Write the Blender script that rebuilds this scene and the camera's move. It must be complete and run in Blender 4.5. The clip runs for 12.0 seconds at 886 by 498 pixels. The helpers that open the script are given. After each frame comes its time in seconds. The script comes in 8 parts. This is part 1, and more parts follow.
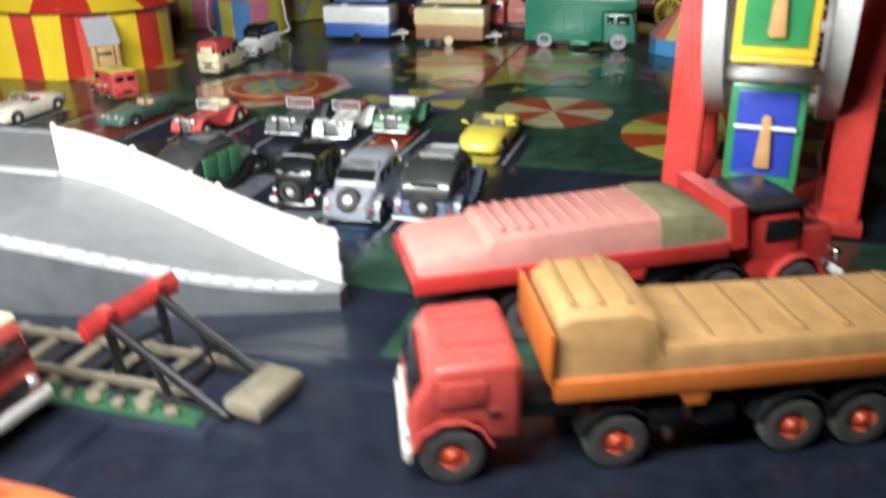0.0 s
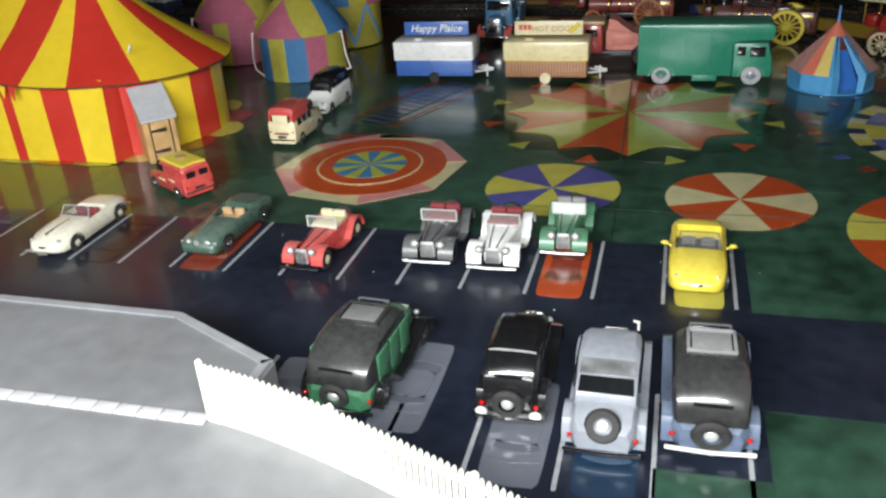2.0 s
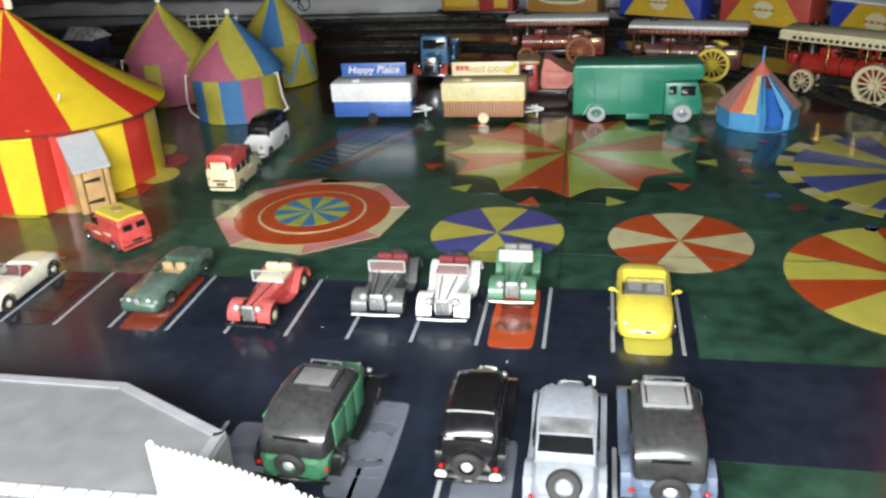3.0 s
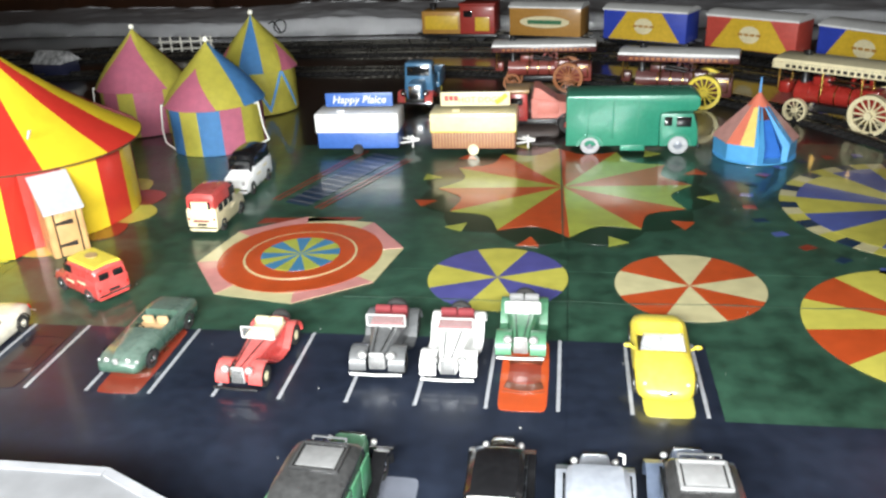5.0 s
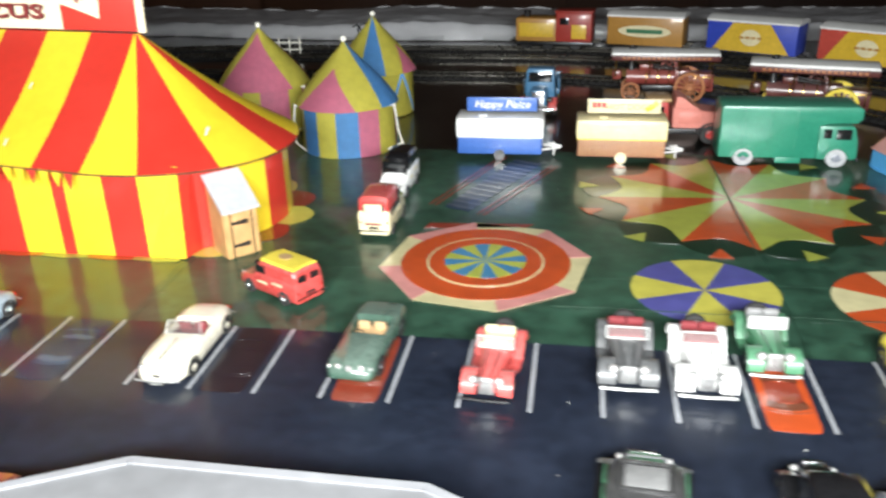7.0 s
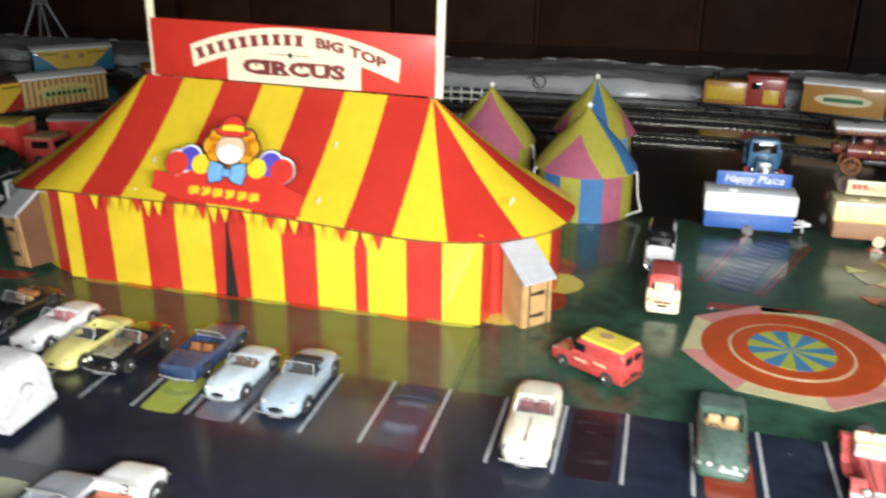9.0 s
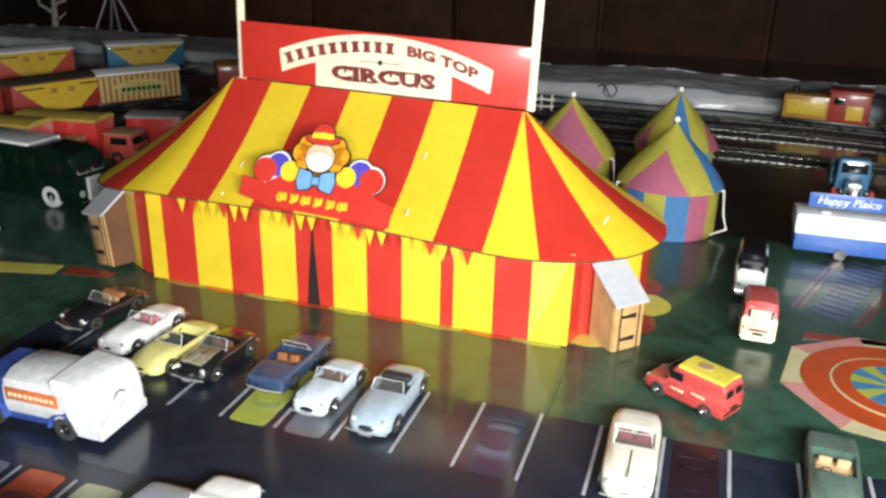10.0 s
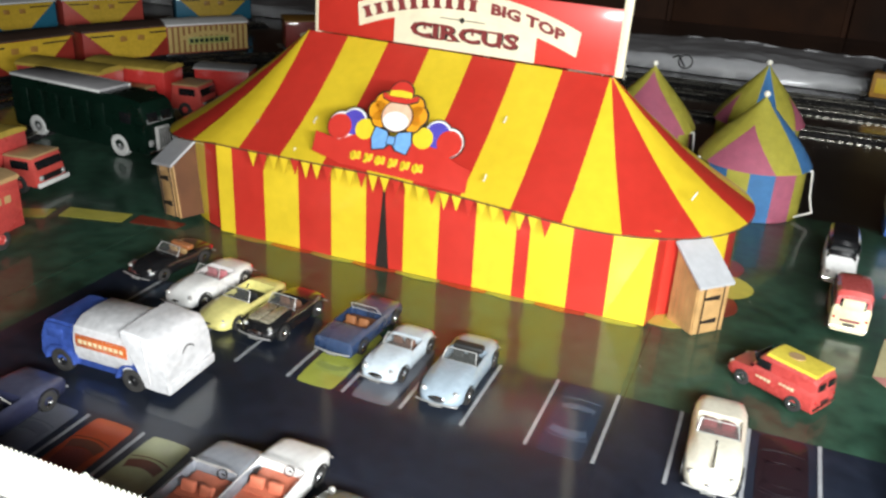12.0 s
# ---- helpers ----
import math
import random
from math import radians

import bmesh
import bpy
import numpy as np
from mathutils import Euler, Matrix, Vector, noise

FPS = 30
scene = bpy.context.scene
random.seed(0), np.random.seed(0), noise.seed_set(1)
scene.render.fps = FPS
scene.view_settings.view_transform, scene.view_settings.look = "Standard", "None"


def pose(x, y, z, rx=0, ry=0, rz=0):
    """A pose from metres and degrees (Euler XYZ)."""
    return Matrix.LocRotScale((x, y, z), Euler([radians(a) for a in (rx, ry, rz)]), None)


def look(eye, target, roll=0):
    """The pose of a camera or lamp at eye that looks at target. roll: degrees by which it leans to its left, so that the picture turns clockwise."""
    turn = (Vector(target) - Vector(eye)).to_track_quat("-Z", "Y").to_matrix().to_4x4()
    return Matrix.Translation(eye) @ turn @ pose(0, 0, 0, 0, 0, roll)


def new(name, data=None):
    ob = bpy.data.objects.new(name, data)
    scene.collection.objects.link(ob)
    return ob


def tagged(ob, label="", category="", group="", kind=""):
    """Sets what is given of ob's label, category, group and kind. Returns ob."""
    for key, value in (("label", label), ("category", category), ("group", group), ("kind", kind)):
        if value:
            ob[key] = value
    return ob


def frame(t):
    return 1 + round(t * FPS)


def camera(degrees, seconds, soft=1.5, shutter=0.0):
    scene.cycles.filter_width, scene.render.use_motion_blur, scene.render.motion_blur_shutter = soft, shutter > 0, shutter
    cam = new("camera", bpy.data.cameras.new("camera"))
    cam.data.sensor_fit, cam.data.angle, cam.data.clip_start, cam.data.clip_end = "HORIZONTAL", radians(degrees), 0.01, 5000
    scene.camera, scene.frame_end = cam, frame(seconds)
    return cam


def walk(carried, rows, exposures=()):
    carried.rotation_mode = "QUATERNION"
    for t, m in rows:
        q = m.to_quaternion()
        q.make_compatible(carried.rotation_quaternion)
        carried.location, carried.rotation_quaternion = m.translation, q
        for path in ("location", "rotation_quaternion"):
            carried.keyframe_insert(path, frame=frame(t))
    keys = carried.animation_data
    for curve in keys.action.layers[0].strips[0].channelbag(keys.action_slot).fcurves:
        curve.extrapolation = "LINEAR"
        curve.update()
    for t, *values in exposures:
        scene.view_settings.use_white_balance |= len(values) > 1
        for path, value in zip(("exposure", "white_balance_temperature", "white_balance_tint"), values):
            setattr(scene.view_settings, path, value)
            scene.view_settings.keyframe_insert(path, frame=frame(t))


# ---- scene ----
cam = camera(56.20, 12.0, soft=2.5, shutter=0.6)
PATH = [
    (0, (0.0170, 0.0173, 0.1232), (-0.5352, 1.7610, -0.6858), -1.50),
    (0.5, (-0.0368, 0.0195, 0.1408), (-0.4630, 1.8244, -0.6080), -2.70),
    (1, (-0.0951, 0.0500, 0.1471), (-0.4426, 1.8485, -0.6560), -2.10),
    (1.5, (-0.1131, 0.0947, 0.1595), (-0.4523, 1.8996, -0.6325), -1.60),
    (2, (-0.0949, 0.1050, 0.1626), (-0.6068, 1.8192, -0.7314), -4.00),
    (2.5, (-0.1011, 0.1054, 0.1761), (-0.5375, 1.8604, -0.6781), -4.00),
    (2.7, (-0.1010, 0.1064, 0.1719), (-0.5017, 1.8709, -0.6801), -3.70),
    (4.5, (-0.1129, 0.1331, 0.1781), (-0.4114, 1.9294, -0.6489), -3.10),
    (5, (-0.1180, 0.1334, 0.1781), (-0.4116, 1.9319, -0.6460), -2.90),
    (5.5, (-0.1149, 0.1332, 0.1792), (-0.3983, 1.9342, -0.6431), -2.90),
    (6, (-0.1363, 0.1407, 0.1781), (-0.4388, 1.9373, -0.6469), -2.70),
    (6.5, (-0.1627, 0.1320, 0.1761), (-0.4792, 1.9303, -0.6399), -2.10),
    (7, (-0.2115, 0.1318, 0.1750), (-0.5185, 1.9376, -0.6279), -1.60),
    (7.2, (-0.2313, 0.1299, 0.1750), (-0.5218, 1.9425, -0.6188), -1.50),
    (8.8, (-0.3170, 0.1206, 0.1906), (-0.7623, 1.9261, -0.5455), 0.70),
    (9, (-0.3287, 0.1161, 0.1957), (-0.7991, 1.9186, -0.5321), 0.30),
    (9.5, (-0.3398, 0.1199, 0.1999), (-0.8640, 1.9115, -0.5179), 0.90),
    (10, (-0.3543, 0.1208, 0.1999), (-0.9249, 1.8928, -0.5312), 1.30),
    (10.5, (-0.3569, 0.1126, 0.1988), (-0.9490, 1.8587, -0.5761), 2.30),
    (11, (-0.3504, 0.1174, 0.1978), (-0.9315, 1.8592, -0.5949), 2.80),
    (11.5, (-0.3592, 0.1252, 0.1978), (-0.9989, 1.8321, -0.6252), 2.90),
    (12, (-0.3715, 0.1291, 0.1937), (-1.0363, 1.8335, -0.6143), 3.00),
]
# the picture's exposure drifts as the torch and the view change: (seconds, stops)
EXPOSURES = [(0.0, -1.17), (0.6, -1.29), (1.2, -1.37), (1.6, -1.33), (2.0, -1.21), (2.6, -0.95), (4.4, -0.28), (5.2, -0.09), (6.2, -0.11), (7.2, -0.17), (9.0, -0.42), (10.2, -0.34), (11.2, -0.46), (12.0, -0.5)]
walk(cam, [(t, look(eye, target, roll)) for t, eye, target, roll in PATH], EXPOSURES)

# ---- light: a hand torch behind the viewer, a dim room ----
world = bpy.data.worlds.new("world")
scene.world = world
world.use_nodes = True
world.node_tree.nodes["Background"].inputs[0].default_value = (1.0, 0.82, 0.62, 1)
world.node_tree.nodes["Background"].inputs[1].default_value = 0.02
scene.view_settings.exposure = 0.0


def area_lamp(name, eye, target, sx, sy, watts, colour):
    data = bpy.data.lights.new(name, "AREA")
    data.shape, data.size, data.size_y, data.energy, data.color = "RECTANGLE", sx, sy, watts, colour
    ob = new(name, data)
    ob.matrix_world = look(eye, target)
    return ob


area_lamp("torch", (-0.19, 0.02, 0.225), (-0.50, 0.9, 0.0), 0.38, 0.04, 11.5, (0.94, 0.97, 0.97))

# ---- materials ----
MATS = {}


def mat(name, colour, rough=0.5, metal=0.0, coat=0.0, scale=300.0, vary=0.12, bump=0.0, coat_rough=0.06, wave=0.0, wave_scale=30.0, glow=0.0, random_tint=0.0, dust=0.0):
    """Node material: two scales of noise in colour and roughness, fine relief, an optional clear coat with slow ripples."""
    if name in MATS:
        return MATS[name]
    m = bpy.data.materials.new(name)
    m.use_nodes = True
    nt = m.node_tree
    p = nt.nodes["Principled BSDF"]
    tc = nt.nodes.new("ShaderNodeTexCoord")
    n1 = nt.nodes.new("ShaderNodeTexNoise")
    n1.inputs["Scale"].default_value, n1.inputs["Detail"].default_value = scale, 5
    n2 = nt.nodes.new("ShaderNodeTexNoise")
    n2.inputs["Scale"].default_value, n2.inputs["Detail"].default_value = scale / 8, 3
    for n in (n1, n2):
        nt.links.new(tc.outputs["Object"], n.inputs["Vector"])
    add = nt.nodes.new("ShaderNodeMath")
    add.operation = "ADD"
    nt.links.new(n1.outputs["Fac"], add.inputs[0])
    nt.links.new(n2.outputs["Fac"], add.inputs[1])
    ramp = nt.nodes.new("ShaderNodeMapRange")
    ramp.inputs["From Min"].default_value, ramp.inputs["From Max"].default_value = 0.7, 1.3
    ramp.inputs["To Min"].default_value, ramp.inputs["To Max"].default_value = 1 - vary, 1 + vary
    nt.links.new(add.outputs[0], ramp.inputs["Value"])
    mul = nt.nodes.new("ShaderNodeVectorMath")
    mul.operation = "SCALE"
    mul.inputs[0].default_value = colour[:3]
    nt.links.new(ramp.outputs[0], mul.inputs["Scale"])
    out = mul.outputs[0]
    if random_tint:
        info = nt.nodes.new("ShaderNodeObjectInfo")
        r2 = nt.nodes.new("ShaderNodeMapRange")
        r2.inputs["To Min"].default_value, r2.inputs["To Max"].default_value = 1 - random_tint, 1 + random_tint
        nt.links.new(info.outputs["Random"], r2.inputs["Value"])
        m2 = nt.nodes.new("ShaderNodeVectorMath")
        m2.operation = "SCALE"
        nt.links.new(out, m2.inputs[0])
        nt.links.new(r2.outputs[0], m2.inputs["Scale"])
        out = m2.outputs[0]
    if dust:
        # patchy pale dust on upper sides; torch haze is painted into it too
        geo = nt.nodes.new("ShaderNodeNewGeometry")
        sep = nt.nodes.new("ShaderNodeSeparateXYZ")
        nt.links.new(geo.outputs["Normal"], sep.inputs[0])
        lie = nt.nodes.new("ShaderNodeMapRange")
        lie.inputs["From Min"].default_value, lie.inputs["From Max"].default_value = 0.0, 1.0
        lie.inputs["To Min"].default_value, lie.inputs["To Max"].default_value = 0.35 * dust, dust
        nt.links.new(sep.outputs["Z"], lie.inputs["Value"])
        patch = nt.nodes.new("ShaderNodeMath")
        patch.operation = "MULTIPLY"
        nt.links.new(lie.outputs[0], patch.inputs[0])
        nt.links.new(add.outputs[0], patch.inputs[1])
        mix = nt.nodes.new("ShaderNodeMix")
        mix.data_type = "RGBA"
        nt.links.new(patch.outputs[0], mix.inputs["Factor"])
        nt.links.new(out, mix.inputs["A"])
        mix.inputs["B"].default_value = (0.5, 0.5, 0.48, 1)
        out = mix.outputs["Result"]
    nt.links.new(out, p.inputs["Base Color"])
    rr = nt.nodes.new("ShaderNodeMapRange")
    rr.inputs["From Min"].default_value, rr.inputs["From Max"].default_value = 0.3, 0.7
    rr.inputs["To Min"].default_value, rr.inputs["To Max"].default_value = rough * 0.8, min(1, rough * 1.2)
    nt.links.new(n2.outputs["Fac"], rr.inputs["Value"])
    nt.links.new(rr.outputs[0], p.inputs["Roughness"])
    p.inputs["Metallic"].default_value = metal
    p.inputs["Coat Weight"].default_value, p.inputs["Coat Roughness"].default_value = coat, coat_rough
    if bump:
        b = nt.nodes.new("ShaderNodeBump")
        b.inputs["Strength"].default_value, b.inputs["Distance"].default_value = bump, 0.0004
        nt.links.new(n1.outputs["Fac"], b.inputs["Height"])
        nt.links.new(b.outputs[0], p.inputs["Normal"])
    if wave:
        n3 = nt.nodes.new("ShaderNodeTexNoise")
        n3.inputs["Scale"].default_value, n3.inputs["Detail"].default_value = wave_scale, 2
        nt.links.new(tc.outputs["Object"], n3.inputs["Vector"])
        b2 = nt.nodes.new("ShaderNodeBump")
        b2.inputs["Strength"].default_value, b2.inputs["Distance"].default_value = wave, 0.002
        nt.links.new(n3.outputs["Fac"], b2.inputs["Height"])
        nt.links.new(b2.outputs[0], p.inputs["Coat Normal"])
        if not bump:
            nt.links.new(b2.outputs[0], p.inputs["Normal"])
    if glow:
        p.inputs["Emission Color"].default_value = (*colour[:3], 1)
        p.inputs["Emission Strength"].default_value = glow
    MATS[name] = m
    return m


def screen_plastic(name, tint, cover):
    """Scratched clear plastic: partly see-through, with a hazy face."""
    m = bpy.data.materials.new(name)
    m.use_nodes = True
    p = m.node_tree.nodes["Principled BSDF"]
    p.inputs["Base Color"].default_value = (*tint, 1)
    p.inputs["Roughness"].default_value = 0.1
    p.inputs["Alpha"].default_value = cover
    p.inputs["Specular IOR Level"].default_value = 0.15
    MATS[name] = m
    return m


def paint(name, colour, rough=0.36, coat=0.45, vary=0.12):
    """Thick toy enamel; its slight dust also paints in pale torch haze."""
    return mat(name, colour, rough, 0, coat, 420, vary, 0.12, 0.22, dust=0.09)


RED = (0.55, 0.034, 0.022)
YELLOW = (0.78, 0.56, 0.028)
card_red = mat("card_red", RED, 0.42, 0, 0.5, 160, 0.07, 0.05, 0.12, 0.05, 25)
card_yellow = mat("card_yellow", YELLOW, 0.42, 0, 0.5, 160, 0.07, 0.05, 0.12, 0.05, 25)
card_back = mat("card_back", (0.3, 0.24, 0.15), 0.8, 0, 0, 200, 0.2)
cream_card = mat("cream_card", (0.78, 0.7, 0.5), 0.5, 0, 0.2, 200, 0.08)
ink = mat("black_ink", (0.02, 0.015, 0.012), 0.5, 0, 0.2, 200, 0.2)
grass = mat("printed_grass", (0.023, 0.063, 0.040), 0.45, 0, 0.6, 110, 0.5, 0.06, 0.115, 0.15, 26)
tarmac = mat("printed_tarmac", (0.012, 0.0165, 0.029), 0.4, 0, 0.45, 150, 0.3, 0.03, 0.13, 0.14, 22)
board = mat("black_board", (0.006, 0.007, 0.006), 0.35, 0, 0.8, 60, 0.35, 0.05, 0.09, 0.06, 20)
line_paint = mat("printed_line", (0.35, 0.36, 0.38), 0.45, 0, 1.0, 300, 0.15, 0, 0.05)


def print_ink(name, c, vary=0.14, coat=1.0):
    return mat("print_" + name, c, 0.45, 0, coat, 130, vary, 0.03, 0.115, 0.15, 26)


p_orange = print_ink("orange", (0.44, 0.065, 0.014))
p_yellow = print_ink("yellow", (0.5, 0.46, 0.08))
p_cream = print_ink("cream", (0.55, 0.5, 0.28))
p_pink = print_ink("pink", (0.55, 0.24, 0.22))
p_blue = print_ink("blue", (0.07, 0.1, 0.32))
p_cyan = print_ink("cyan", (0.05, 0.18, 0.32))
p_violet = print_ink("violet", (0.08, 0.08, 0.28))
p_darkgreen = print_ink("dark_green", (0.006, 0.022, 0.01))
p_red = print_ink("red", (0.22, 0.034, 0.017))
p_navy = print_ink("navy", (0.009, 0.027, 0.058), coat=0.3)
p_grey = print_ink("grey", (0.13, 0.14, 0.17))
p_lime = print_ink("lime", (0.33, 0.36, 0.06))
p_maroon = print_ink("maroon", (0.012, 0.006, 0.010), coat=0.6)
p_slate = print_ink("slate", (0.06, 0.095, 0.15), coat=0.3)
p_moss = print_ink("moss", (0.24, 0.27, 0.05))
p_dusk = print_ink("dusk_grey", (0.095, 0.105, 0.13))
p_brown = print_ink("brown", (0.13, 0.04, 0.02))
p_sage = print_ink("sage", (0.36, 0.38, 0.2))
tyre = mat("tyre_rubber", (0.03, 0.029, 0.028), 0.75, 0, 0, 600, 0.25, 0.2)
chrome = mat("chrome", (0.75, 0.75, 0.76), 0.16, 1.0, 0, 400, 0.08)
steel = mat("rail_steel", (0.42, 0.40, 0.35), 0.28, 1.0, 0, 300, 0.2)
white_metal = mat("white_metal", (0.72, 0.71, 0.68), 0.45, 0.0, 0.2, 300, 0.12, 0.1)
black_plastic = mat("black_plastic", (0.012, 0.012, 0.013), 0.35, 0, 0.3, 400, 0.25, 0.1)
dark_window = mat("dark_window", (0.01, 0.011, 0.012), 0.08, 0, 0.6, 300, 0.2)
number_plate = mat("number_plate", (0.02, 0.02, 0.02), 0.4)
plate_grey = mat("plate_grey", (0.42, 0.42, 0.4), 0.5)
milky_pane = screen_plastic("windscreen_milky", (0.62, 0.66, 0.62), 0.62)
clear = screen_plastic("windscreen_clear", (0.10, 0.105, 0.10), 0.22)
hazy_pane = screen_plastic("windscreen_hazy", (0.34, 0.34, 0.33), 0.17)
lamp_glass = mat("lamp_lens", (0.8, 0.8, 0.78), 0.12, 0.6, 0.8, 300, 0.05)
tail_red = mat("tail_red", (0.5, 0.01, 0.008), 0.2, 0, 0.6)
plating = mat("dull_plating", (0.56, 0.56, 0.55), 0.36, 0.6, 0.2, 500, 0.15, 0.1)
bright_frame = mat("bright_frame", (0.62, 0.62, 0.60), 0.32, 0.35, 0.2, 300, 0.1)
white_plastic = mat("white_plastic", (0.8, 0.78, 0.68), 0.45, 0, 0.1, 250, 0.06, 0.1)

# ---- mesh helpers ----


def box(bm, c, s, bevel=0.0, turn=None, mi=0, seg=2, top=(1, 1)):
    """Bevelled block at centre c of size s; top: scale of its upper face in x and y."""
    made = bmesh.ops.create_cube(bm, size=1)["verts"]
    for v in made:
        k = top if v.co.z > 0 else (1, 1)
        v.co = Vector((v.co.x * s[0] * k[0], v.co.y * s[1] * k[1], v.co.z * s[2]))
    edges = list({e for v in made for e in v.link_edges})
    faces = list({f for v in made for f in v.link_faces})
    for f in faces:
        f.material_index = mi
    if bevel:
        got = bmesh.ops.bevel(bm, geom=edges, offset=bevel, segments=seg, affect="EDGES", profile=0.5, material=-1)
        made = list({v for f in got["faces"] for v in f.verts} | {v for v in made if v.is_valid})
        for f in got["faces"]:
            f.material_index = mi
    m = Matrix.Translation(c) @ (turn if turn else Matrix())
    bmesh.ops.transform(bm, matrix=m, verts=made)
    return made


def cyl(bm, p, q, r, r2=None, n=14, mi=0, cap=True):
    p, q = Vector(p), Vector(q)
    d = q - p
    made = bmesh.ops.create_cone(bm, cap_ends=cap, segments=n, radius1=r, radius2=r if r2 is None else r2, depth=d.length)["verts"]
    m = Matrix.Translation((p + q) / 2) @ d.to_track_quat("Z", "Y").to_matrix().to_4x4()
    bmesh.ops.transform(bm, matrix=m, verts=made)
    for f in {f for v in made for f in v.link_faces}:
        f.material_index = mi
    return made


def ball(bm, c, r, s=(1, 1, 1), mi=0, n=12):
    made = bmesh.ops.create_uvsphere(bm, u_segments=n, v_segments=max(6, n // 2), radius=r)["verts"]
    bmesh.ops.transform(bm, matrix=Matrix.Translation(c) @ Matrix.Diagonal((*s, 1)), verts=made)
    for f in {f for v in made for f in v.link_faces}:
        f.material_index = mi
    return made


def prism(bm, pts, push, mi=0):
    """Solid from a flat outline of 3D points pushed along a vector."""
    push = Vector(push)
    a = [bm.verts.new(Vector(p)) for p in pts]
    b = [bm.verts.new(Vector(p) + push) for p in pts]
    n = len(pts)
    fs = [bm.faces.new(a[::-1]), bm.faces.new(b)]
    for i in range(n):
        fs.append(bm.faces.new((a[i], a[(i + 1) % n], b[(i + 1) % n], b[i])))
    for f in fs:
        f.material_index = mi
    bmesh.ops.recalc_face_normals(bm, faces=fs)
    return a + b


def loft(bm, rings, mi=0, cap=True):
    vs = [[bm.verts.new(Vector(p)) for p in ring] for ring in rings]
    n = len(rings[0])
    fs = []
    for a, b in zip(vs, vs[1:]):
        for i in range(n):
            fs.append(bm.faces.new((a[i], a[(i + 1) % n], b[(i + 1) % n], b[i])))
    if cap:
        fs.append(bm.faces.new(vs[0][::-1]))
        fs.append(bm.faces.new(vs[-1]))
    for f in fs:
        f.material_index = mi
    bmesh.ops.recalc_face_normals(bm, faces=fs)
    return vs


def lathe(bm, profile, n=24, m=None, mi=0, closed=False):
    """Turn (r, z) pairs round z."""
    rings = []
    for i in range(n):
        a = 2 * math.pi * i / n
        rings.append([bm.verts.new(Vector((r * math.cos(a), r * math.sin(a), z))) for r, z in profile])
    k = len(profile)
    fs = []
    for i in range(n):
        a, b = rings[i], rings[(i + 1) % n]
        for j in range(k if closed else k - 1):
            fs.append(bm.faces.new((a[j], b[j], b[(j + 1) % k], a[(j + 1) % k])))
    for f in fs:
        f.material_index = mi
    made = [v for r in rings for v in r]
    bmesh.ops.remove_doubles(bm, verts=made, dist=1e-7)
    made = [v for v in made if v.is_valid]
    if m:
        bmesh.ops.transform(bm, matrix=m, verts=made)
    return made


def tube(bm, pts, r, n=8, mi=0):
    for a, b in zip(pts, pts[1:]):
        cyl(bm, a, b, r, n=n, mi=mi)
    for p in pts[1:-1]:
        ball(bm, p, r, mi=mi, n=8)


def part(name, bm, material, parent, label="", kind="", sharp=35):
    """Links a bmesh as one mesh object under a thing or a part."""
    lim = radians(sharp)
    for f in bm.faces:
        f.smooth = True
    for e in bm.edges:
        if len(e.link_faces) == 2 and e.calc_face_angle(0) > lim:
            e.smooth = False
    me = bpy.data.meshes.new(name)
    bm.to_mesh(me)
    bm.free()
    for mm in material if isinstance(material, (list, tuple)) else [material]:
        me.materials.append(mm)
    ob = new(name, me)
    ob.parent = parent
    return tagged(ob, label, "", "", kind)


def thing(name, m, label, category, group="", kind=""):
    """An Empty at the base of a thing; its parts are built round the origin under it."""
    ob = new(name)
    ob.empty_display_size = 0.01
    ob.matrix_world = m
    return tagged(ob, label, category, group, kind)


def solid(name, bm, material, label, category="", kind="", m=None, sharp=35):
    """A thing of one mesh."""
    ob = part(name, bm, material, None, label, kind, sharp)
    if m:
        ob.matrix_world = m
    return tagged(ob, "", category)


def lettering(words, size, material, parent, m, bend=None, name="lettering", stretch=1.0, bold=0.012, lean=0.0):
    cu = bpy.data.curves.new(name, "FONT")
    cu.body, cu.size, cu.align_x, cu.align_y, cu.extrude, cu.resolution_u, cu.offset, cu.shear = words, size, "CENTER", "CENTER", size * 0.015, 2, size * bold, lean
    ob = bpy.data.objects.new(name, cu)
    scene.collection.objects.link(ob)
    me = bpy.data.meshes.new_from_object(ob.evaluated_get(bpy.context.evaluated_depsgraph_get()))
    bpy.data.objects.remove(ob)
    for v in me.vertices:
        v.co.x *= stretch
        if bend:
            v.co.y += bend(v.co.x)
        v.co = m @ v.co
    me.materials.clear()
    me.materials.append(material)
    out = new(name, me)
    out.parent = parent
    return out


B = bmesh.new
UPRIGHT = pose(0, 0, 0, 90)          # text plane that faces -y

# ---- room and table ----
wall_wood = mat("dark_wall_wood", (0.09, 0.034, 0.014), 0.7, 0, 0.0, 14, 0.45, 0.3, random_tint=0.5)
room_dark = mat("dark_room", (0.05, 0.035, 0.025), 0.8, 0, 0, 6, 0.3)
cloth = mat("white_sheet", (0.9, 0.9, 0.92), 0.38, 0, 0.5, 60, 0.05, 0.4, 0.14)


def slab(name, x0, x1, y0, y1, z0, z1, material, label, kind="structure"):
    bm = B()
    box(bm, ((x0 + x1) / 2, (y0 + y1) / 2, (z0 + z1) / 2), (x1 - x0, y1 - y0, z1 - z0))
    return solid(name, bm, material, label, "", kind)


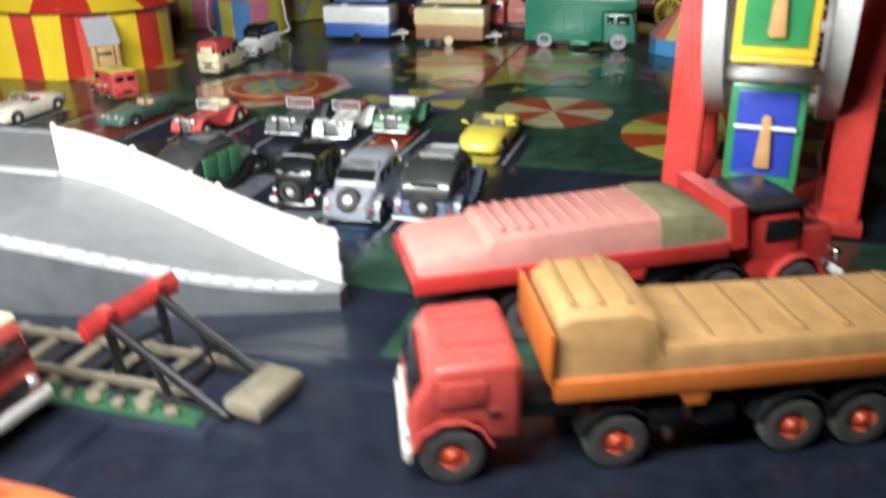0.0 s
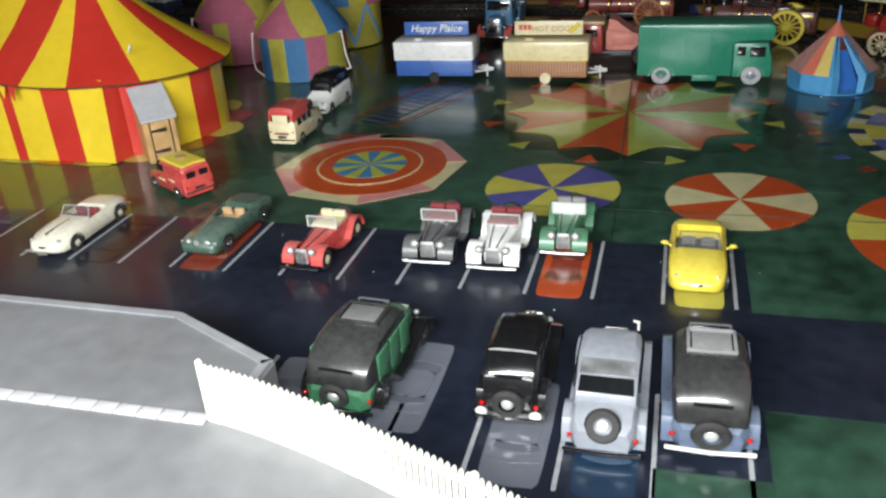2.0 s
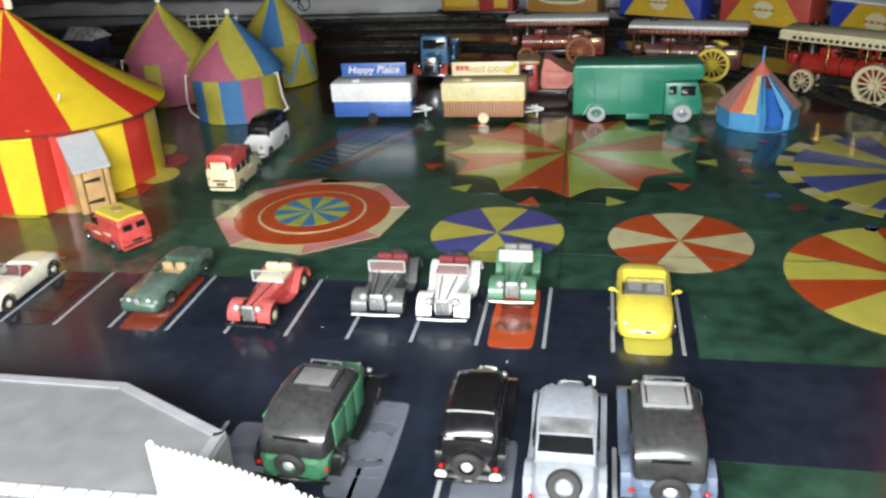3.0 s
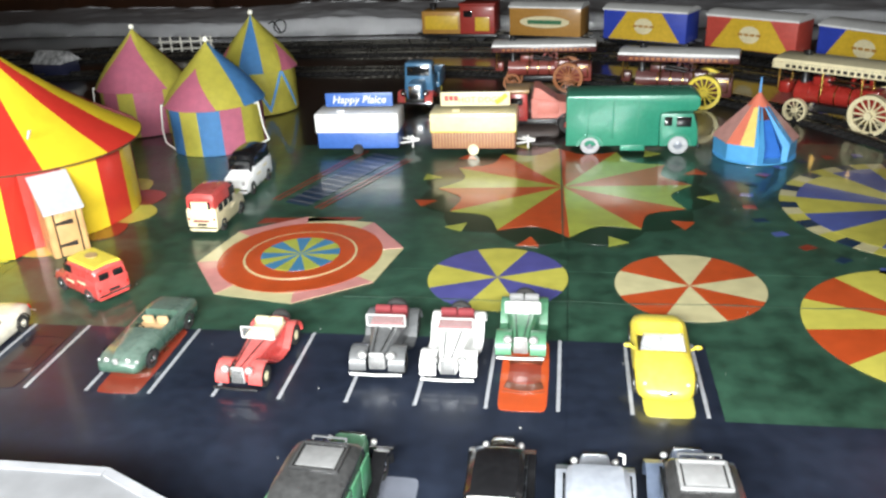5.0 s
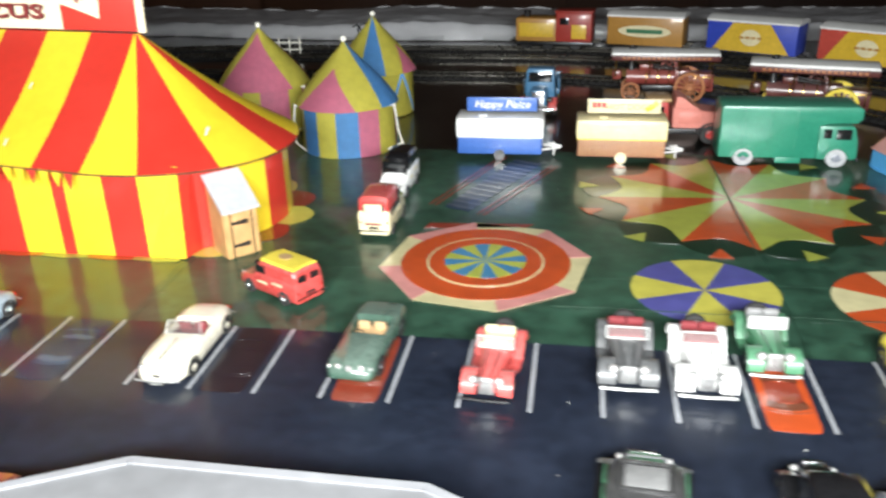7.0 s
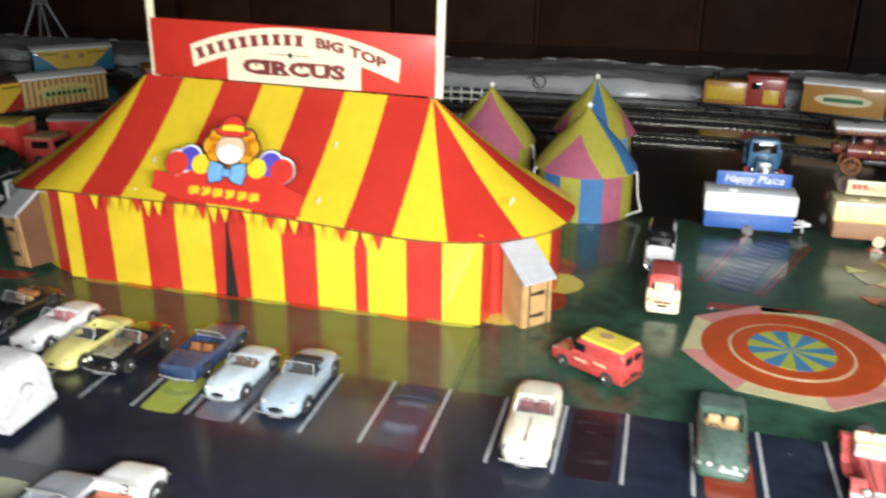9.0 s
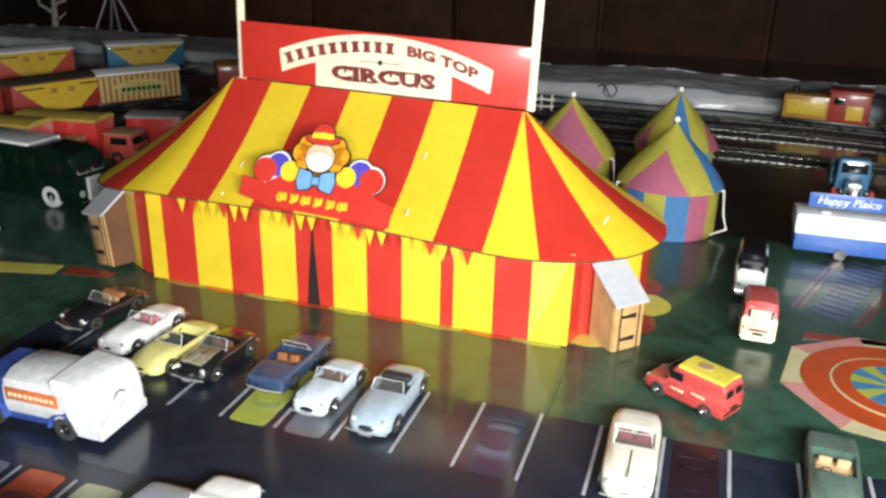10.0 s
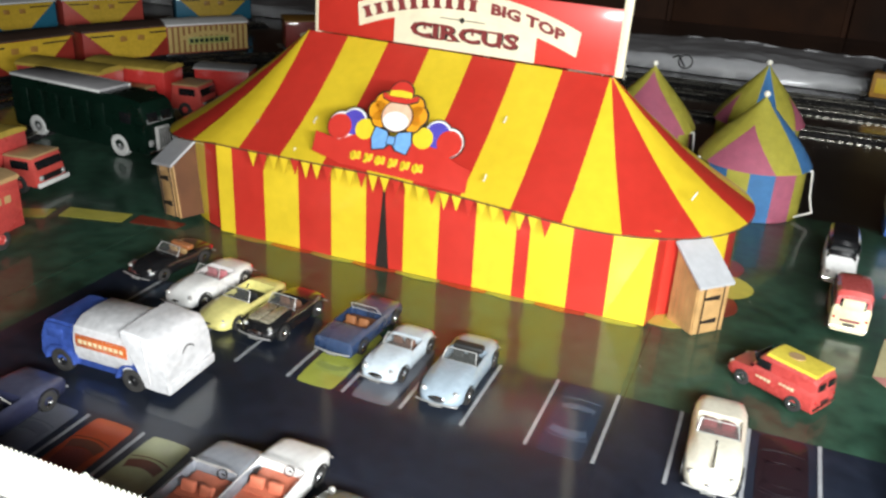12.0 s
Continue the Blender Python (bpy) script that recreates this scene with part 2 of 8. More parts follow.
slab("floor", -2.3, 1.6, -1.4, 2.3, -0.85, -0.8, room_dark, "dark floor under the layout table")
slab("ceiling", -2.3, 1.6, -1.4, 2.3, 1.7, 1.75, room_dark, "dark ceiling over the layout table")
slab("wall_west", -2.35, -2.3, -1.4, 2.3, -0.8, 1.7, room_dark, "dark side wall of the room")
slab("wall_east", 1.6, 1.65, -1.4, 2.3, -0.8, 1.7, room_dark, "dark side wall of the room")
slab("wall_south", -2.3, 1.6, -1.45, -1.4, -0.8, 1.7, room_dark, "dark wall behind the viewer")
wall = slab("wall_north", -2.3, 1.6, 2.25, 2.3, -0.8, 1.7, wall_wood, "dark brown wooden back wall with tall panels")
rng = random.Random(4)
x = -2.25
while x < 1.2:
    w = rng.uniform(0.16, 0.42)
    bm = B()
    d = rng.uniform(0.012, 0.05)
    box(bm, (x + w / 2, 2.25 - d / 2, 0.3), (w - 0.012, d, 2.1), 0.004)
    part("panel", bm, wall_wood, wall)
    if rng.random() < 0.6:
        for z in (0.12, 0.34, 0.5):
            bm = B()
            box(bm, (x + w / 2, 2.25 - d - 0.006, z + rng.uniform(-0.04, 0.04)), (w - 0.03, 0.012, 0.022), 0.003)
            part("rail", bm, wall_wood, wall)
    x += w
table = slab("table", -1.7, 0.95, -0.5, 1.6, -0.03, 0.0, board, "glossy black painted layout board")
for lx in (-1.6, 0.85):
    for ly in (-0.4, 1.5):
        bm = B()
        box(bm, (lx, ly, -0.415), (0.06, 0.06, 0.77), 0.004)
        part("leg", bm, wall_wood, table)


def smooth_step(t):
    t = max(0.0, min(1.0, t))
    return t * t * (3 - 2 * t)


# crumpled white sheet along the back edge
bm = B()
nx, ny = 300, 24
grid = []
for i in range(nx + 1):
    row = []
    for j in range(ny + 1):
        x = -1.55 + 2.4 * i / nx
        y = 1.150 + 0.035 * smooth_step((-0.45 - x) / 0.35) + 0.14 * (j / ny) ** 1.8 + 0.008 * noise.noise((x * 4, 0, 3)) + 0.004 * noise.noise((x * 16, j * 0.2, 8))
        swell = 0.010 * math.exp(-((x + 0.42) / 0.10) ** 2) + 0.004 * math.exp(-((x + 0.05) / 0.2) ** 2) - 0.004 * math.exp(-((x - 0.3) / 0.15) ** 2)
        z = 0.003 + (0.0120 + 0.55 * swell) * (1 - (1 - min(1, j / 5)) ** 2) + 0.002 * j / ny + 0.004 * max(0, noise.noise((x * 9, y * 16, 0))) + 0.0042 * abs(noise.noise((x * 26, y * 40, 5))) + 0.0012 * noise.noise((x * 80, y * 90, 9))
        if j == 0:
            z = 0.0012
        row.append(bm.verts.new((x, y, z)))
    grid.append(row)
for i in range(nx):
    for j in range(ny):
        bm.faces.new((grid[i][j], grid[i + 1][j], grid[i + 1][j + 1], grid[i][j + 1]))
bmesh.ops.solidify(bm, geom=bm.faces[:], thickness=0.0008)
solid("plastic_sheet", bm, cloth, "crumpled white plastic sheet along the back edge of the table", "sheet", sharp=60)

# ---- the printed ground sheets ----
TOP = 0.0006                 # top of the paper sheets
playmat = thing("printed_ground", Matrix(), "laminated printed fairground sheets laid edge to edge", "", kind="structure")
xs = (-0.983, -0.694, -0.405, -0.117, 0.172, 0.46)
ys = (0.2052, 0.290, 0.497, 0.700)
rng = random.Random(7)
for i in range(5):
    for j in range(3):
        bm = B()
        x0, x1, y0, y1 = xs[i] + 0.0002, xs[i + 1] - 0.0001, ys[j] + 0.0002, ys[j + 1]
        v = [bm.verts.new(p) for p in ((x0, y0, 0.0001), (x1, y0, 0.0001), (x1, y1, 0.0001), (x0, y1, 0.0001))]
        f = bm.faces.new(v)
        top = bmesh.ops.extrude_face_region(bm, geom=[f])["geom"]
        for t in top:
            if isinstance(t, bmesh.types.BMVert):
                t.co.z = TOP - rng.uniform(0, 0.00012)
        bmesh.ops.recalc_face_normals(bm, faces=bm.faces[:])
        part("sheet", bm, grass, playmat)
for i in range(4):
    for y0, y1 in ((-0.085, 0.1195), (0.120, 0.2053)):
        bm = B()
        box(bm, ((xs[i + 1] + xs[i + 2]) / 2, (y0 + y1) / 2, TOP / 2 + 0.00005), (xs[i + 2] - xs[i + 1] - 0.0006, y1 - y0, TOP - 0.0001))
        part("sheet", bm, tarmac, playmat, "printed navy black sheet")


def flat(name, outline, material, z, parent=playmat, label=""):
    bm = B()
    prism(bm, [(x, y, z - 0.00015) for x, y in outline], (0, 0, 0.00015))
    return part(name, bm, material, parent, label)


def rect(x0, x1, y0, y1):
    return [(x0, y0), (x1, y0), (x1, y1), (x0, y1)]


Z1, Z2, Z3, Z4 = TOP + 0.0002, TOP + 0.0004, TOP + 0.0006, TOP + 0.0008
for x0, x1 in ((-0.67, -0.40505), (-0.40495, -0.11705), (-0.11695, -0.0625)):
    flat("car_park", rect(x0, x1, 0.2055, 0.4315), tarmac, Z1, label="printed black tarmac car park")
flat("road", rect(-0.0625, 0.4, 0.323, 0.3805), tarmac, Z1, label="printed black tarmac road")
flat("verge", rect(-0.094, -0.0625, 0.245, 0.291), grass, Z2, label="printed green verge")
GRID0, BAY = -0.4592, 0.0261


def bay(k):
    return GRID0 + BAY * (k + 0.5)


for k in range(-7, 16):
    for y0, y1 in ((0.3822, 0.4315), (0.277, 0.3255)):
        x = GRID0 + BAY * k
        flat("bay_line", rect(x - 0.0007, x + 0.0007, y0, y1), line_paint, Z2)


def ring_pts(cx, cy, r, n, a0=0.0):
    return [(cx + r * math.cos(a0 + 2 * math.pi * i / n), cy + r * math.sin(a0 + 2 * math.pi * i / n)) for i in range(n)]


def sectors(name, cx, cy, r, n, mats, a0=0.0, z=Z2, label="", notch=0.0, r0=0.0):
    """A printed disc cut into coloured sectors; notch: inward scallop of each rim."""
    bm = B()
    for i in range(n):
        a, b = a0 + 2 * math.pi * i / n, a0 + 2 * math.pi * (i + 1) / n
        rim = [a + (b - a) * t / 6 for t in range(7)]
        pts = []
        for t, q in enumerate(rim):
            rr = r * (1 - notch * math.sin(math.pi * t / 6))
            pts.append((cx + rr * math.cos(q), cy + rr * math.sin(q), z - 0.00015))
        if r0:
            pts = pts + [(cx + r0 * math.cos(q), cy + r0 * math.sin(q), z - 0.00015) for q in rim[::-1]]
        else:
            pts.append((cx, cy, z - 0.00015))
        prism(bm, pts, (0, 0, 0.00015), mi=i % len(mats))
    return part(name, bm, mats, playmat, label)


# octagonal ride
oc = (-0.2542, 0.5092)
flat("ride_rim", ring_pts(*oc, 0.0535, 8, radians(12)), p_cream, Z2, label="printed octagonal ride in orange, cream and pink")
for i in range(0, 8, 2):
    a, b = radians(12 + 45 * i), radians(12 + 45 * (i + 1))
    flat("ride_edge", [(oc[0] + r * math.cos(q), oc[1] + r * math.sin(q)) for r, q in ((0.0535, a), (0.0535, b), (0.043, b), (0.043, a))], p_pink, Z3)
flat("ride_floor", ring_pts(*oc, 0.0425, 48), p_orange, Z4)
flat("ride_ring", ring_pts(*oc, 0.0295, 48), p_cream, Z4 + 0.0002)
flat("ride_floor", ring_pts(*oc, 0.0283, 48), p_orange, Z4 + 0.0004)
sectors("ride_hub", *oc, 0.0205, 16, [p_cyan, p_lime], 0, Z4 + 0.0006)
flat("ride_step", [(-0.293, 0.551), (-0.237, 0.557), (-0.233, 0.562), (-0.291, 0.559)], p_red, Z2)
# round stalls
sectors("stall_roof", -0.1503, 0.4885, 0.0335, 8, [p_violet, p_yellow], radians(22), Z2, "printed round stall roof in violet and yellow")
sectors("stall_roof", -0.0618, 0.4840, 0.0337, 8, [p_orange, p_cream], radians(20), Z2, "printed round stall roof in orange and cream")
sectors("stall_roof", 0.034, 0.4505, 0.054, 12, [p_orange, p_yellow], radians(4), Z2, "printed round stall roof in orange and yellow")
# large scalloped roundabout
star = (-0.1203, 0.6135)
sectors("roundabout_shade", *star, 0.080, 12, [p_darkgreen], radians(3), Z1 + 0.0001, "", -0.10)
sectors("roundabout_roof", *star, 0.0765, 12, [p_orange, p_lime], radians(3), Z3, "printed roundabout roof in orange and yellow with a scalloped edge", 0.17)
for i in range(12):
    a = radians(3) + 2 * math.pi * (i + 0.5) / 12
    tip = [(star[0] + r * math.cos(a + d), star[1] + r * math.sin(a + d)) for r, d in ((0.078, 0), (0.091, -0.05), (0.089, 0.08))]
    flat("roundabout_flag", tip, (p_orange, p_lime)[i % 2], Z3)
# big wheel seen flat at the edge
hub = (0.075, 0.583)
sectors("wheel_roof", *hub, 0.066, 16, [p_blue, p_yellow], radians(8), Z2, "printed ride roof in blue and cream", 0.0)
sectors("wheel_rim", *hub, 0.075, 48, [p_cream, p_yellow, p_navy], 0, Z1 + 0.0001, "", 0, 0.06)
for i in range(30):
    a = 2 * math.pi * i / 30
    r = 0.092
    c = (hub[0] + r * math.cos(a), hub[1] + r * math.sin(a))
    flat("wheel_car", [(c[0] + 0.0045 * math.cos(a + q), c[1] + 0.0045 * math.sin(a + q) * 0.9) for q in (0.5, 2.4, 3.9, 5.6)], (p_red, p_navy, p_blue)[i % 3], Z2)
# slide with ladder
sl = [(-0.2945, 0.5885), (-0.2602, 0.6865), (-0.2250, 0.6675), (-0.2640, 0.5750)]
for a, b in ((0, 1), (3, 2)):
    p, q = Vector(sl[a]), Vector(sl[b])
    n = Vector((-(q - p).y, (q - p).x)).normalized() * 0.0012
    for k in (-1.6, 1.6):
        flat("slide_rail", [tuple(p + n * k - n * 0.6), tuple(q + n * k - n * 0.6), tuple(q + n * k + n * 0.6), tuple(p + n * k + n * 0.6)], p_red, Z2, label="printed red rail of the slide")
flat("slide_bed", [tuple(Vector(sl[0]) * 0.75 + Vector(sl[3]) * 0.25), tuple(Vector(sl[1]) * 0.75 + Vector(sl[2]) * 0.25), tuple(Vector(sl[1]) * 0.25 + Vector(sl[2]) * 0.75), tuple(Vector(sl[0]) * 0.25 + Vector(sl[3]) * 0.75)], p_navy, Z1 + 0.0001)
for i in range(13):
    t = (i + 0.5) / 13
    p, q = Vector(sl[0]).lerp(Vector(sl[1]), t), Vector(sl[3]).lerp(Vector(sl[2]), t)
    a, b = p.lerp(q, 0.22), p.lerp(q, 0.78)
    flat("slide_rung", [tuple(a), tuple(b), (b.x + 0.0006, b.y + 0.0016), (a.x + 0.0006, a.y + 0.0016)], p_dusk, Z2)
# coloured kerb of another ride by the hut
for pts, m in (([(-0.779, 0.452), (-0.756, 0.465), (-0.761, 0.478), (-0.786, 0.465)], p_lime), ([(-0.752, 0.470), (-0.713, 0.480), (-0.716, 0.493), (-0.756, 0.484)], p_yellow), ([(-0.709, 0.482), (-0.679, 0.487), (-0.679, 0.496), (-0.711, 0.494)], p_red), ([(-0.804, 0.438), (-0.785, 0.450), (-0.791, 0.462), (-0.812, 0.450)], p_red)):
    flat("ride_kerb", pts, m, Z2)


def printed_car(k, y, ink_mat, roof, up=1):
    """A flat printed car seen from above in bay k, its nose at y: rounded body, bowed windows, seams."""
    win = p_moss if ink_mat is p_lime else p_brown if ink_mat in (p_orange, p_sage, p_yellow, p_red) else p_maroon if ink_mat is p_maroon else p_dusk if ink_mat is p_grey else p_slate
    x = bay(k)
    side = [(0.0070, 0.0000), (0.0082, 0.0006), (0.0088, 0.0030), (0.0090, 0.0100), (0.0092, 0.0240), (0.0090, 0.0400), (0.0086, 0.0470), (0.0070, 0.0488)]
    body = [(x - w, y + up * t) for w, t in side] + [(x, y + up * 0.0492)] + [(x + w, y + up * t) for w, t in side[::-1]] + [(x, y - up * 0.0004)]
    car = flat("printed_car", body, ink_mat, Z2, label="printed car seen from above")

    def bowed(name, t0, t1, w0, w1, sag, material, z):
        us = [-1 + i / 4 for i in range(9)]
        flat(name, [(x + w0 * u, y + up * (t0 + sag * u * u)) for u in us] + [(x + w1 * u, y + up * (t1 + sag * u * u)) for u in us[::-1]], material, z, car)

    bowed("windscreen", 0.0122, 0.0166, 0.0076, 0.0066, 0.0022, win, Z3)
    bowed("rear_window", 0.0352, 0.0318, 0.0070, 0.0062, -0.0016, win, Z3)
    bowed("roof", 0.0172, 0.0310, 0.0064, 0.0060, 0.0006, roof, Z3)
    bowed("bonnet_seam", 0.0106, 0.0110, 0.0080, 0.0080, 0.0016, win, Z3)
    bowed("boot_seam", 0.0392, 0.0396, 0.0076, 0.0076, -0.0010, win, Z3)


for k, a, b in ((12, p_orange, p_red), (6, p_red, p_red), (14, p_yellow, p_yellow), (-3, p_lime, p_lime), (1, p_navy, p_navy), (-2, p_grey, p_grey), (-7, p_slate, p_navy), (4, p_maroon, p_maroon)):
    printed_car(k, 0.3815, a, b)
for k, a, b in ((-6, p_grey, p_grey), (-5, p_orange, p_red), (-4, p_sage, p_sage), (9, p_grey, p_grey), (12, p_grey, p_grey), (13, p_navy, p_navy)):
    printed_car(k, 0.3255, a, b, -1)
printed_car(10.5, 0.3420, p_grey, p_grey, -1)

# ---- railway tracks ----
sleeper = mat("black_sleeper", (0.010, 0.009, 0.009), 0.9, 0, 0.0, 300, 0.3)


def track_line(offset):
    """Centre line of one track of the oval: left bend, back straight, right bend."""
    pts = []
    r1, r2 = 0.465 - offset, 0.58 - offset
    c1, c2 = (-0.575, 0.625), (-0.30, 0.508)
    for i in range(0, 31):
        a = radians(195 - 105 * i / 30)
        pts.append(Vector((c1[0] + r1 * math.cos(a), c1[1] + r1 * math.sin(a), 0)))
    for i in range(1, 10):
        pts.append(pts[30].lerp(Vector((c2[0], c2[1] + r2, 0)), i / 10))
    for i in range(0, 31):
        a = radians(90 - 90 * i / 30)
        pts.append(Vector((c2[0] + r2 * math.cos(a), c2[1] + r2 * math.sin(a), 0)))
    return pts


def along(pts, s):
    """Point and direction s metres along a line of points."""
    for a, b in zip(pts, pts[1:]):
        d = (b - a).length
        if s <= d:
            return a.lerp(b, s / d), (b - a).normalized()
        s -= d
    return pts[-1], (pts[-1] - pts[-2]).normalized()


def length(pts):
    return sum((b - a).length for a, b in zip(pts, pts[1:]))


def lay_sleepers(pts, parent):
    """Single black sleepers on one shared mesh."""
    bm = B()
    box(bm, (0, 0, 0), (0.003, 0.029, 0.0022), 0.0002, None, 0, 1)
    first = part("sleeper", bm, sleeper, parent)
    s, total = 0.004, length(pts)
    while s < total:
        p, d = along(pts, s)
        ob = first if s == 0.004 else tagged(new("sleeper", first.data))
        ob.parent = parent
        ob.matrix_local = Matrix.Translation((p.x, p.y, 0.0015)) @ Matrix.Rotation(math.atan2(d.y, d.x), 4, "Z")
        s += 0.0078


def track(pts, label):
    tr = thing("railway_track", Matrix(), label, "railway track", "oval tracks")
    for side in (-1, 1):
        bm = B()
        rings = []
        for i, p in enumerate(pts):
            d = (pts[min(i + 1, len(pts) - 1)] - pts[max(i - 1, 0)]).normalized()
            n = Vector((-d.y, d.x, 0))
            c = p + n * 0.00825 * side
            rings.append([c + n * w + Vector((0, 0, z)) for w, z in ((-0.0008, 0.0026), (0.0008, 0.0026), (0.0004, 0.0031), (0.0004, 0.0042), (0.0006, 0.0046), (-0.0006, 0.0046), (-0.0004, 0.0042), (-0.0004, 0.003))])
        loft(bm, rings)
        part("rail", bm, steel, tr, "bright steel rail")
    bm = B()
    rings = []
    for i, p in enumerate(pts):
        d = (pts[min(i + 1, len(pts) - 1)] - pts[max(i - 1, 0)]).normalized()
        n = Vector((-d.y, d.x, 0))
        rings.append([p + n * w + Vector((0, 0, z)) for w, z in ((-0.0150, 0.0002), (0.0150, 0.0002), (0.0140, 0.0012), (-0.0140, 0.0012))])
    loft(bm, rings)
    part("track_bed", bm, sleeper, tr, "dull black track bed")
    lay_sleepers(pts, tr)
    return tr


LINES = [track_line(o) for o in (0.0, 0.051, 0.142)]
for pts in LINES:
    track(pts, "toy railway track with bright rails on black sleepers")

# raised edges of the clear film laid over the print
film_edge = mat("clear_film_edge", (0.035, 0.075, 0.05), 0.5, 0, 0.2, 400, 0.5)
for x0, x1, y0, lift in ((-0.22, 0.10, 0.4645, 0.0010),):
    n = 40
    xs = [x0 + (x1 - x0) * i / n for i in range(n + 1)]
    wv = [y0 + 0.0005 * math.sin(x * 90) + 0.0003 * math.sin(x * 230 + 1) for x in xs]
    wd = [0.00022 + 0.00016 * math.sin(x * 150 + 2) for x in xs]
    flat("film_edge", [(x, y - w) for x, y, w in zip(xs, wv, wd)] + [(x, y + w) for x, y, w in reversed(list(zip(xs, wv, wd)))], film_edge, TOP + lift, label="faint raised edge of clear film")

# loose clear film laid over the left sheets, crumpled in front of the tent
film_clear = bpy.data.materials.new("clear_film")
film_clear.use_nodes = True
nt = film_clear.node_tree
nt.nodes.clear()
outn, mixn = nt.nodes.new("ShaderNodeOutputMaterial"), nt.nodes.new("ShaderNodeMixShader")
seen, shine = nt.nodes.new("ShaderNodeBsdfTransparent"), nt.nodes.new("ShaderNodeBsdfGlossy")
mixn.inputs[0].default_value = 0.065
shine.inputs["Roughness"].default_value = 0.10
seen.inputs["Color"].default_value = (0.97, 0.98, 0.97, 1)
nt.links.new(seen.outputs[0], mixn.inputs[1])
nt.links.new(shine.outputs[0], mixn.inputs[2])
nt.links.new(mixn.outputs[0], outn.inputs["Surface"])
bm = B()
FX0, FX1, FY0, FY1, NX, NY = -0.66, -0.4045, 0.335, 0.4985, 150, 96
grid = []
for i in range(NX + 1):
    row = []
    for j in range(NY + 1):
        u, v = i / NX, j / NY
        x, y = FX0 + (FX1 - FX0 - 0.004 * v) * u, FY0 + (FY1 - FY0) * v
        near_tent = smooth_step((y - 0.425) / 0.04) * smooth_step((x + 0.56) / 0.08)
        ridge = max(0.0, 0.16 - abs(noise.noise((x * 34, y * 52, 7.0)))) * 6.0
        z = TOP + 0.0013 + 0.00030 * noise.noise((x * 12, y * 14, 2)) + near_tent * (0.0011 * ridge * (0.4 + noise.noise((x * 9, y * 9, 4.0)) ** 2 * 2) + 0.0008 * noise.noise((x * 45, y * 60, 1)))
        row.append(bm.verts.new((x, y, max(z, TOP + 0.0012))))
    grid.append(row)
for i in range(NX):
    for j in range(NY):
        bm.faces.new((grid[i][j], grid[i + 1][j], grid[i + 1][j + 1], grid[i][j + 1]))
part("clear_film", bm, film_clear, playmat, "loose crumpled clear film", sharp=80).visible_shadow = False
flat("sheet_joint", [(-0.1200, 0.525), (-0.1192, 0.525), (-0.1226, 0.700), (-0.1234, 0.700)], film_edge, TOP + 0.0012, label="faint joint between two sheets")

# pale crumbs and dust flecks on the sheets
rng = random.Random(21)
bm = B()
for i in range(60):
    x, y = rng.uniform(-0.75, 0.15), rng.uniform(0.21, 0.72)
    r = rng.choice((0.00012, 0.00015, 0.0002, 0.0003))
    n = rng.randint(4, 6)
    a0 = rng.uniform(0, 6)
    top = [bm.verts.new((x + r * rng.uniform(0.6, 1.5) * math.cos(a0 + 6.283 * k / n), y + r * rng.uniform(0.6, 1.5) * math.sin(a0 + 6.283 * k / n), TOP + 0.0011)) for k in range(n)]
    low = [bm.verts.new((v.co.x, v.co.y, TOP + 0.0006)) for v in top]
    bm.faces.new(top)
    for k in range(n):
        bm.faces.new((low[k], low[(k + 1) % n], top[(k + 1) % n], top[k]))
solid("dust_flecks", bm, mat("pale_dust", (0.35, 0.35, 0.33), 0.8), "scattered pale dust flecks on the printed sheets", "dust", "stuff")

# ---- the big top ----
shaded_card_edge = mat("shaded_card_edge", (0.09, 0.045, 0.02), 0.8, 0, 0, 300, 0.2)
tent = thing("big_top_tent", Matrix(), "large red and yellow striped card circus tent", "circus tent")
RX0, RX1, RY, RZ = -0.6315, -0.4520, 0.563, 0.1080
ER, EZ, WR = 0.076, 0.0572, 0.066
END_L, END_R = 1.18, 1.09      # how far the rounded ends stretch


EAVE = ((-0.74, 0.0445), (-0.69, 0.0515), (-0.65, 0.0578), (-0.545, 0.0572), (-0.50, 0.0536), (-0.45, 0.0497), (-0.41, 0.0472), (-0.365, 0.0445))


def eave_z(x):
    """The eave droops round both ends."""
    for (x0, z0), (x1, z1) in zip(EAVE, EAVE[1:]):
        if x <= x1:
            return z0 + (z1 - z0) * max(0.0, (x - x0) / (x1 - x0))
    return EAVE[-1][1]


def eave_point(u, r):
    """u: 0..1 along the front, 1..2 round the right end, 2..3 along the back, 3..4 round the left end."""
    if u <= 1:
        return Vector((RX0 + (RX1 - RX0) * u, RY - r, 0))
    if u <= 2:
        a = radians(-90 + 180 * (u - 1))
        return Vector((RX1 + END_R * r * math.cos(a), RY + r * math.sin(a), 0))
    if u <= 3:
        return Vector((RX1 + (RX0 - RX1) * (u - 2), RY + r, 0))
    a = radians(90 + 180 * (u - 3))
    return Vector((RX0 + END_L * r * math.cos(a), RY + r * math.sin(a), 0))


def ridge_point(u):
    t = u if u <= 1 else 1 if u <= 2 else 3 - u if u <= 3 else 0
    return Vector((RX0 + (RX1 - RX0) * t, RY, RZ + 0.0026 - 0.0052 * t))


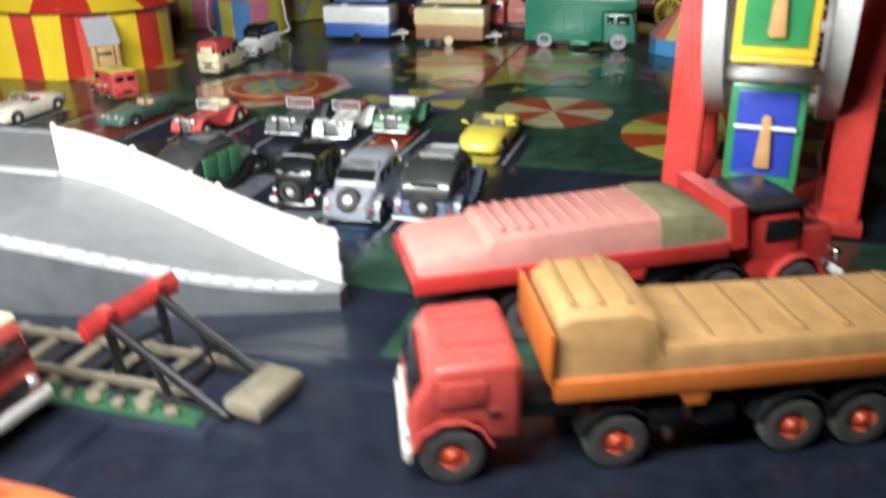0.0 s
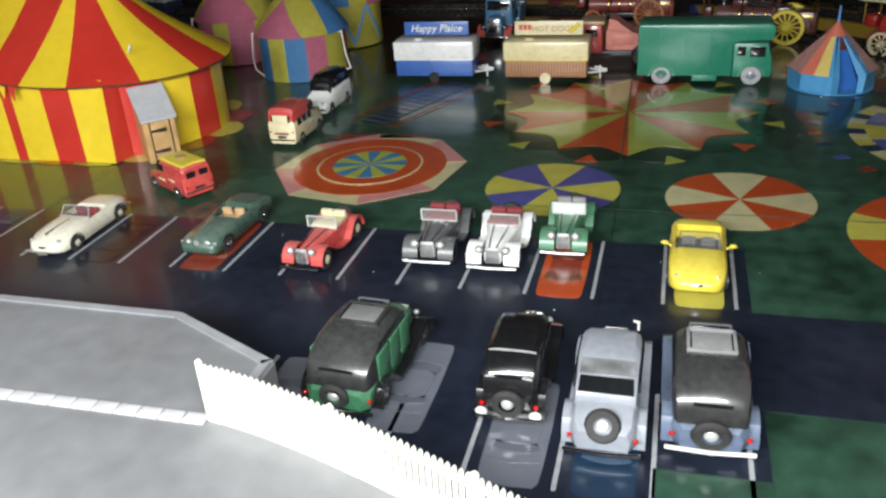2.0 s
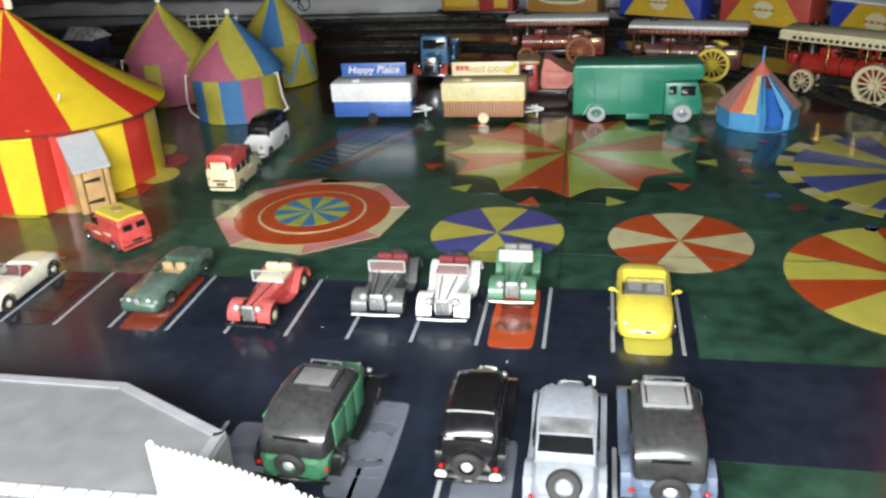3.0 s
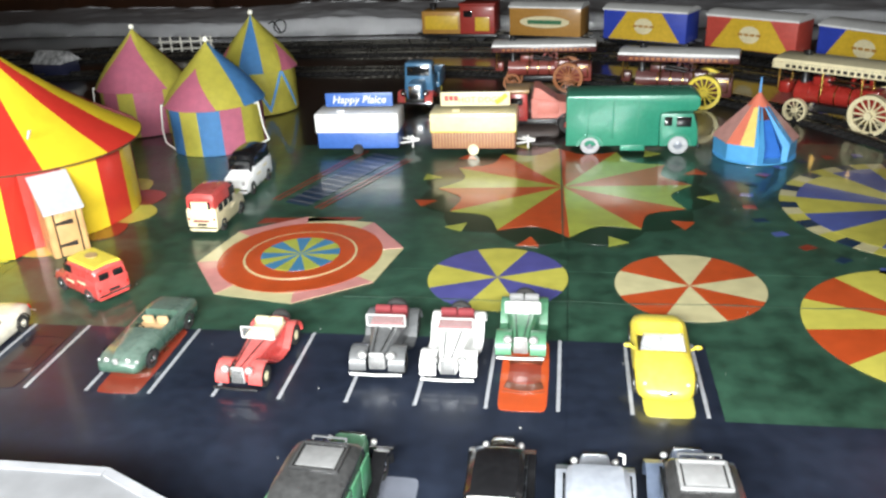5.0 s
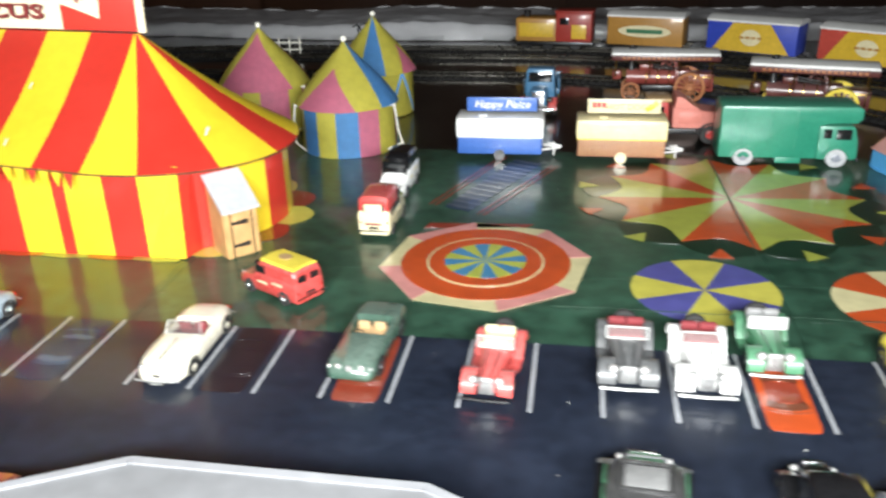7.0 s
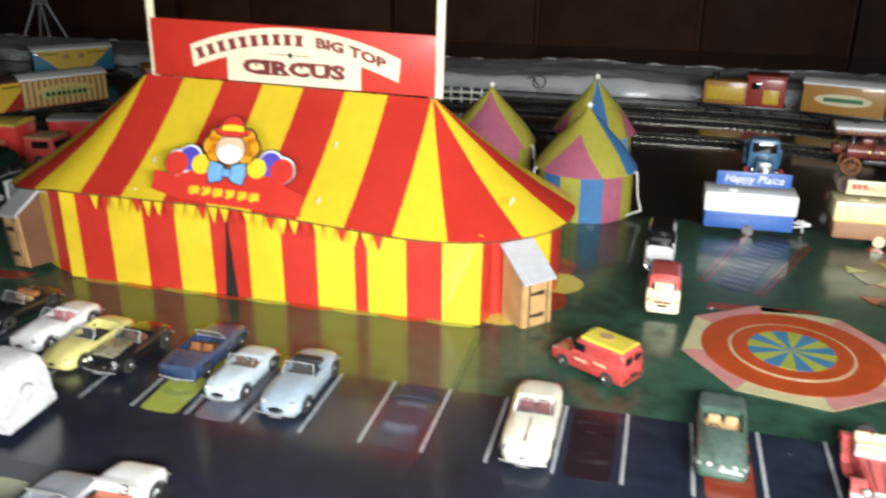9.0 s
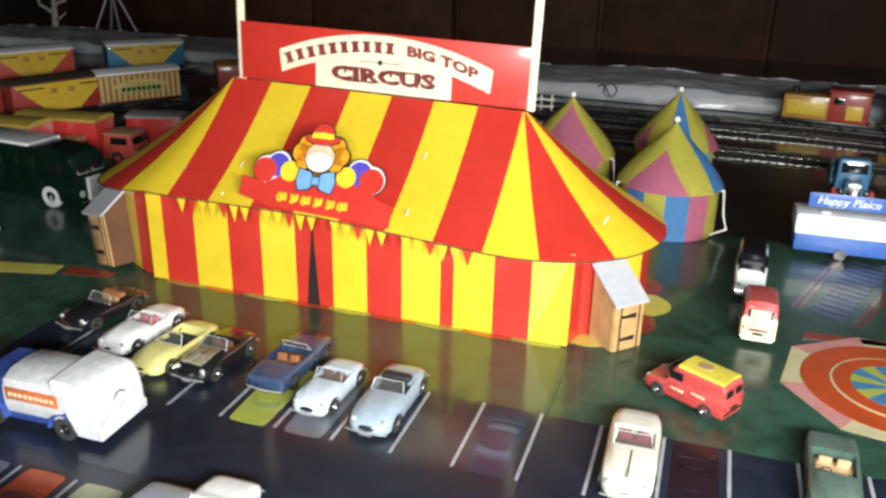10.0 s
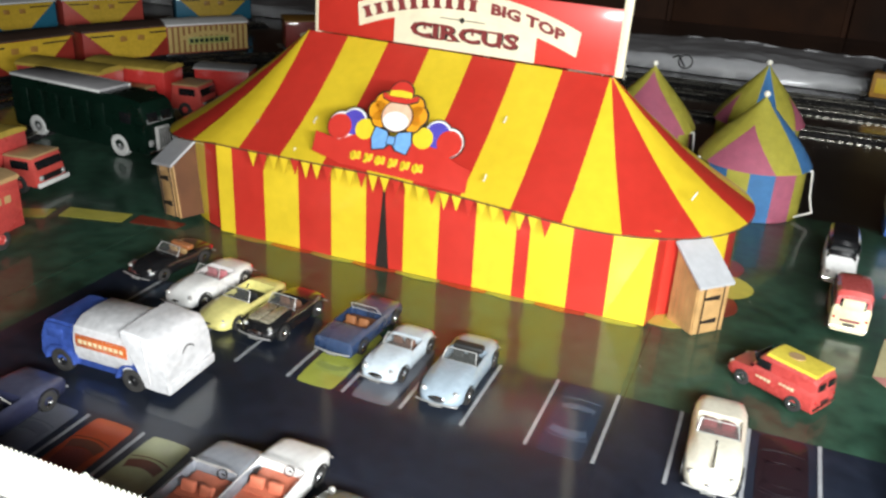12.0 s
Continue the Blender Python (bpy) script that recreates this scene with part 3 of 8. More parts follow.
stops = [i / 7 for i in range(8)] + [1.108, 1.267, 1.422, 1.55, 1.67, 1.78, 1.89, 2.0] + [2 + i / 7 for i in range(1, 8)] + [3 + i / 8 for i in range(1, 9)]
for i, (a, b) in enumerate(zip(stops, stops[1:])):
    bm = B()
    rings = []
    steps = 4 if int(a) in (1, 3) else 2
    for k in range(5):
        t = k / 4
        row_out = []
        for j in range(steps + 1):
            u = a + (b - a) * j / steps
            e = eave_point(min(u, int(a) + 1 - 1e-9) if u > int(a) + 1 else u, ER)
            e.z = eave_z(e.x)
            p = ridge_point(a + (b - a) * j / steps).lerp(e, 0.015 + 0.985 * t)
            p.z -= 0.0035 * math.sin(math.pi * t)
            row_out.append(bm.verts.new(p))
        rings.append(row_out)
    for r0, r1 in zip(rings, rings[1:]):
        for j in range(steps):
            bm.faces.new((r0[j], r0[j + 1], r1[j + 1], r1[j]))
    bmesh.ops.recalc_face_normals(bm, faces=bm.faces[:])
    bmesh.ops.solidify(bm, geom=bm.faces[:], thickness=0.0007)
    part("roof_panel", bm, card_red if i % 2 == 0 else card_yellow, tent, sharp=50)

fr = [-0.6545, -0.6444, -0.6238, -0.6016, -0.5812, -0.5601, -0.5505]
fr2 = [-0.5488, -0.5378, -0.5180, -0.4980, -0.4765, -0.4693, -0.4479, -0.4285, -0.4083]
WY = RY - WR


def under_eave(x, y):
    """The flat front leans back at the right corner to stay under the round eave."""
    return max(y, RY - math.sqrt(max(0.0, 0.0738 ** 2 - ((x - RX1) / END_R) ** 2))) if x > RX1 and y < RY else y


def wall_piece(pts, material):
    bm = B()
    for (x0, y0), (x1, y1) in zip(pts, pts[1:]):
        v = [bm.verts.new(p) for p in ((x0, y0, 0.0012), (x1, y1, 0.0012), (x1, under_eave(x1, y1), eave_z(x1) + 0.0026), (x0, under_eave(x0, y0), eave_z(x0) + 0.0026))]
        bm.faces.new(v)
    bmesh.ops.remove_doubles(bm, verts=bm.verts[:], dist=1e-6)
    bmesh.ops.solidify(bm, geom=bm.faces[:], thickness=0.0007)
    part("wall_panel", bm, material, tent, sharp=50)


cols = [card_yellow, card_red, card_yellow, card_red, card_yellow, card_red]
for x0, x1, c in zip(fr, fr[1:], cols):
    wall_piece([(x0, WY), (x1, WY)], c)
cols = [card_red, card_yellow, card_red, card_yellow, card_red, card_yellow, card_red, card_yellow]
for x0, x1, c in zip(fr2, fr2[1:], cols):
    wall_piece([(x0, WY), (x1, WY)], c)


def end_wall(cx, a_start, a_end, n, first):
    for i in range(n):
        a, b = a_start + (a_end - a_start) * i / n, a_start + (a_end - a_start) * (i + 1) / n
        wall_piece([(cx + (WR + 0.010) * math.cos(radians(q)), RY + WR * math.sin(radians(q))) for q in (a, (a + b) / 2, b)], (card_red, card_yellow)[(i + first) % 2])


end_wall(RX1, -52, 90, 8, 0)
wall_piece([(-0.4083, WY), (RX1 + (WR + 0.010) * math.cos(radians(-52)), RY + WR * math.sin(radians(-52)))], card_red)
end_wall(RX0, -100, -270, 9, 0)
for i in range(8):
    x0 = RX0 + (RX1 - RX0) * i / 8
    wall_piece([(x0, RY + WR), (x0 + (RX1 - RX0) / 8, RY + WR)], (card_red, card_yellow)[i % 2])
bm = B()
prism(bm, [(-0.5538, WY - 0.0004, 0.001), (-0.5462, WY - 0.0004, 0.001), (-0.5492, WY - 0.0004, 0.046), (-0.5499, WY - 0.0004, 0.046)], (0, 0.0004, 0))
part("door_slit", bm, ink, tent, "dark slit of the tent door")
for i in range(26):
    x = -0.628 + 0.0066 * i
    h = 0.0098 if i % 2 else 0.0088
    bm = B()
    prism(bm, [(x, RY - ER + 0.0022, eave_z(x) - 0.0005), (x + 0.0060, RY - ER + 0.0022, eave_z(x) - 0.0005), (x + 0.0030, RY - ER + 0.0022, eave_z(x) - 0.001 - h)], (0, 0.0004, 0))
    part("pennant", bm, card_yellow if i % 3 != 1 else card_red, tent)
# scalloped base print that the tent stands on
for i in range(6):
    a = radians(-62 + 25 * i)
    rim = [a + radians(25) * k / 8 for k in range(9)]
    lobe = [(RX1 + 0.004 + (0.079 + 0.008 * math.sin(math.pi * k / 8)) * math.cos(q), RY + (0.068 + 0.010 * math.sin(math.pi * k / 8)) * math.sin(q)) for k, q in enumerate(rim)]
    flat("base_scallop", [(RX1 + 0.045 * math.cos(a), RY + 0.045 * math.sin(a))] + lobe + [(RX1 + 0.045 * math.cos(rim[-1]), RY + 0.045 * math.sin(rim[-1]))], (p_yellow, p_red)[i % 2], Z2)
for i in range(9):
    x = -0.645 + 0.026 * i
    flat("base_scallop", [(x, WY + 0.004), (x, WY - 0.003), (x + 0.013, WY - 0.0045), (x + 0.0255, WY - 0.003), (x + 0.0255, WY + 0.004)], (p_lime, p_orange)[i % 2], Z2)

# cut edge of the roof card, coloured dark for the eave's shadow line
for u0, u1 in ((0, 1), (1, 2), (3, 4)):
    bm = B()
    pts = []
    for j in range(25):
        e = eave_point(u0 + (u1 - u0) * (j / 24 if j < 24 else 0.99999), ER)
        e.z = eave_z(e.x)
        out = (e - Vector((min(max(e.x, RX0), RX1), RY, e.z))).normalized()
        pts.append((e, out))
    loft(bm, [[e + out * a + Vector((0, 0, z)) for a, z in ((0.0002, -0.0007), (0.0005, -0.0007), (0.0005, -0.0001), (0.0002, -0.0001))] for e, out in pts])
    part("eave_edge", bm, shaded_card_edge, tent, "cut edge of the card with the eave shadow painted in")

# pale worn folds down the hips of the card roof
for u, w in ((0.0, 0.0006), (1.0, 0.0004)):
    e = eave_point(u, ER)
    e.z = eave_z(e.x)
    top = ridge_point(u)
    bm = B()
    for k in range(8):
        q0, q1 = 0.04 + 0.95 * k / 8, 0.04 + 0.95 * (k + 1) / 8
        a, b = top.lerp(e, q0), top.lerp(e, q1)
        a.z -= 0.0035 * math.sin(math.pi * q0) - 0.0005
        b.z -= 0.0035 * math.sin(math.pi * q1) - 0.0005
        prism(bm, [a + Vector((-w, 0, 0)), a + Vector((w, 0, 0)), b + Vector((w * 0.7, 0, 0)), b + Vector((-w * 0.7, 0, 0))], (0, 0, 0.0003))
    part("worn_fold", bm, mat("worn_card", (0.62, 0.3, 0.2), 0.6, 0, 0.2, 900, 0.5), tent, "pale worn fold")

# ridge sign
ink_maroon = mat("ink_maroon", (0.2, 0.03, 0.03), 0.5, 0, 0.3)
sign = thing("circus_sign", Matrix.Translation((-0.5378, 0, 0.1250)) @ Matrix.Rotation(radians(1.5), 4, "Y") @ Matrix.Translation((0.5405, 0, -0.1175)), "red card ridge sign with cream scroll between two cream posts", "sign")
bm = B()
box(bm, (-0.5405, RY, 0.1175), (0.176, 0.0012, 0.0335), 0.0002)
part("board", bm, card_red, sign)
for x in (-0.6285, -0.4505):
    bm = B()
    box(bm, (x, RY + 0.0006, 0.1355), (0.0046, 0.0022, 0.071), 0.0006)
    part("post", bm, cream_card, sign, "cream flat card post")


def arc(x):
    return -3.1 * x * x


cx = -0.5375
N = 20
xs = [-0.065 + 0.13 * i / N for i in range(N + 1)]
bm = B()
prism(bm, [(cx + x, RY - 0.0010, 0.1333 + arc(x)) for x in xs] + [(cx + x * 0.98, RY - 0.0010, 0.1203 + arc(x)) for x in reversed(xs)], (0, -0.0004, 0))
part("scroll", bm, cream_card, sign, "cream arched scroll")
ps = [-0.0415 + 0.083 * i / N for i in range(N + 1)]
bm = B()
prism(bm, [(cx + x, RY - 0.0012, 0.1207 + arc(x)) for x in ps] + [(cx + 0.0415, RY - 0.0012, 0.1012), (cx - 0.0415, RY - 0.0012, 0.1012)], (0, -0.0004, 0))
part("plaque", bm, cream_card, sign, "cream plaque")
lettering("CIRCUS", 0.0106, ink_maroon, sign, Matrix.Translation((cx, RY - 0.0021, 0.1102)) @ UPRIGHT, None, "lettering", 1.74, 0.028)
lettering("CIRCUS", 0.0106, ink, sign, Matrix.Translation((cx + 0.0006, RY - 0.00195, 0.1098)) @ UPRIGHT, None, "letter_shadow", 1.74, 0.036)
lettering("BIG TOP", 0.0076, ink_maroon, sign, Matrix.Translation((cx + 0.0355, RY - 0.0017, 0.1266)) @ UPRIGHT, lambda x: arc(x + 0.0355), "lettering", 1.46, 0.045)
for i in range(10):
    x = -0.0585 + 0.0070 * i
    z = 0.1266 + arc(x)
    turn = Matrix.Rotation(math.atan(2 * 3.1 * x), 4, "Y")
    c = Vector((cx + x, RY - 0.0016, z))
    bm = B()
    box(bm, c, (0.0034, 0.0004, 0.0058), 0.0, turn)
    for dz in (-0.0026, 0.0026):
        box(bm, c + turn @ Vector((0, -0.0001, dz)), (0.0050, 0.0004, 0.0010), 0.0, turn)
    part("letter_bar", bm, ink_maroon, sign)
bm = B()
box(bm, (cx - 0.001, RY - 0.0020, 0.1181), (0.026, 0.0003, 0.0004))
box(bm, (cx - 0.001, RY - 0.0021, 0.1181), (0.0026, 0.0003, 0.0026), 0, Matrix.Rotation(radians(45), 4, "Y"))
part("ornament", bm, ink, sign)
# slab serifs of the show letters
for x, z, w, h in ((-0.0191, 1, 0.0062, 0.0013), (-0.0191, -1, 0.0062, 0.0013), (-0.0150, 1, 0.0052, 0.0013), (-0.0150, -1, 0.0058, 0.0013), (-0.0072, -1, 0.0044, 0.0013), (0.0092, 1, 0.0058, 0.0013), (0.0172, 1, 0.0058, 0.0013), (-0.0226, 0.62, 0.0014, 0.0042), (0.0057, 0.62, 0.0014, 0.0042), (0.0303, 0.62, 0.0014, 0.0042), (0.0216, -0.62, 0.0014, 0.0042)):
    bm = B()
    box(bm, (cx + x, RY - 0.0022, 0.1102 + 0.0037 * z), (w, 0.0004, h * 0.82))
    part("serif", bm, ink_maroon, sign)

# cut-out emblem on the front slope
slope = math.atan2(RZ - EZ, ER)
em = thing("roof_emblem", Matrix.Translation((-0.5442, RY - ER * 0.985, EZ + (RZ - EZ) * 0.015 + 0.0018)) @ Matrix.Rotation(slope + 0.50, 4, "X") @ Matrix.Scale(0.87, 4), "card cut-out emblem of plain coloured shapes on the tent roof", "emblem")
peach_card = mat("peach_card", (0.75, 0.45, 0.3), 0.5, 0, 0.3)
white_card = mat("white_card", (0.8, 0.78, 0.74), 0.5, 0, 0.3)
balloon_blue = mat("card_blue", (0.08, 0.06, 0.4), 0.45, 0, 0.4)
sky_card = mat("card_sky", (0.16, 0.36, 0.68), 0.45, 0, 0.4)
orange_card = mat("card_orange", (0.75, 0.3, 0.01), 0.45, 0, 0.4)


def disc(name, x, y, r, z, material, sy=1.0, label=""):
    bm = B()
    prism(bm, [(x + r * math.cos(q * math.pi / 12), y + r * sy * math.sin(q * math.pi / 12), z) for q in range(24)], (0, 0, 0.0004))
    return part(name, bm, material, em, label)


def shape(name, pts, z, material, label="", edge=0.0):
    """A flat card shape; edge: a dark outline that stands out round it."""
    if edge:
        mx, my = sum(p[0] for p in pts) / len(pts), sum(p[1] for p in pts) / len(pts)
        bm = B()
        prism(bm, [(x + edge * (1 if x > mx else -1), y + edge * (1 if y > my else -1), z - 0.00025) for x, y in pts], (0, 0, 0.0003))
        part("outline", bm, ink, em, "dark outline")
    bm = B()
    prism(bm, [(x, y, z) for x, y in pts], (0, 0, 0.0004))
    return part(name, bm, material, em, label)


shape("backing", [(-0.050, 0.004), (-0.03, -0.001), (0.03, -0.004), (0.050, -0.005), (0.050, 0.008), (0.040, 0.011), (0.026, 0.02), (-0.02, 0.02), (-0.034, 0.013), (-0.050, 0.016)], 0.0010, card_red)
for s, x0 in ((-1, -0.001), (1, 0.001)):
    for dx, dy, r, m in ((0.0335, 0.0215, 0.0084, white_card), (0.0258, 0.0250, 0.0082, white_card), (0.0175, 0.0215, 0.0068, ink)):
        disc("outline", s * dx + x0, dy, r + 0.0008, 0.0006, ink)
        disc("outline", s * dx + x0, dy, r, 0.0008 + 0.0001 * r * 1000 * 0.1, m)
    disc("balloon", s * 0.0258 + x0, 0.0245, 0.0074, 0.0014, balloon_blue)
    disc("balloon", s * 0.0175 + x0, 0.0215, 0.0062, 0.0016, card_yellow)
    disc("balloon", s * 0.0340 + x0, 0.0208, 0.0076, 0.0018, card_red)
    for dx, dy, r in ((0.0090, 0.0385, 0.0062), (0.0125, 0.0335, 0.0058), (0.0100, 0.0290, 0.0052)):
        disc("outline", s * dx, dy, r + 0.0012, 0.0016, ink)
        disc("tuft", s * dx, dy, r, 0.0020, orange_card)
disc("outline", 0, 0.0315, 0.0100, 0.0022, ink, 0.98)
disc("round_shape", 0, 0.0315, 0.0093, 0.0026, peach_card, 0.96)
disc("round_shape", 0, 0.0285, 0.0080, 0.0030, white_card, 0.70)
disc("outline", 0, 0.0455, 0.0078, 0.0022, ink, 0.95)
disc("cap", 0, 0.0455, 0.0070, 0.0027, card_red, 0.95)
shape("brim", [(-0.0105, 0.0415), (-0.005, 0.0395), (0.005, 0.0395), (0.0105, 0.0415), (0.0115, 0.0445), (0.005, 0.0425), (-0.005, 0.0425), (-0.0115, 0.0445)], 0.0031, card_red, "", 0.0006)
shape("band", [(-0.0072, 0.0428), (0.0072, 0.0428), (0.0068, 0.0460), (0, 0.0468), (-0.0068, 0.0460)], 0.0031, card_yellow)
for s in (-1, 1):
    shape("bow", [(0, 0.0165), (s * 0.004, 0.0120), (s * 0.0105, 0.0105), (s * 0.0125, 0.0170), (s * 0.0110, 0.0235), (s * 0.004, 0.0220)], 0.0031, sky_card, "", 0.0007)
shape("knot", [(-0.0022, 0.0148), (0.0022, 0.0148), (0.0022, 0.0192), (-0.0022, 0.0192)], 0.0035, sky_card, "", 0.0006)
for i in range(6):
    bm = B()
    box(bm, (-0.021 + 0.0080 * i, 0.0052 - 0.0003 * i, 0.0017), ((0.0066, 0.0044, 0.0062, 0.0048, 0.0052, 0.0066)[i], 0.0036, 0.0007), 0.0002)
    box(bm, (-0.0222 + 0.0080 * i, 0.0052 - 0.0003 * i, 0.0017), (0.0021, 0.0056, 0.0007), 0.0002)
    box(bm, (-0.0190 + 0.0080 * i, 0.0064 - 0.0003 * i, 0.0017), (0.0021, 0.0034, 0.0007), 0.0002)
    part("letter_bar", bm, card_yellow, em, "unreadable yellow lettering")
# clear plastic tabs and fold marks on the roof
for x, y in ((-0.598, 0.30), (-0.496, 0.52), (-0.60, 0.05), (-0.494, 0.10)):
    bm = B()
    p = Vector((x, RY - ER * (1 - y), EZ + (RZ - EZ) * y + 0.0005))
    box(bm, p, (0.0007, 0.0045, 0.0003), 0, Matrix.Rotation(slope, 4, "X"))
    part("paper_tab", bm, white_card, tent, "small torn white tab")
bm = B()
box(bm, (-0.397, RY - 0.045, EZ + 0.0065), (0.0007, 0.002, 0.005), 0.0002, Matrix.Rotation(radians(25), 4, "Y"))
part("roof_tab", bm, white_card, tent, "torn white card tab")

# ---- wooden huts ----
pine = mat("pine_card", (0.5, 0.3, 0.12), 0.55, 0, 0.2, 90, 0.25, 0.1)
brown_card = mat("brown_card", (0.12, 0.045, 0.016), 0.55, 0, 0.2, 90, 0.25, 0.1)
grey_card = mat("grey_card", (0.44, 0.45, 0.47), 0.6, 0, 0.1, 200, 0.1, 0.1)


def hut(m, side):
    h = thing("card_hut", m, "small brown card hut with a sloping grey roof", "hut", "huts by the tent")
    bm = B()
    prism(bm, [(-0.0105, -0.010, 0), (-0.0105, 0.011, 0), (-0.0105, 0.011, 0.041), (-0.0105, -0.010, 0.0275)], (0.021, 0, 0))
    part("wall", bm, side, h)
    bm = B()
    prism(bm, [(-0.012, -0.0125, 0.0262), (-0.012, 0.0125, 0.0420), (-0.012, 0.0125, 0.0434), (-0.012, -0.0125, 0.0276)], (0.024, 0, 0))
    part("roof", bm, grey_card, h, "plain grey roof")
    for i in range(6):
        bm = B()
        box(bm, (-0.0087 + 0.0035 * i, -0.0103, 0.01325), (0.0032, 0.0008, 0.0265), 0.0002)
        part("plank", bm, pine, h)
    for sx in (-1, 1) if side is pine else ():
        for i in range(5):
            y0, y1 = -0.0096 + 0.0041 * i, -0.0096 + 0.0041 * i + 0.0038
            top = [0.0275 + (y + 0.010) * 0.643 - 0.0004 for y in (y0, y1)]
            bm = B()
            prism(bm, [(sx * 0.0105, y0, 0.0002), (sx * 0.0105, y1, 0.0002), (sx * 0.0105, y1, top[1]), (sx * 0.0105, y0, top[0])], (sx * 0.0005, 0, 0))
            part("plank", bm, side, h)
    bm = B()
    box(bm, (0.0, -0.011, 0.0122), (0.0125, 0.0006, 0.0225), 0.0002)
    d = part("door", bm, pine, h, "light timber door")
    for z in (0.007, 0.020):
        bm = B()
        prism(bm, [(-0.0062, -0.0114, z - 0.0007), (0.004, -0.0114, z - 0.0014), (0.004, -0.0114, z + 0.0014), (-0.0062, -0.0114, z + 0.0007)], (0, -0.0003, 0))
        part("hinge", bm, ink, d)
    bm = B()
    for s in (-1, 1):
        box(bm, (s * 0.0066, -0.0115, 0.0135), (0.0006, 0.0004, 0.026))
    box(bm, (0, -0.0115, 0.0264), (0.0136, 0.0004, 0.0006))
    part("door_frame", bm, ink, d)


hut(pose(-0.3862, 0.5118, 0.0008, 0, 0, 46) @ Matrix.Diagonal((0.86, 0.86, 0.95, 1)), pine)
hut(pose(-0.6865, 0.510, 0.0024, 0, -10, -25) @ Matrix.Diagonal((1.08, 1.08, 1.18, 1)), brown_card)

# ---- small round tents ----
t_pink = mat("tent_pink", (0.66, 0.20, 0.30), 0.6, 0, 0.1, 200, 0.1, 0.1)
t_yellow = mat("tent_yellow", (0.66, 0.60, 0.10), 0.6, 0, 0.1, 200, 0.1, 0.1)
t_blue = mat("tent_blue", (0.10, 0.30, 0.62), 0.6, 0, 0.1, 200, 0.1, 0.1)
rope = mat("white_cord", (0.75, 0.73, 0.68), 0.8, 0, 0, 800, 0.1, 0.2)


def round_tent(m, cone, wall_cols, label, r=0.034, wall_h=0.034, top=0.077, ropes=True):
    """cone, wall_cols: (from degrees, to degrees, material) round the tent."""
    t = thing("round_tent", m, label, "tent", "small round tents")
    for a0, a1, c, *peak in cone:
        # a panel with a peak ends in a point part of the way up, on a yellow ground
        for ground in ((True, False) if peak else (False,)):
            bm = B()
            rings = []
            n = max(3, int((a1 - a0) / 12))
            high = 1.0 if ground or not peak else peak[0]
            proud = 0.0006 if peak and not ground else 0.0
            for k in range(9):
                q = high * k / 8
                z = wall_h - 0.001 + (top - wall_h) * q
                rr = (r + 0.0022) * (1 - q) * (1 + 0.10 * math.sin(math.pi * q)) + 0.0006 + proud
                mid, half = (a0 + a1) / 2, (a1 - a0) / 2
                if proud:
                    half *= max(0.02, (1 - q / high) / (1 - q) ** 0.6)
                rings.append([bm.verts.new((rr * math.cos(radians(mid + half * (2 * i / n - 1))), rr * math.sin(radians(mid + half * (2 * i / n - 1))), z)) for i in range(n + 1)])
            for a, b in zip(rings, rings[1:]):
                for i in range(n):
                    bm.faces.new((a[i], a[i + 1], b[i + 1], b[i]))
            bmesh.ops.solidify(bm, geom=bm.faces[:], thickness=0.0005)
            part("roof_panel", bm, t_yellow if ground else c, t, sharp=50)
    for a0, a1, c in wall_cols:
        bm = B()
        n = max(2, int((a1 - a0) / 10))
        v = []
        for i in range(n + 1):
            a = radians(a0 + (a1 - a0) * i / n)
            v.append([bm.verts.new((r * math.cos(a), r * math.sin(a), z)) for z in (0, wall_h)])
        for a, b in zip(v, v[1:]):
            bm.faces.new((a[0], b[0], b[1], a[1]))
        bmesh.ops.solidify(bm, geom=bm.faces[:], thickness=0.0005)
        part("wall_panel", bm, c, t, sharp=50)
    bm = B()
    ball(bm, (0, 0, top + 0.001), 0.0022)
    part("finial", bm, white_plastic, t, "white ball on the peak")
    if ropes:
        for a in (205, 345):
            q = radians(a)
            d = Vector((math.cos(q), math.sin(q), 0))
            bm = B()
            pts = [d * (r + 0.001) + Vector((0, 0, wall_h - 0.002)), d * (r + 0.004) + Vector((0, 0, wall_h - 0.001)), d * (r + 0.006) + Vector((0.0, 0, wall_h * 0.45)), d * (r + 0.007) + Vector((0.002, 0, 0.006)), d * (r + 0.003) + Vector((0.006 if a < 270 else -0.006, -0.004, 0.0012))]
            tube(bm, pts, 0.0006, 6)
            part("guy_rope", bm, rope, t, "white cord")
    return t


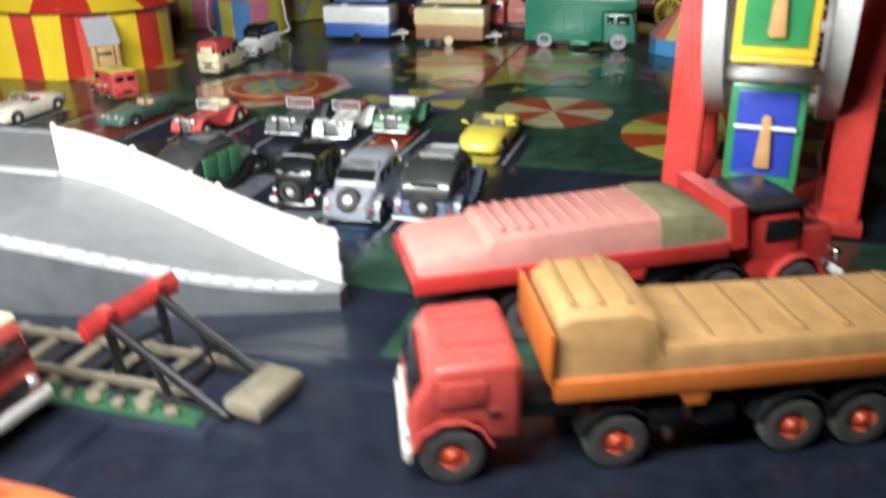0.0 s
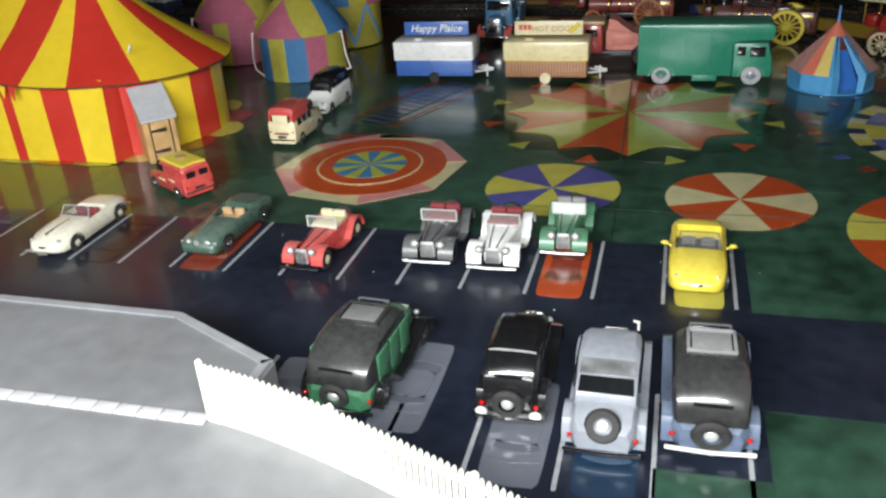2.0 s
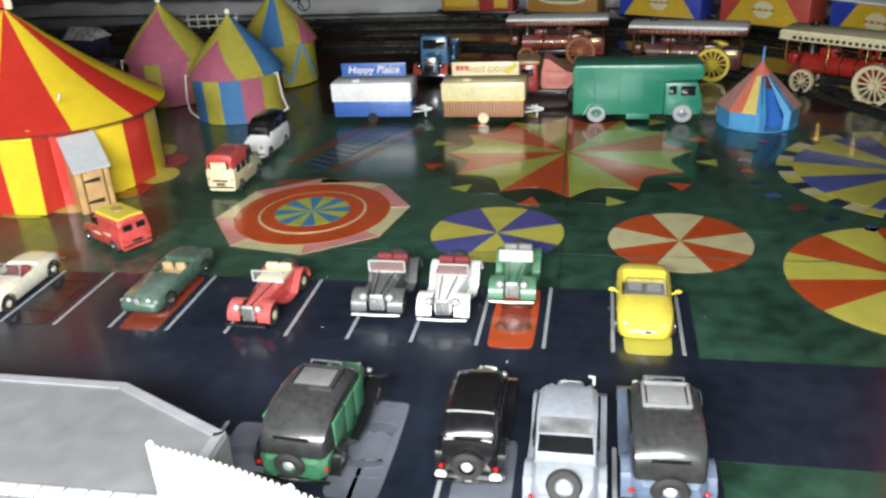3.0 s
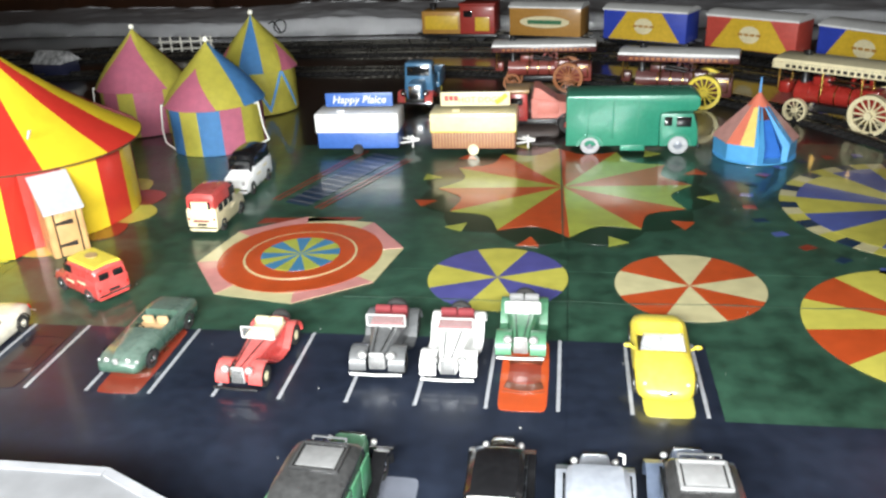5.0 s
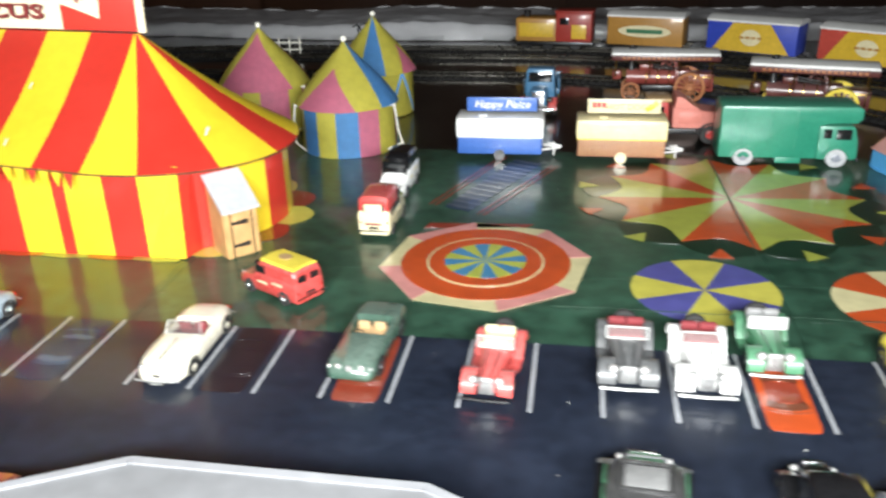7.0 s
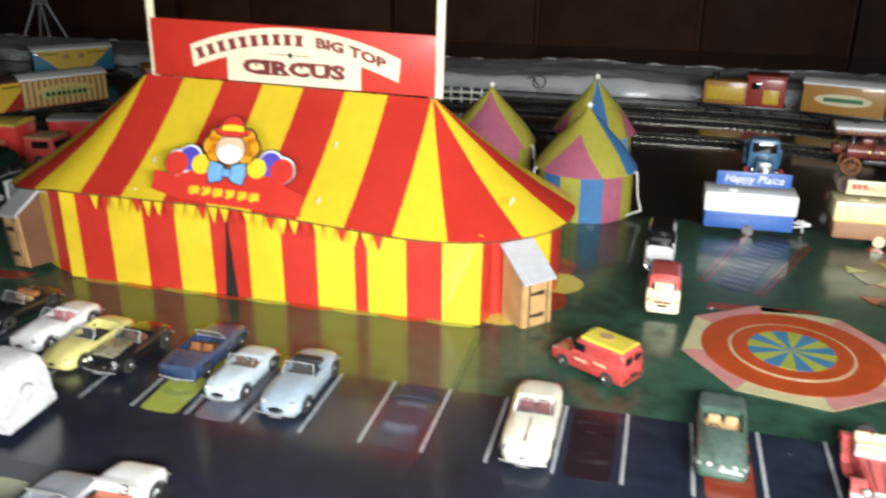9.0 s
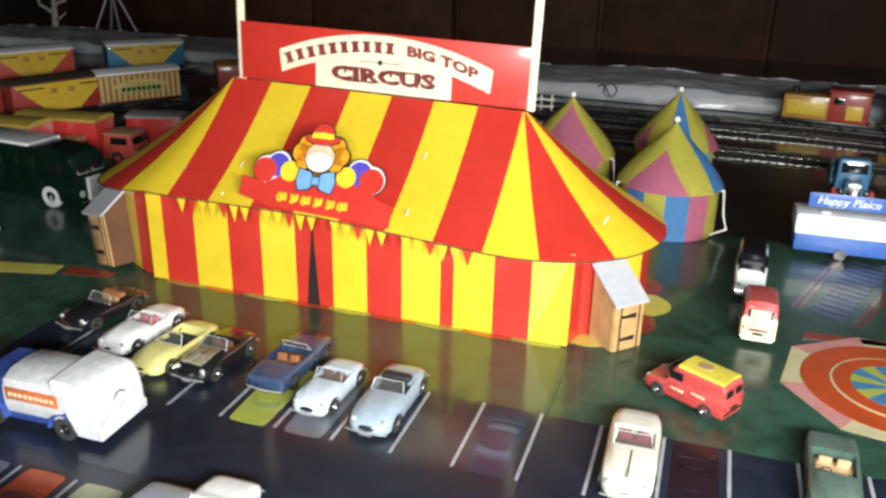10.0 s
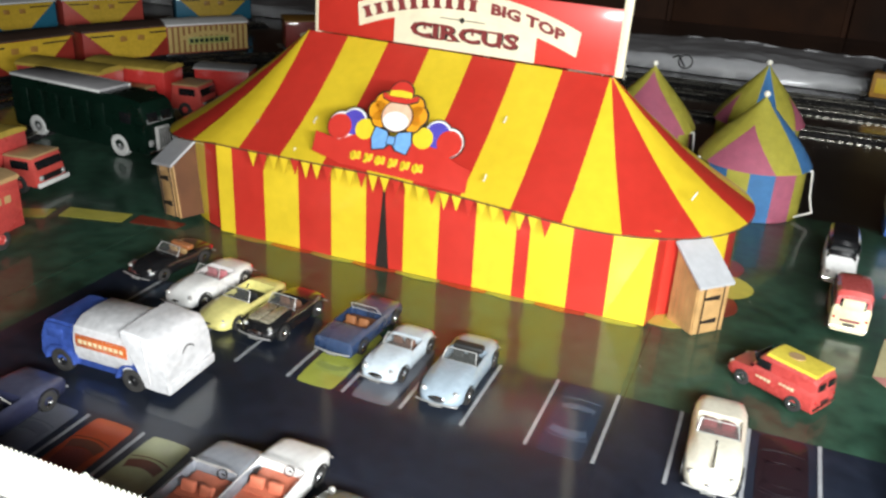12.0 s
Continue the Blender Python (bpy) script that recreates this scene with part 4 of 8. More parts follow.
P, Y_, U = t_pink, t_yellow, t_blue
round_tent(pose(-0.3758, 0.7049, 0.001), [(-140, -66, P, 0.62), (-66, -34, Y_), (-34, 22, U), (22, 78, Y_), (78, 160, P, 0.62), (160, 220, Y_)],
           [(-141, -115, U), (-115, -90, Y_), (-90, -63, U), (-63, -36, P), (-36, 0, Y_), (0, 28, P), (28, 56, U), (56, 90, Y_), (90, 118, P), (118, 146, U), (146, 175, Y_), (175, 197, P), (197, 219, Y_)],
           "small round tent with pink, yellow and blue panels", 0.034, 0.0345, 0.0762)
round_tent(pose(-0.4558, 0.7516, 0.001), [(-135, -33, P, 0.93), (-33, 20, Y_), (20, 100, P, 0.9), (100, 150, Y_), (150, 190, P, 0.8), (190, 225, Y_)],
           [(-127, -99, P), (-99, -76, Y_), (-76, -37, P), (-37, -10, Y_), (-10, 40, P), (40, 70, Y_), (70, 120, P), (120, 150, Y_), (150, 200, P), (200, 233, Y_)],
           "small round tent with pink and yellow panels", 0.033, 0.0365, 0.0787)
ct = round_tent(pose(-0.3795, 0.8085, 0.001), [(-158, -128, P, 0.5), (-128, -98, Y_), (-98, -62, U), (-62, -36, Y_), (-36, 5, P, 0.5), (5, 40, Y_), (40, 90, U), (90, 202, Y_)],
           [(-160, -60, Y_), (-60, 40, Y_), (40, 120, P), (120, 200, Y_)], "small round tent with yellow and blue panels", 0.031, 0.0365, 0.0790, False)
for a0, a1 in ((-86, -58), (-34, -58), (-34, -8)):
    bm = B()
    row_pts = []
    for i in range(6):
        a = radians(a0 + (a1 - a0) * i / 5)
        row_pts.append(Vector((0.0315 * math.cos(a), 0.0315 * math.sin(a), 0.033 - 0.0062 * i)))
    for p, q in zip(row_pts, row_pts[1:]):
        n = Vector((p.x, p.y, 0)).normalized() * 0.0004
        prism(bm, [p, q, q + Vector((0, 0, 0.005)), p + Vector((0, 0, 0.005))], n)
    part("chevron", bm, U, ct, "slanting blue stripe")
# low blue tent with an open front
lt = thing("low_tent", pose(0.0030, 0.680, 0.001, 0, 0, 16) @ Matrix.Scale(0.94, 4), "low blue tent with red and yellow roof and open front", "tent")
card_sky2 = mat("tent_light_blue", (0.08, 0.32, 0.60), 0.45, 0, 0.4, 200, 0.1, 0.05)
salmon = mat("tent_salmon", (0.6, 0.16, 0.1), 0.5, 0, 0.3, 200, 0.1, 0.05)
dusk = mat("tent_dusk", (0.50, 0.26, 0.23), 0.5, 0, 0.3, 200, 0.15, 0.05)
tent_ochre = mat("tent_pale_yellow", (0.70, 0.55, 0.16), 0.5, 0, 0.3, 200, 0.12, 0.05)
inner_blue = mat("tent_deep_blue", (0.025, 0.14, 0.48), 0.5, 0, 0.3, 200, 0.1, 0.05)
cols = [salmon, dusk, dusk, salmon, tent_ochre, salmon, dusk, tent_ochre]
for i in range(8):
    a, b = radians(-90 - 22 + 45 * i), radians(-90 + 22.8 + 45 * i)
    r = 0.0275
    p, q = Vector((r * math.cos(a), r * math.sin(a), 0)), Vector((r * math.cos(b), r * math.sin(b), 0))
    up = Vector((0, 0, 0.0125))
    if i:
        bm = B()
        prism(bm, [p, q, q + up, p + up], Vector(((p + q).x, (p + q).y, 0)).normalized() * -0.0005)
        part("wall_panel", bm, card_sky2, lt)
        for f0, f1, c in ((0, 1, cols[i]),) if i not in (1, 7) else ((0, 0.42, salmon), (0.42, 0.86, tent_ochre), (0.86, 1, card_sky2)) if i == 7 else ((0, 0.3, card_sky2), (0.3, 1, dusk)):
            bm = B()
            prism(bm, [p.lerp(q, f0) * 1.04 + up, p.lerp(q, f1) * 1.04 + up, Vector((0, 0, 0.042))], (0, 0, 0.0005))
            part("roof_panel", bm, c, lt)
    else:
        for k, (s, e) in enumerate(((p, p.lerp(q, 0.20)), (q.lerp(p, 0.20), q))):
            bm = B()
            tip = Vector((0, -0.004, 0.038))
            prism(bm, [s, e, e + up * 0.9, tip, s * 1.04 + up] if k == 0 else [s, e, e * 1.04 + up, tip, s + up * 0.9], (0, 0.0005, 0.0002))
            part("door_flap", bm, card_sky2, lt, "blue door flap")
bm = B()
prism(bm, [(-0.013, -0.016, 0), (0.013, -0.016, 0), (0.004, -0.010, 0.026), (-0.004, -0.010, 0.026)], (0, 0.0005, 0))
part("inner_wall", bm, inner_blue, lt, "deep blue inside")
bm = B()
lathe(bm, [(0.0075, 0.0345), (0.0006, 0.0432), (0.0, 0.0432), (0.0, 0.034)], 16)
part("cap", bm, salmon, lt, "red peak")
bm = B()
cyl(bm, (0, 0, 0.040), (0, 0, 0.0535), 0.0009, 0.0006, 8)
part("pole", bm, t_blue, lt)
bm = B()
prism(bm, [(0.0278 * math.cos(i * math.pi / 12), 0.0278 * math.sin(i * math.pi / 12), 0) for i in range(24)], (0, 0, 0.0008))
part("base", bm, card_sky2, lt)

# ---- vehicles ----
G0 = Z2                      # things on the print stand on this height


def wheel(parent, c, r, w, hub=None, hub_r=0.58, label="", white=None, n=18):
    """Tyre with rounded shoulders, axle along x, and a domed hub in it."""
    bm = B()
    h = w / 2
    lathe(bm, [(r * 0.45, -h * 0.8), (r * 0.8, -h), (r * 0.95, -h * 0.85), (r, -h * 0.4), (r, h * 0.4), (r * 0.95, h * 0.85), (r * 0.8, h), (r * 0.45, h * 0.8)], n, Matrix.Translation(c) @ Matrix.Rotation(radians(90), 4, "Y"))
    wob = part("wheel", bm, white or tyre, parent, label)
    bm = B()
    s = 1 if c[0] >= 0 else -1
    lathe(bm, [(r * hub_r, -h * 0.7), (r * hub_r, h * 0.75), (r * hub_r * 0.85, h * 0.82), (r * hub_r * 0.7, h * 0.5), (r * 0.2, h * 0.7), (r * 0.14, h * 1.0), (0.00001, h * 1.02)], n, Matrix.Translation(c) @ Matrix.Rotation(radians(90 * s), 4, "Y"))
    part("hub", bm, hub or chrome, wob)
    return wob


def body_ring(y, w, zb, zs, crown, wi, d):
    """Closed section of a car body across x at y: sill, flank, shoulder, deck, and a well of depth d."""
    zc = zs + crown
    half = [(w * 0.86, zb), (w * 0.985, zb + (zs - zb) * 0.18), (w, zb + (zs - zb) * 0.55), (w * 0.97, zb + (zs - zb) * 0.85), (w * 0.9, zs), (wi, zc - crown * 0.25), (wi * 0.93, zc - d if d else zc - crown * 0.08), (wi * 0.45, zc - d), (0, zc - d)]
    pts = [Vector((x, y, z)) for x, z in half]
    return pts + [Vector((-p.x, p.y, p.z)) for p in pts[-2::-1]]


def car_body(parent, L, W, H, rows, paint_mat, inner, name="body"):
    """rows: (t, width, sill, shoulder, crown, deck width, well) as parts of L, W/2 and H; t from -0.5 (tail) to 0.5 (nose)."""
    bm = B()
    rings = [body_ring(t * L, w * W / 2, zb * H, zs * H, cr * H, wi * W / 2, d * H) for t, w, zb, zs, cr, wi, d in rows]
    vs = loft(bm, rings)
    n = len(rings[0])
    for k, (a, b) in enumerate(zip(rows, rows[1:])):
        if a[6] and b[6]:
            for i in (6, 7, 8, 9):
                for f in vs[k][i].link_faces:
                    ids = [v for v in f.verts]
                    if all(any(v is q for q in vs[k] + vs[k + 1]) for v in ids) and all(abs(v.co.x) <= a[5] * W / 2 * 0.95 for v in ids):
                        f.material_index = 1
    return part(name, bm, [paint_mat, inner], parent, sharp=42)


SPORT = [(-0.5, 0.45, 0.34, 0.56, 0.02, 0.3, 0), (-0.485, 0.68, 0.26, 0.66, 0.05, 0.45, 0), (-0.44, 0.86, 0.18, 0.76, 0.07, 0.6, 0), (-0.33, 0.98, 0.14, 0.83, 0.09, 0.68, 0), (-0.2, 1, 0.13, 0.82, 0.1, 0.7, 0), (-0.19, 1, 0.13, 0.81, 0.08, 0.79, 0.5), (0.045, 0.98, 0.13, 0.79, 0.06, 0.79, 0.5), (0.06, 0.98, 0.13, 0.8, 0.12, 0.72, 0), (0.2, 0.99, 0.13, 0.82, 0.13, 0.62, 0), (0.34, 0.96, 0.14, 0.78, 0.1, 0.52, 0), (0.44, 0.84, 0.18, 0.66, 0.06, 0.44, 0), (0.485, 0.64, 0.26, 0.54, 0.03, 0.36, 0), (0.5, 0.42, 0.34, 0.46, 0.01, 0.25, 0)]
SQUARE = [(-0.5, 0.82, 0.3, 0.72, 0.02, 0.66, 0), (-0.48, 0.95, 0.2, 0.86, 0.03, 0.78, 0), (-0.3, 1, 0.15, 0.9, 0.05, 0.8, 0), (-0.2, 1, 0.14, 0.88, 0.05, 0.8, 0), (-0.19, 1, 0.14, 0.88, 0.04, 0.84, 0.5), (0.11, 1, 0.14, 0.86, 0.04, 0.84, 0.5), (0.13, 1, 0.14, 0.86, 0.06, 0.8, 0), (0.3, 0.99, 0.15, 0.84, 0.06, 0.76, 0), (0.46, 0.95, 0.2, 0.76, 0.04, 0.7, 0), (0.5, 0.8, 0.3, 0.62, 0.02, 0.6, 0)]


OPEN = [(-0.5, 0.5, 0.34, 0.56, 0.02, 0.34, 0), (-0.485, 0.74, 0.26, 0.66, 0.04, 0.5, 0), (-0.45, 0.88, 0.18, 0.74, 0.06, 0.6, 0), (-0.36, 0.99, 0.14, 0.80, 0.07, 0.7, 0), (-0.31, 1, 0.13, 0.80, 0.06, 0.76, 0), (-0.295, 1, 0.13, 0.80, 0.05, 0.80, 0.46), (0.085, 0.98, 0.13, 0.79, 0.05, 0.80, 0.46), (0.105, 0.98, 0.13, 0.8, 0.11, 0.74, 0), (0.2, 0.99, 0.13, 0.82, 0.12, 0.64, 0), (0.34, 0.97, 0.14, 0.77, 0.1, 0.54, 0), (0.44, 0.86, 0.18, 0.66, 0.06, 0.46, 0), (0.485, 0.68, 0.26, 0.54, 0.03, 0.38, 0), (0.5, 0.46, 0.34, 0.46, 0.01, 0.27, 0)]
RAKED = [(-0.5, 0.80, 0.3, 0.70, 0.02, 0.62, 0), (-0.485, 0.92, 0.2, 0.80, 0.04, 0.7, 0), (-0.36, 1, 0.15, 0.86, 0.06, 0.72, 0), (-0.24, 1, 0.14, 0.86, 0.06, 0.74, 0), (-0.225, 1, 0.14, 0.85, 0.04, 0.78, 0.42), (0.045, 0.97, 0.14, 0.82, 0.05, 0.74, 0.42), (0.06, 0.97, 0.14, 0.82, 0.10, 0.66, 0), (0.22, 0.96, 0.14, 0.76, 0.16, 0.46, 0), (0.38, 0.95, 0.15, 0.74, 0.12, 0.30, 0), (0.46, 0.90, 0.18, 0.66, 0.08, 0.22, 0), (0.49, 0.80, 0.24, 0.54, 0.05, 0.18, 0), (0.5, 0.66, 0.32, 0.46, 0.02, 0.15, 0)]
CONVERT = [(-0.5, 0.82, 0.3, 0.72, 0.02, 0.66, 0), (-0.48, 0.95, 0.2, 0.84, 0.03, 0.78, 0), (-0.36, 1, 0.15, 0.88, 0.05, 0.8, 0), (-0.34, 1, 0.14, 0.88, 0.04, 0.84, 0.38), (0.19, 1, 0.14, 0.86, 0.04, 0.84, 0.38), (0.21, 1, 0.14, 0.86, 0.06, 0.8, 0), (0.3, 0.99, 0.15, 0.84, 0.07, 0.76, 0), (0.44, 0.93, 0.18, 0.76, 0.05, 0.66, 0), (0.49, 0.8, 0.26, 0.64, 0.03, 0.55, 0), (0.5, 0.66, 0.32, 0.56, 0.02, 0.5, 0)]


def sports_car(m, label, paint_mat, inner, L=0.055, W=0.0212, H=0.0125, rows=SPORT, screen=True, screen_at=0.052, seats=None, hub=None, hood=None, mirrors=False, big_grille=False, plate=True, stripe=None, bands=None, lamps=True, steer=True, group="parked model cars", pane=None, upright_grille=False, tall=0.0048, frame_mat=None):
    car = thing("sports_car", m, label, "car", group)
    car_body(car, L, W, H, rows, paint_mat, inner)
    r = 0.0043
    for y in (-0.295, 0.305):
        for s in (-1, 1):
            wheel(car, (s * (W / 2 - 0.0012), y * L, r), r, 0.0028, hub)
            bm = B()
            lathe(bm, [(r * 1.22, 0), (r * 1.22, 0.0004), (r * 1.06, 0.0004), (r * 1.06, 0)], 20, Matrix.Translation((s * (W / 2 - 0.0003), y * L, r)) @ Matrix.Rotation(radians(90 * s), 4, "Y"), closed=True)
            for v in bm.verts:
                v.co.z = max(v.co.z, r * 0.75)
            part("wheel_arch", bm, black_plastic, car)
    zc = H * 0.9
    if screen:
        y0 = screen_at * L
        bm = B()
        w = W * 0.37
        for s in (-1, 1):
            cyl(bm, (s * w, y0, zc - 0.0005), (s * w * 0.86, y0 - 0.0034, zc + tall), 0.00022, n=6)
        cyl(bm, (-w * 0.86, y0 - 0.0034, zc + tall), (w * 0.86, y0 - 0.0034, zc + tall), 0.00024, n=6)
        cyl(bm, (-w, y0, zc), (w, y0, zc), 0.00022, n=6)
        ws = part("windscreen", bm, frame_mat or bright_frame, car)
        bm = B()
        prism(bm, [(-w, y0, zc), (w, y0, zc), (w * 0.86, y0 - 0.0034, zc + tall - 0.0001), (-w * 0.86, y0 - 0.0034, zc + tall - 0.0001)], (0, 0.00025, 0.0001))
        part("pane", bm, pane or clear, ws).visible_shadow = False
    bm = B()
    box(bm, (0, (screen_at - 0.125) * L, H * 0.60), (W * 0.66, L * 0.21, 0.0012), 0.0003)
    part("cockpit_floor", bm, inner, car)
    for s in (-1, 1):
        bm = B()
        box(bm, (s * W * 0.165, (screen_at - 0.107) * L, H * 0.55), (W * 0.25, L * 0.09, 0.0022), 0.0007)
        box(bm, (s * W * 0.165, (screen_at - 0.177) * L, H * 0.72), (W * 0.25, L * 0.035, 0.0062), 0.0008, Matrix.Rotation(radians(-14), 4, "X"))
        part("seat", bm, seats or inner, car)
    if steer:
        bm = B()
        lathe(bm, [(0.0017, -0.0002), (0.002, -0.0002), (0.002, 0.0002), (0.0017, 0.0002)], 14, Matrix.Translation((W * 0.16, (screen_at - 0.03) * L, H * 0.86)) @ Matrix.Rotation(radians(65), 4, "X"), closed=True)
        cyl(bm, (W * 0.16, (screen_at - 0.03) * L, H * 0.86), (W * 0.16, (screen_at - 0.002) * L, H * 0.7), 0.0003, n=6)
        part("steering_wheel", bm, black_plastic, car)
    for y, s in ((0.497, 1), (-0.497, -1)) if lamps else ():
        bm = B()
        pts = [(x * W * 0.44, y * L + s * 0.0012 * (1 - abs(x) ** 2), H * 0.36) for x in (-1, -0.6, 0, 0.6, 1)]
        tube(bm, pts, 0.00042, 8)
        part("bumper", bm, plating, car, "thin bright bumper")
    bm = B()
    if upright_grille:
        box(bm, (0, 0.478 * L, H * 0.60), (W * 0.13, 0.0016, H * 0.42), 0.0007, Matrix.Rotation(radians(-14), 4, "X"), 0, 2, (0.8, 1))
        part("grille", bm, plating, car, "narrow upright chrome grille")
    else:
        gw = W * (0.2 if big_grille else 0.12)
        ball(bm, (0, 0.493 * L, H * 0.48), gw, (1, 0.18, 0.42), n=14)
        part("grille", bm, chrome, car, "chrome oval grille")
    for s in (-1, 1):
        if upright_grille:
            bm = B()
            ball(bm, (s * W * 0.40, 0.452 * L, H * 0.62), 0.0010, (1, 0.8, 1), n=8)
            part("side_light", bm, lamp_glass, car)
        bm = B()
        ball(bm, (s * W * (0.23 if upright_grille else 0.335), (0.462 if upright_grille else 0.44) * L, H * 0.68), 0.0013 if lamps or upright_grille else 0.0008, (1, 0.8, 1))
        part("headlight", bm, lamp_glass, car)
        bm = B()
        ball(bm, (s * W * 0.33, -0.478 * L, H * 0.58), 0.0012, (1, 0.6, 1.4), n=8)
        part("tail_light", bm, tail_red, car)
        if mirrors:
            bm = B()
            ball(bm, (s * (W * 0.5 + 0.0017), 0.075 * L, H * 0.98), 0.0013, (1.25, 0.7, 0.75), n=10)
            cyl(bm, (s * W * 0.46, 0.075 * L, H * 0.88), (s * (W * 0.5 + 0.001), 0.075 * L, H * 0.96), 0.0005, n=6)
            part("mirror", bm, paint_mat, car)
    if plate:
        for y in (0.512, -0.506):
            bm = B()
            box(bm, (0, y * L, H * 0.27), (0.0062, 0.0004, 0.0015))
            pl = part("number_plate", bm, number_plate, car)
            for i in range(5):
                bm = B()
                box(bm, (-0.0022 + 0.0011 * i, y * L + (0.0003 if y > 0 else -0.0003), H * 0.27), (0.0005, 0.0002, 0.0007))
                part("plate_bar", bm, plate_grey, pl)
    if hood:
        bm = B()
        box(bm, (0, -0.18 * L, H * 0.98), (W * 0.66, L * 0.09, 0.0034), 0.0012, None, 0, 3)
        part("folded_hood", bm, hood, car)
    if bands:
        for s in (-1, 1):
            bm = B()
            box(bm, (s * W * 0.15, 0.25 * L, H * 0.905), (W * 0.27, L * 0.34, 0.0014), 0.0003)
            part("bonnet_band", bm, bands, car)
    if stripe:
        bm = B()
        box(bm, (0, 0.27 * L, H * 0.915), (0.0008, L * 0.3, 0.0014), 0.0003)
        part("bonnet_strip", bm, stripe, car)
    return car


def fender(bm, x, w, path, th=0.0006):
    """A sheet wing of width w that follows a path of (y, z) points."""
    rings = []
    for i, (y, z) in enumerate(path):
        a = Vector((0, path[min(i + 1, len(path) - 1)][0] - path[max(i - 1, 0)][0], path[min(i + 1, len(path) - 1)][1] - path[max(i - 1, 0)][1])).normalized()
        n = Vector((0, -a.z, a.y))
        c = Vector((x, y, z))
        rings.append([c + Vector((-w / 2, 0, 0)), c + Vector((-w / 4, 0, 0)) + n * th * 1.2, c + Vector((w / 4, 0, 0)) + n * th * 1.2, c + Vector((w / 2, 0, 0)), c + Vector((w / 2, 0, 0)) - n * th, c + Vector((-w / 2, 0, 0)) - n * th])
    loft(bm, rings)


def vintage_roadster(m, label, paint_mat, inner, L=0.048, W=0.0205, hood=None, wing=None, hub=None, screen_up=True, pane=None, bumper=None):
    car = thing("vintage_roadster", m, label, "car", "parked model cars")
    r = 0.0049
    bm = B()
    bw = W * 0.27
    secs = [(-0.40, 0.85, 0.0045, 0.0105), (-0.36, 1.05, 0.004, 0.0125), (-0.22, 1.25, 0.0038, 0.0132), (-0.02, 1.22, 0.0038, 0.0125), (0.02, 1.1, 0.0038, 0.0128), (0.2, 0.86, 0.004, 0.0122), (0.38, 0.62, 0.0045, 0.0115), (0.40, 0.6, 0.0047, 0.011)]
    rings = []
    for t, k, z0, z1 in secs:
        w = bw * k
        rings.append([Vector((x, t * L, z)) for x, z in ((w * 0.9, z0), (w, z0 + 0.001), (w, z1 - 0.002), (w * 0.75, z1 - 0.0006), (0, z1), (-w * 0.75, z1 - 0.0006), (-w, z1 - 0.002), (-w, z0 + 0.001), (-w * 0.9, z0))])
    loft(bm, rings)
    part("body", bm, paint_mat, car)
    bm = B()
    box(bm, (0, -0.135 * L, 0.0124), (bw * 2.36, L * 0.26, 0.0022), 0.0006)
    part("cockpit", bm, inner, car)
    for s in (-1, 1):
        bm = B()
        box(bm, (s * bw * 0.60, -0.215 * L, 0.0146), (bw * 1.16, L * 0.05, 0.0030), 0.0008, Matrix.Rotation(radians(-18), 4, "X"))
        part("seat", bm, inner, car)
        bm = B()
        x = s * (W / 2 - 0.0030)
        yf, yr = 0.30 * L, -0.30 * L
        path = [(yf + 0.0062 * math.cos(a), r + 0.0062 * math.sin(a)) for a in (radians(q) for q in (-5, 25, 55, 85, 115, 140))] + [(0.12 * L, 0.0052), (0.02 * L, 0.0033), (-0.12 * L, 0.0033)] + [(yr + 0.0062 * math.cos(a), r + 0.0062 * math.sin(a)) for a in (radians(q) for q in (40, 65, 95, 125, 160, 185))]
        fender(bm, x, 0.0062, path)
        part("wing", bm, wing or paint_mat, car)
        for y in (yf, yr):
            wheel(car, (x + s * 0.0012, y, r), r, 0.0026, hub, 0.66)
        bm = B()
        ball(bm, (s * bw * 0.95, 0.41 * L, 0.0108), 0.0019, (1, 0.9, 1))
        part("headlight", bm, plating, car)
    bm = B()
    box(bm, (0, 0.408 * L, 0.0083), (bw * 1.1, 0.0012, 0.0075), 0.0005, None, 0, 2, (0.9, 1))
    shell = part("grille", bm, plating, car, "upright chrome radiator")
    for i in range(7):
        bm = B()
        box(bm, (bw * (-0.39 + 0.13 * i), 0.408 * L + 0.00065, 0.0080), (bw * 0.055, 0.0003, 0.0058))
        part("slat", bm, black_plastic, shell)
    for s in (-1, 1):
        bm = B()
        tube(bm, [(s * bw * 0.25, 0.40 * L, 0.0119), (s * bw * 0.42, 0.2 * L, 0.0126), (s * bw * 0.55, 0.03 * L, 0.0130)], 0.00022, 6)
        part("bonnet_seam", bm, black_plastic, car)
        bm = B()
        for i in range(8):
            box(bm, (s * bw * (0.70 + 0.028 * (7 - i)), (0.34 - 0.035 * i) * L, 0.0090), (0.0004, 0.0006, 0.0034))
        part("bonnet_louvres", bm, black_plastic, car)
    bm = B()
    tube(bm, [(-W * 0.47, 0.475 * L, 0.0042), (0, 0.485 * L, 0.0042), (W * 0.47, 0.475 * L, 0.0042)], 0.00065)
    part("bumper", bm, bumper or plating, car)
    if screen_up:
        w, y0, z0 = bw * 1.34, 0.015 * L, 0.0128
        bm = B()
        for a, b in (((-w, z0), (-w, z0 + 0.0052)), ((w, z0), (w, z0 + 0.0052)), ((-w, z0 + 0.0052), (w, z0 + 0.0052)), ((-w, z0), (w, z0))):
            cyl(bm, (a[0], y0, a[1]), (b[0], y0, b[1]), 0.0004, n=6)
        ws = part("windscreen", bm, bright_frame, car, "bright upright windscreen frame")
        bm = B()
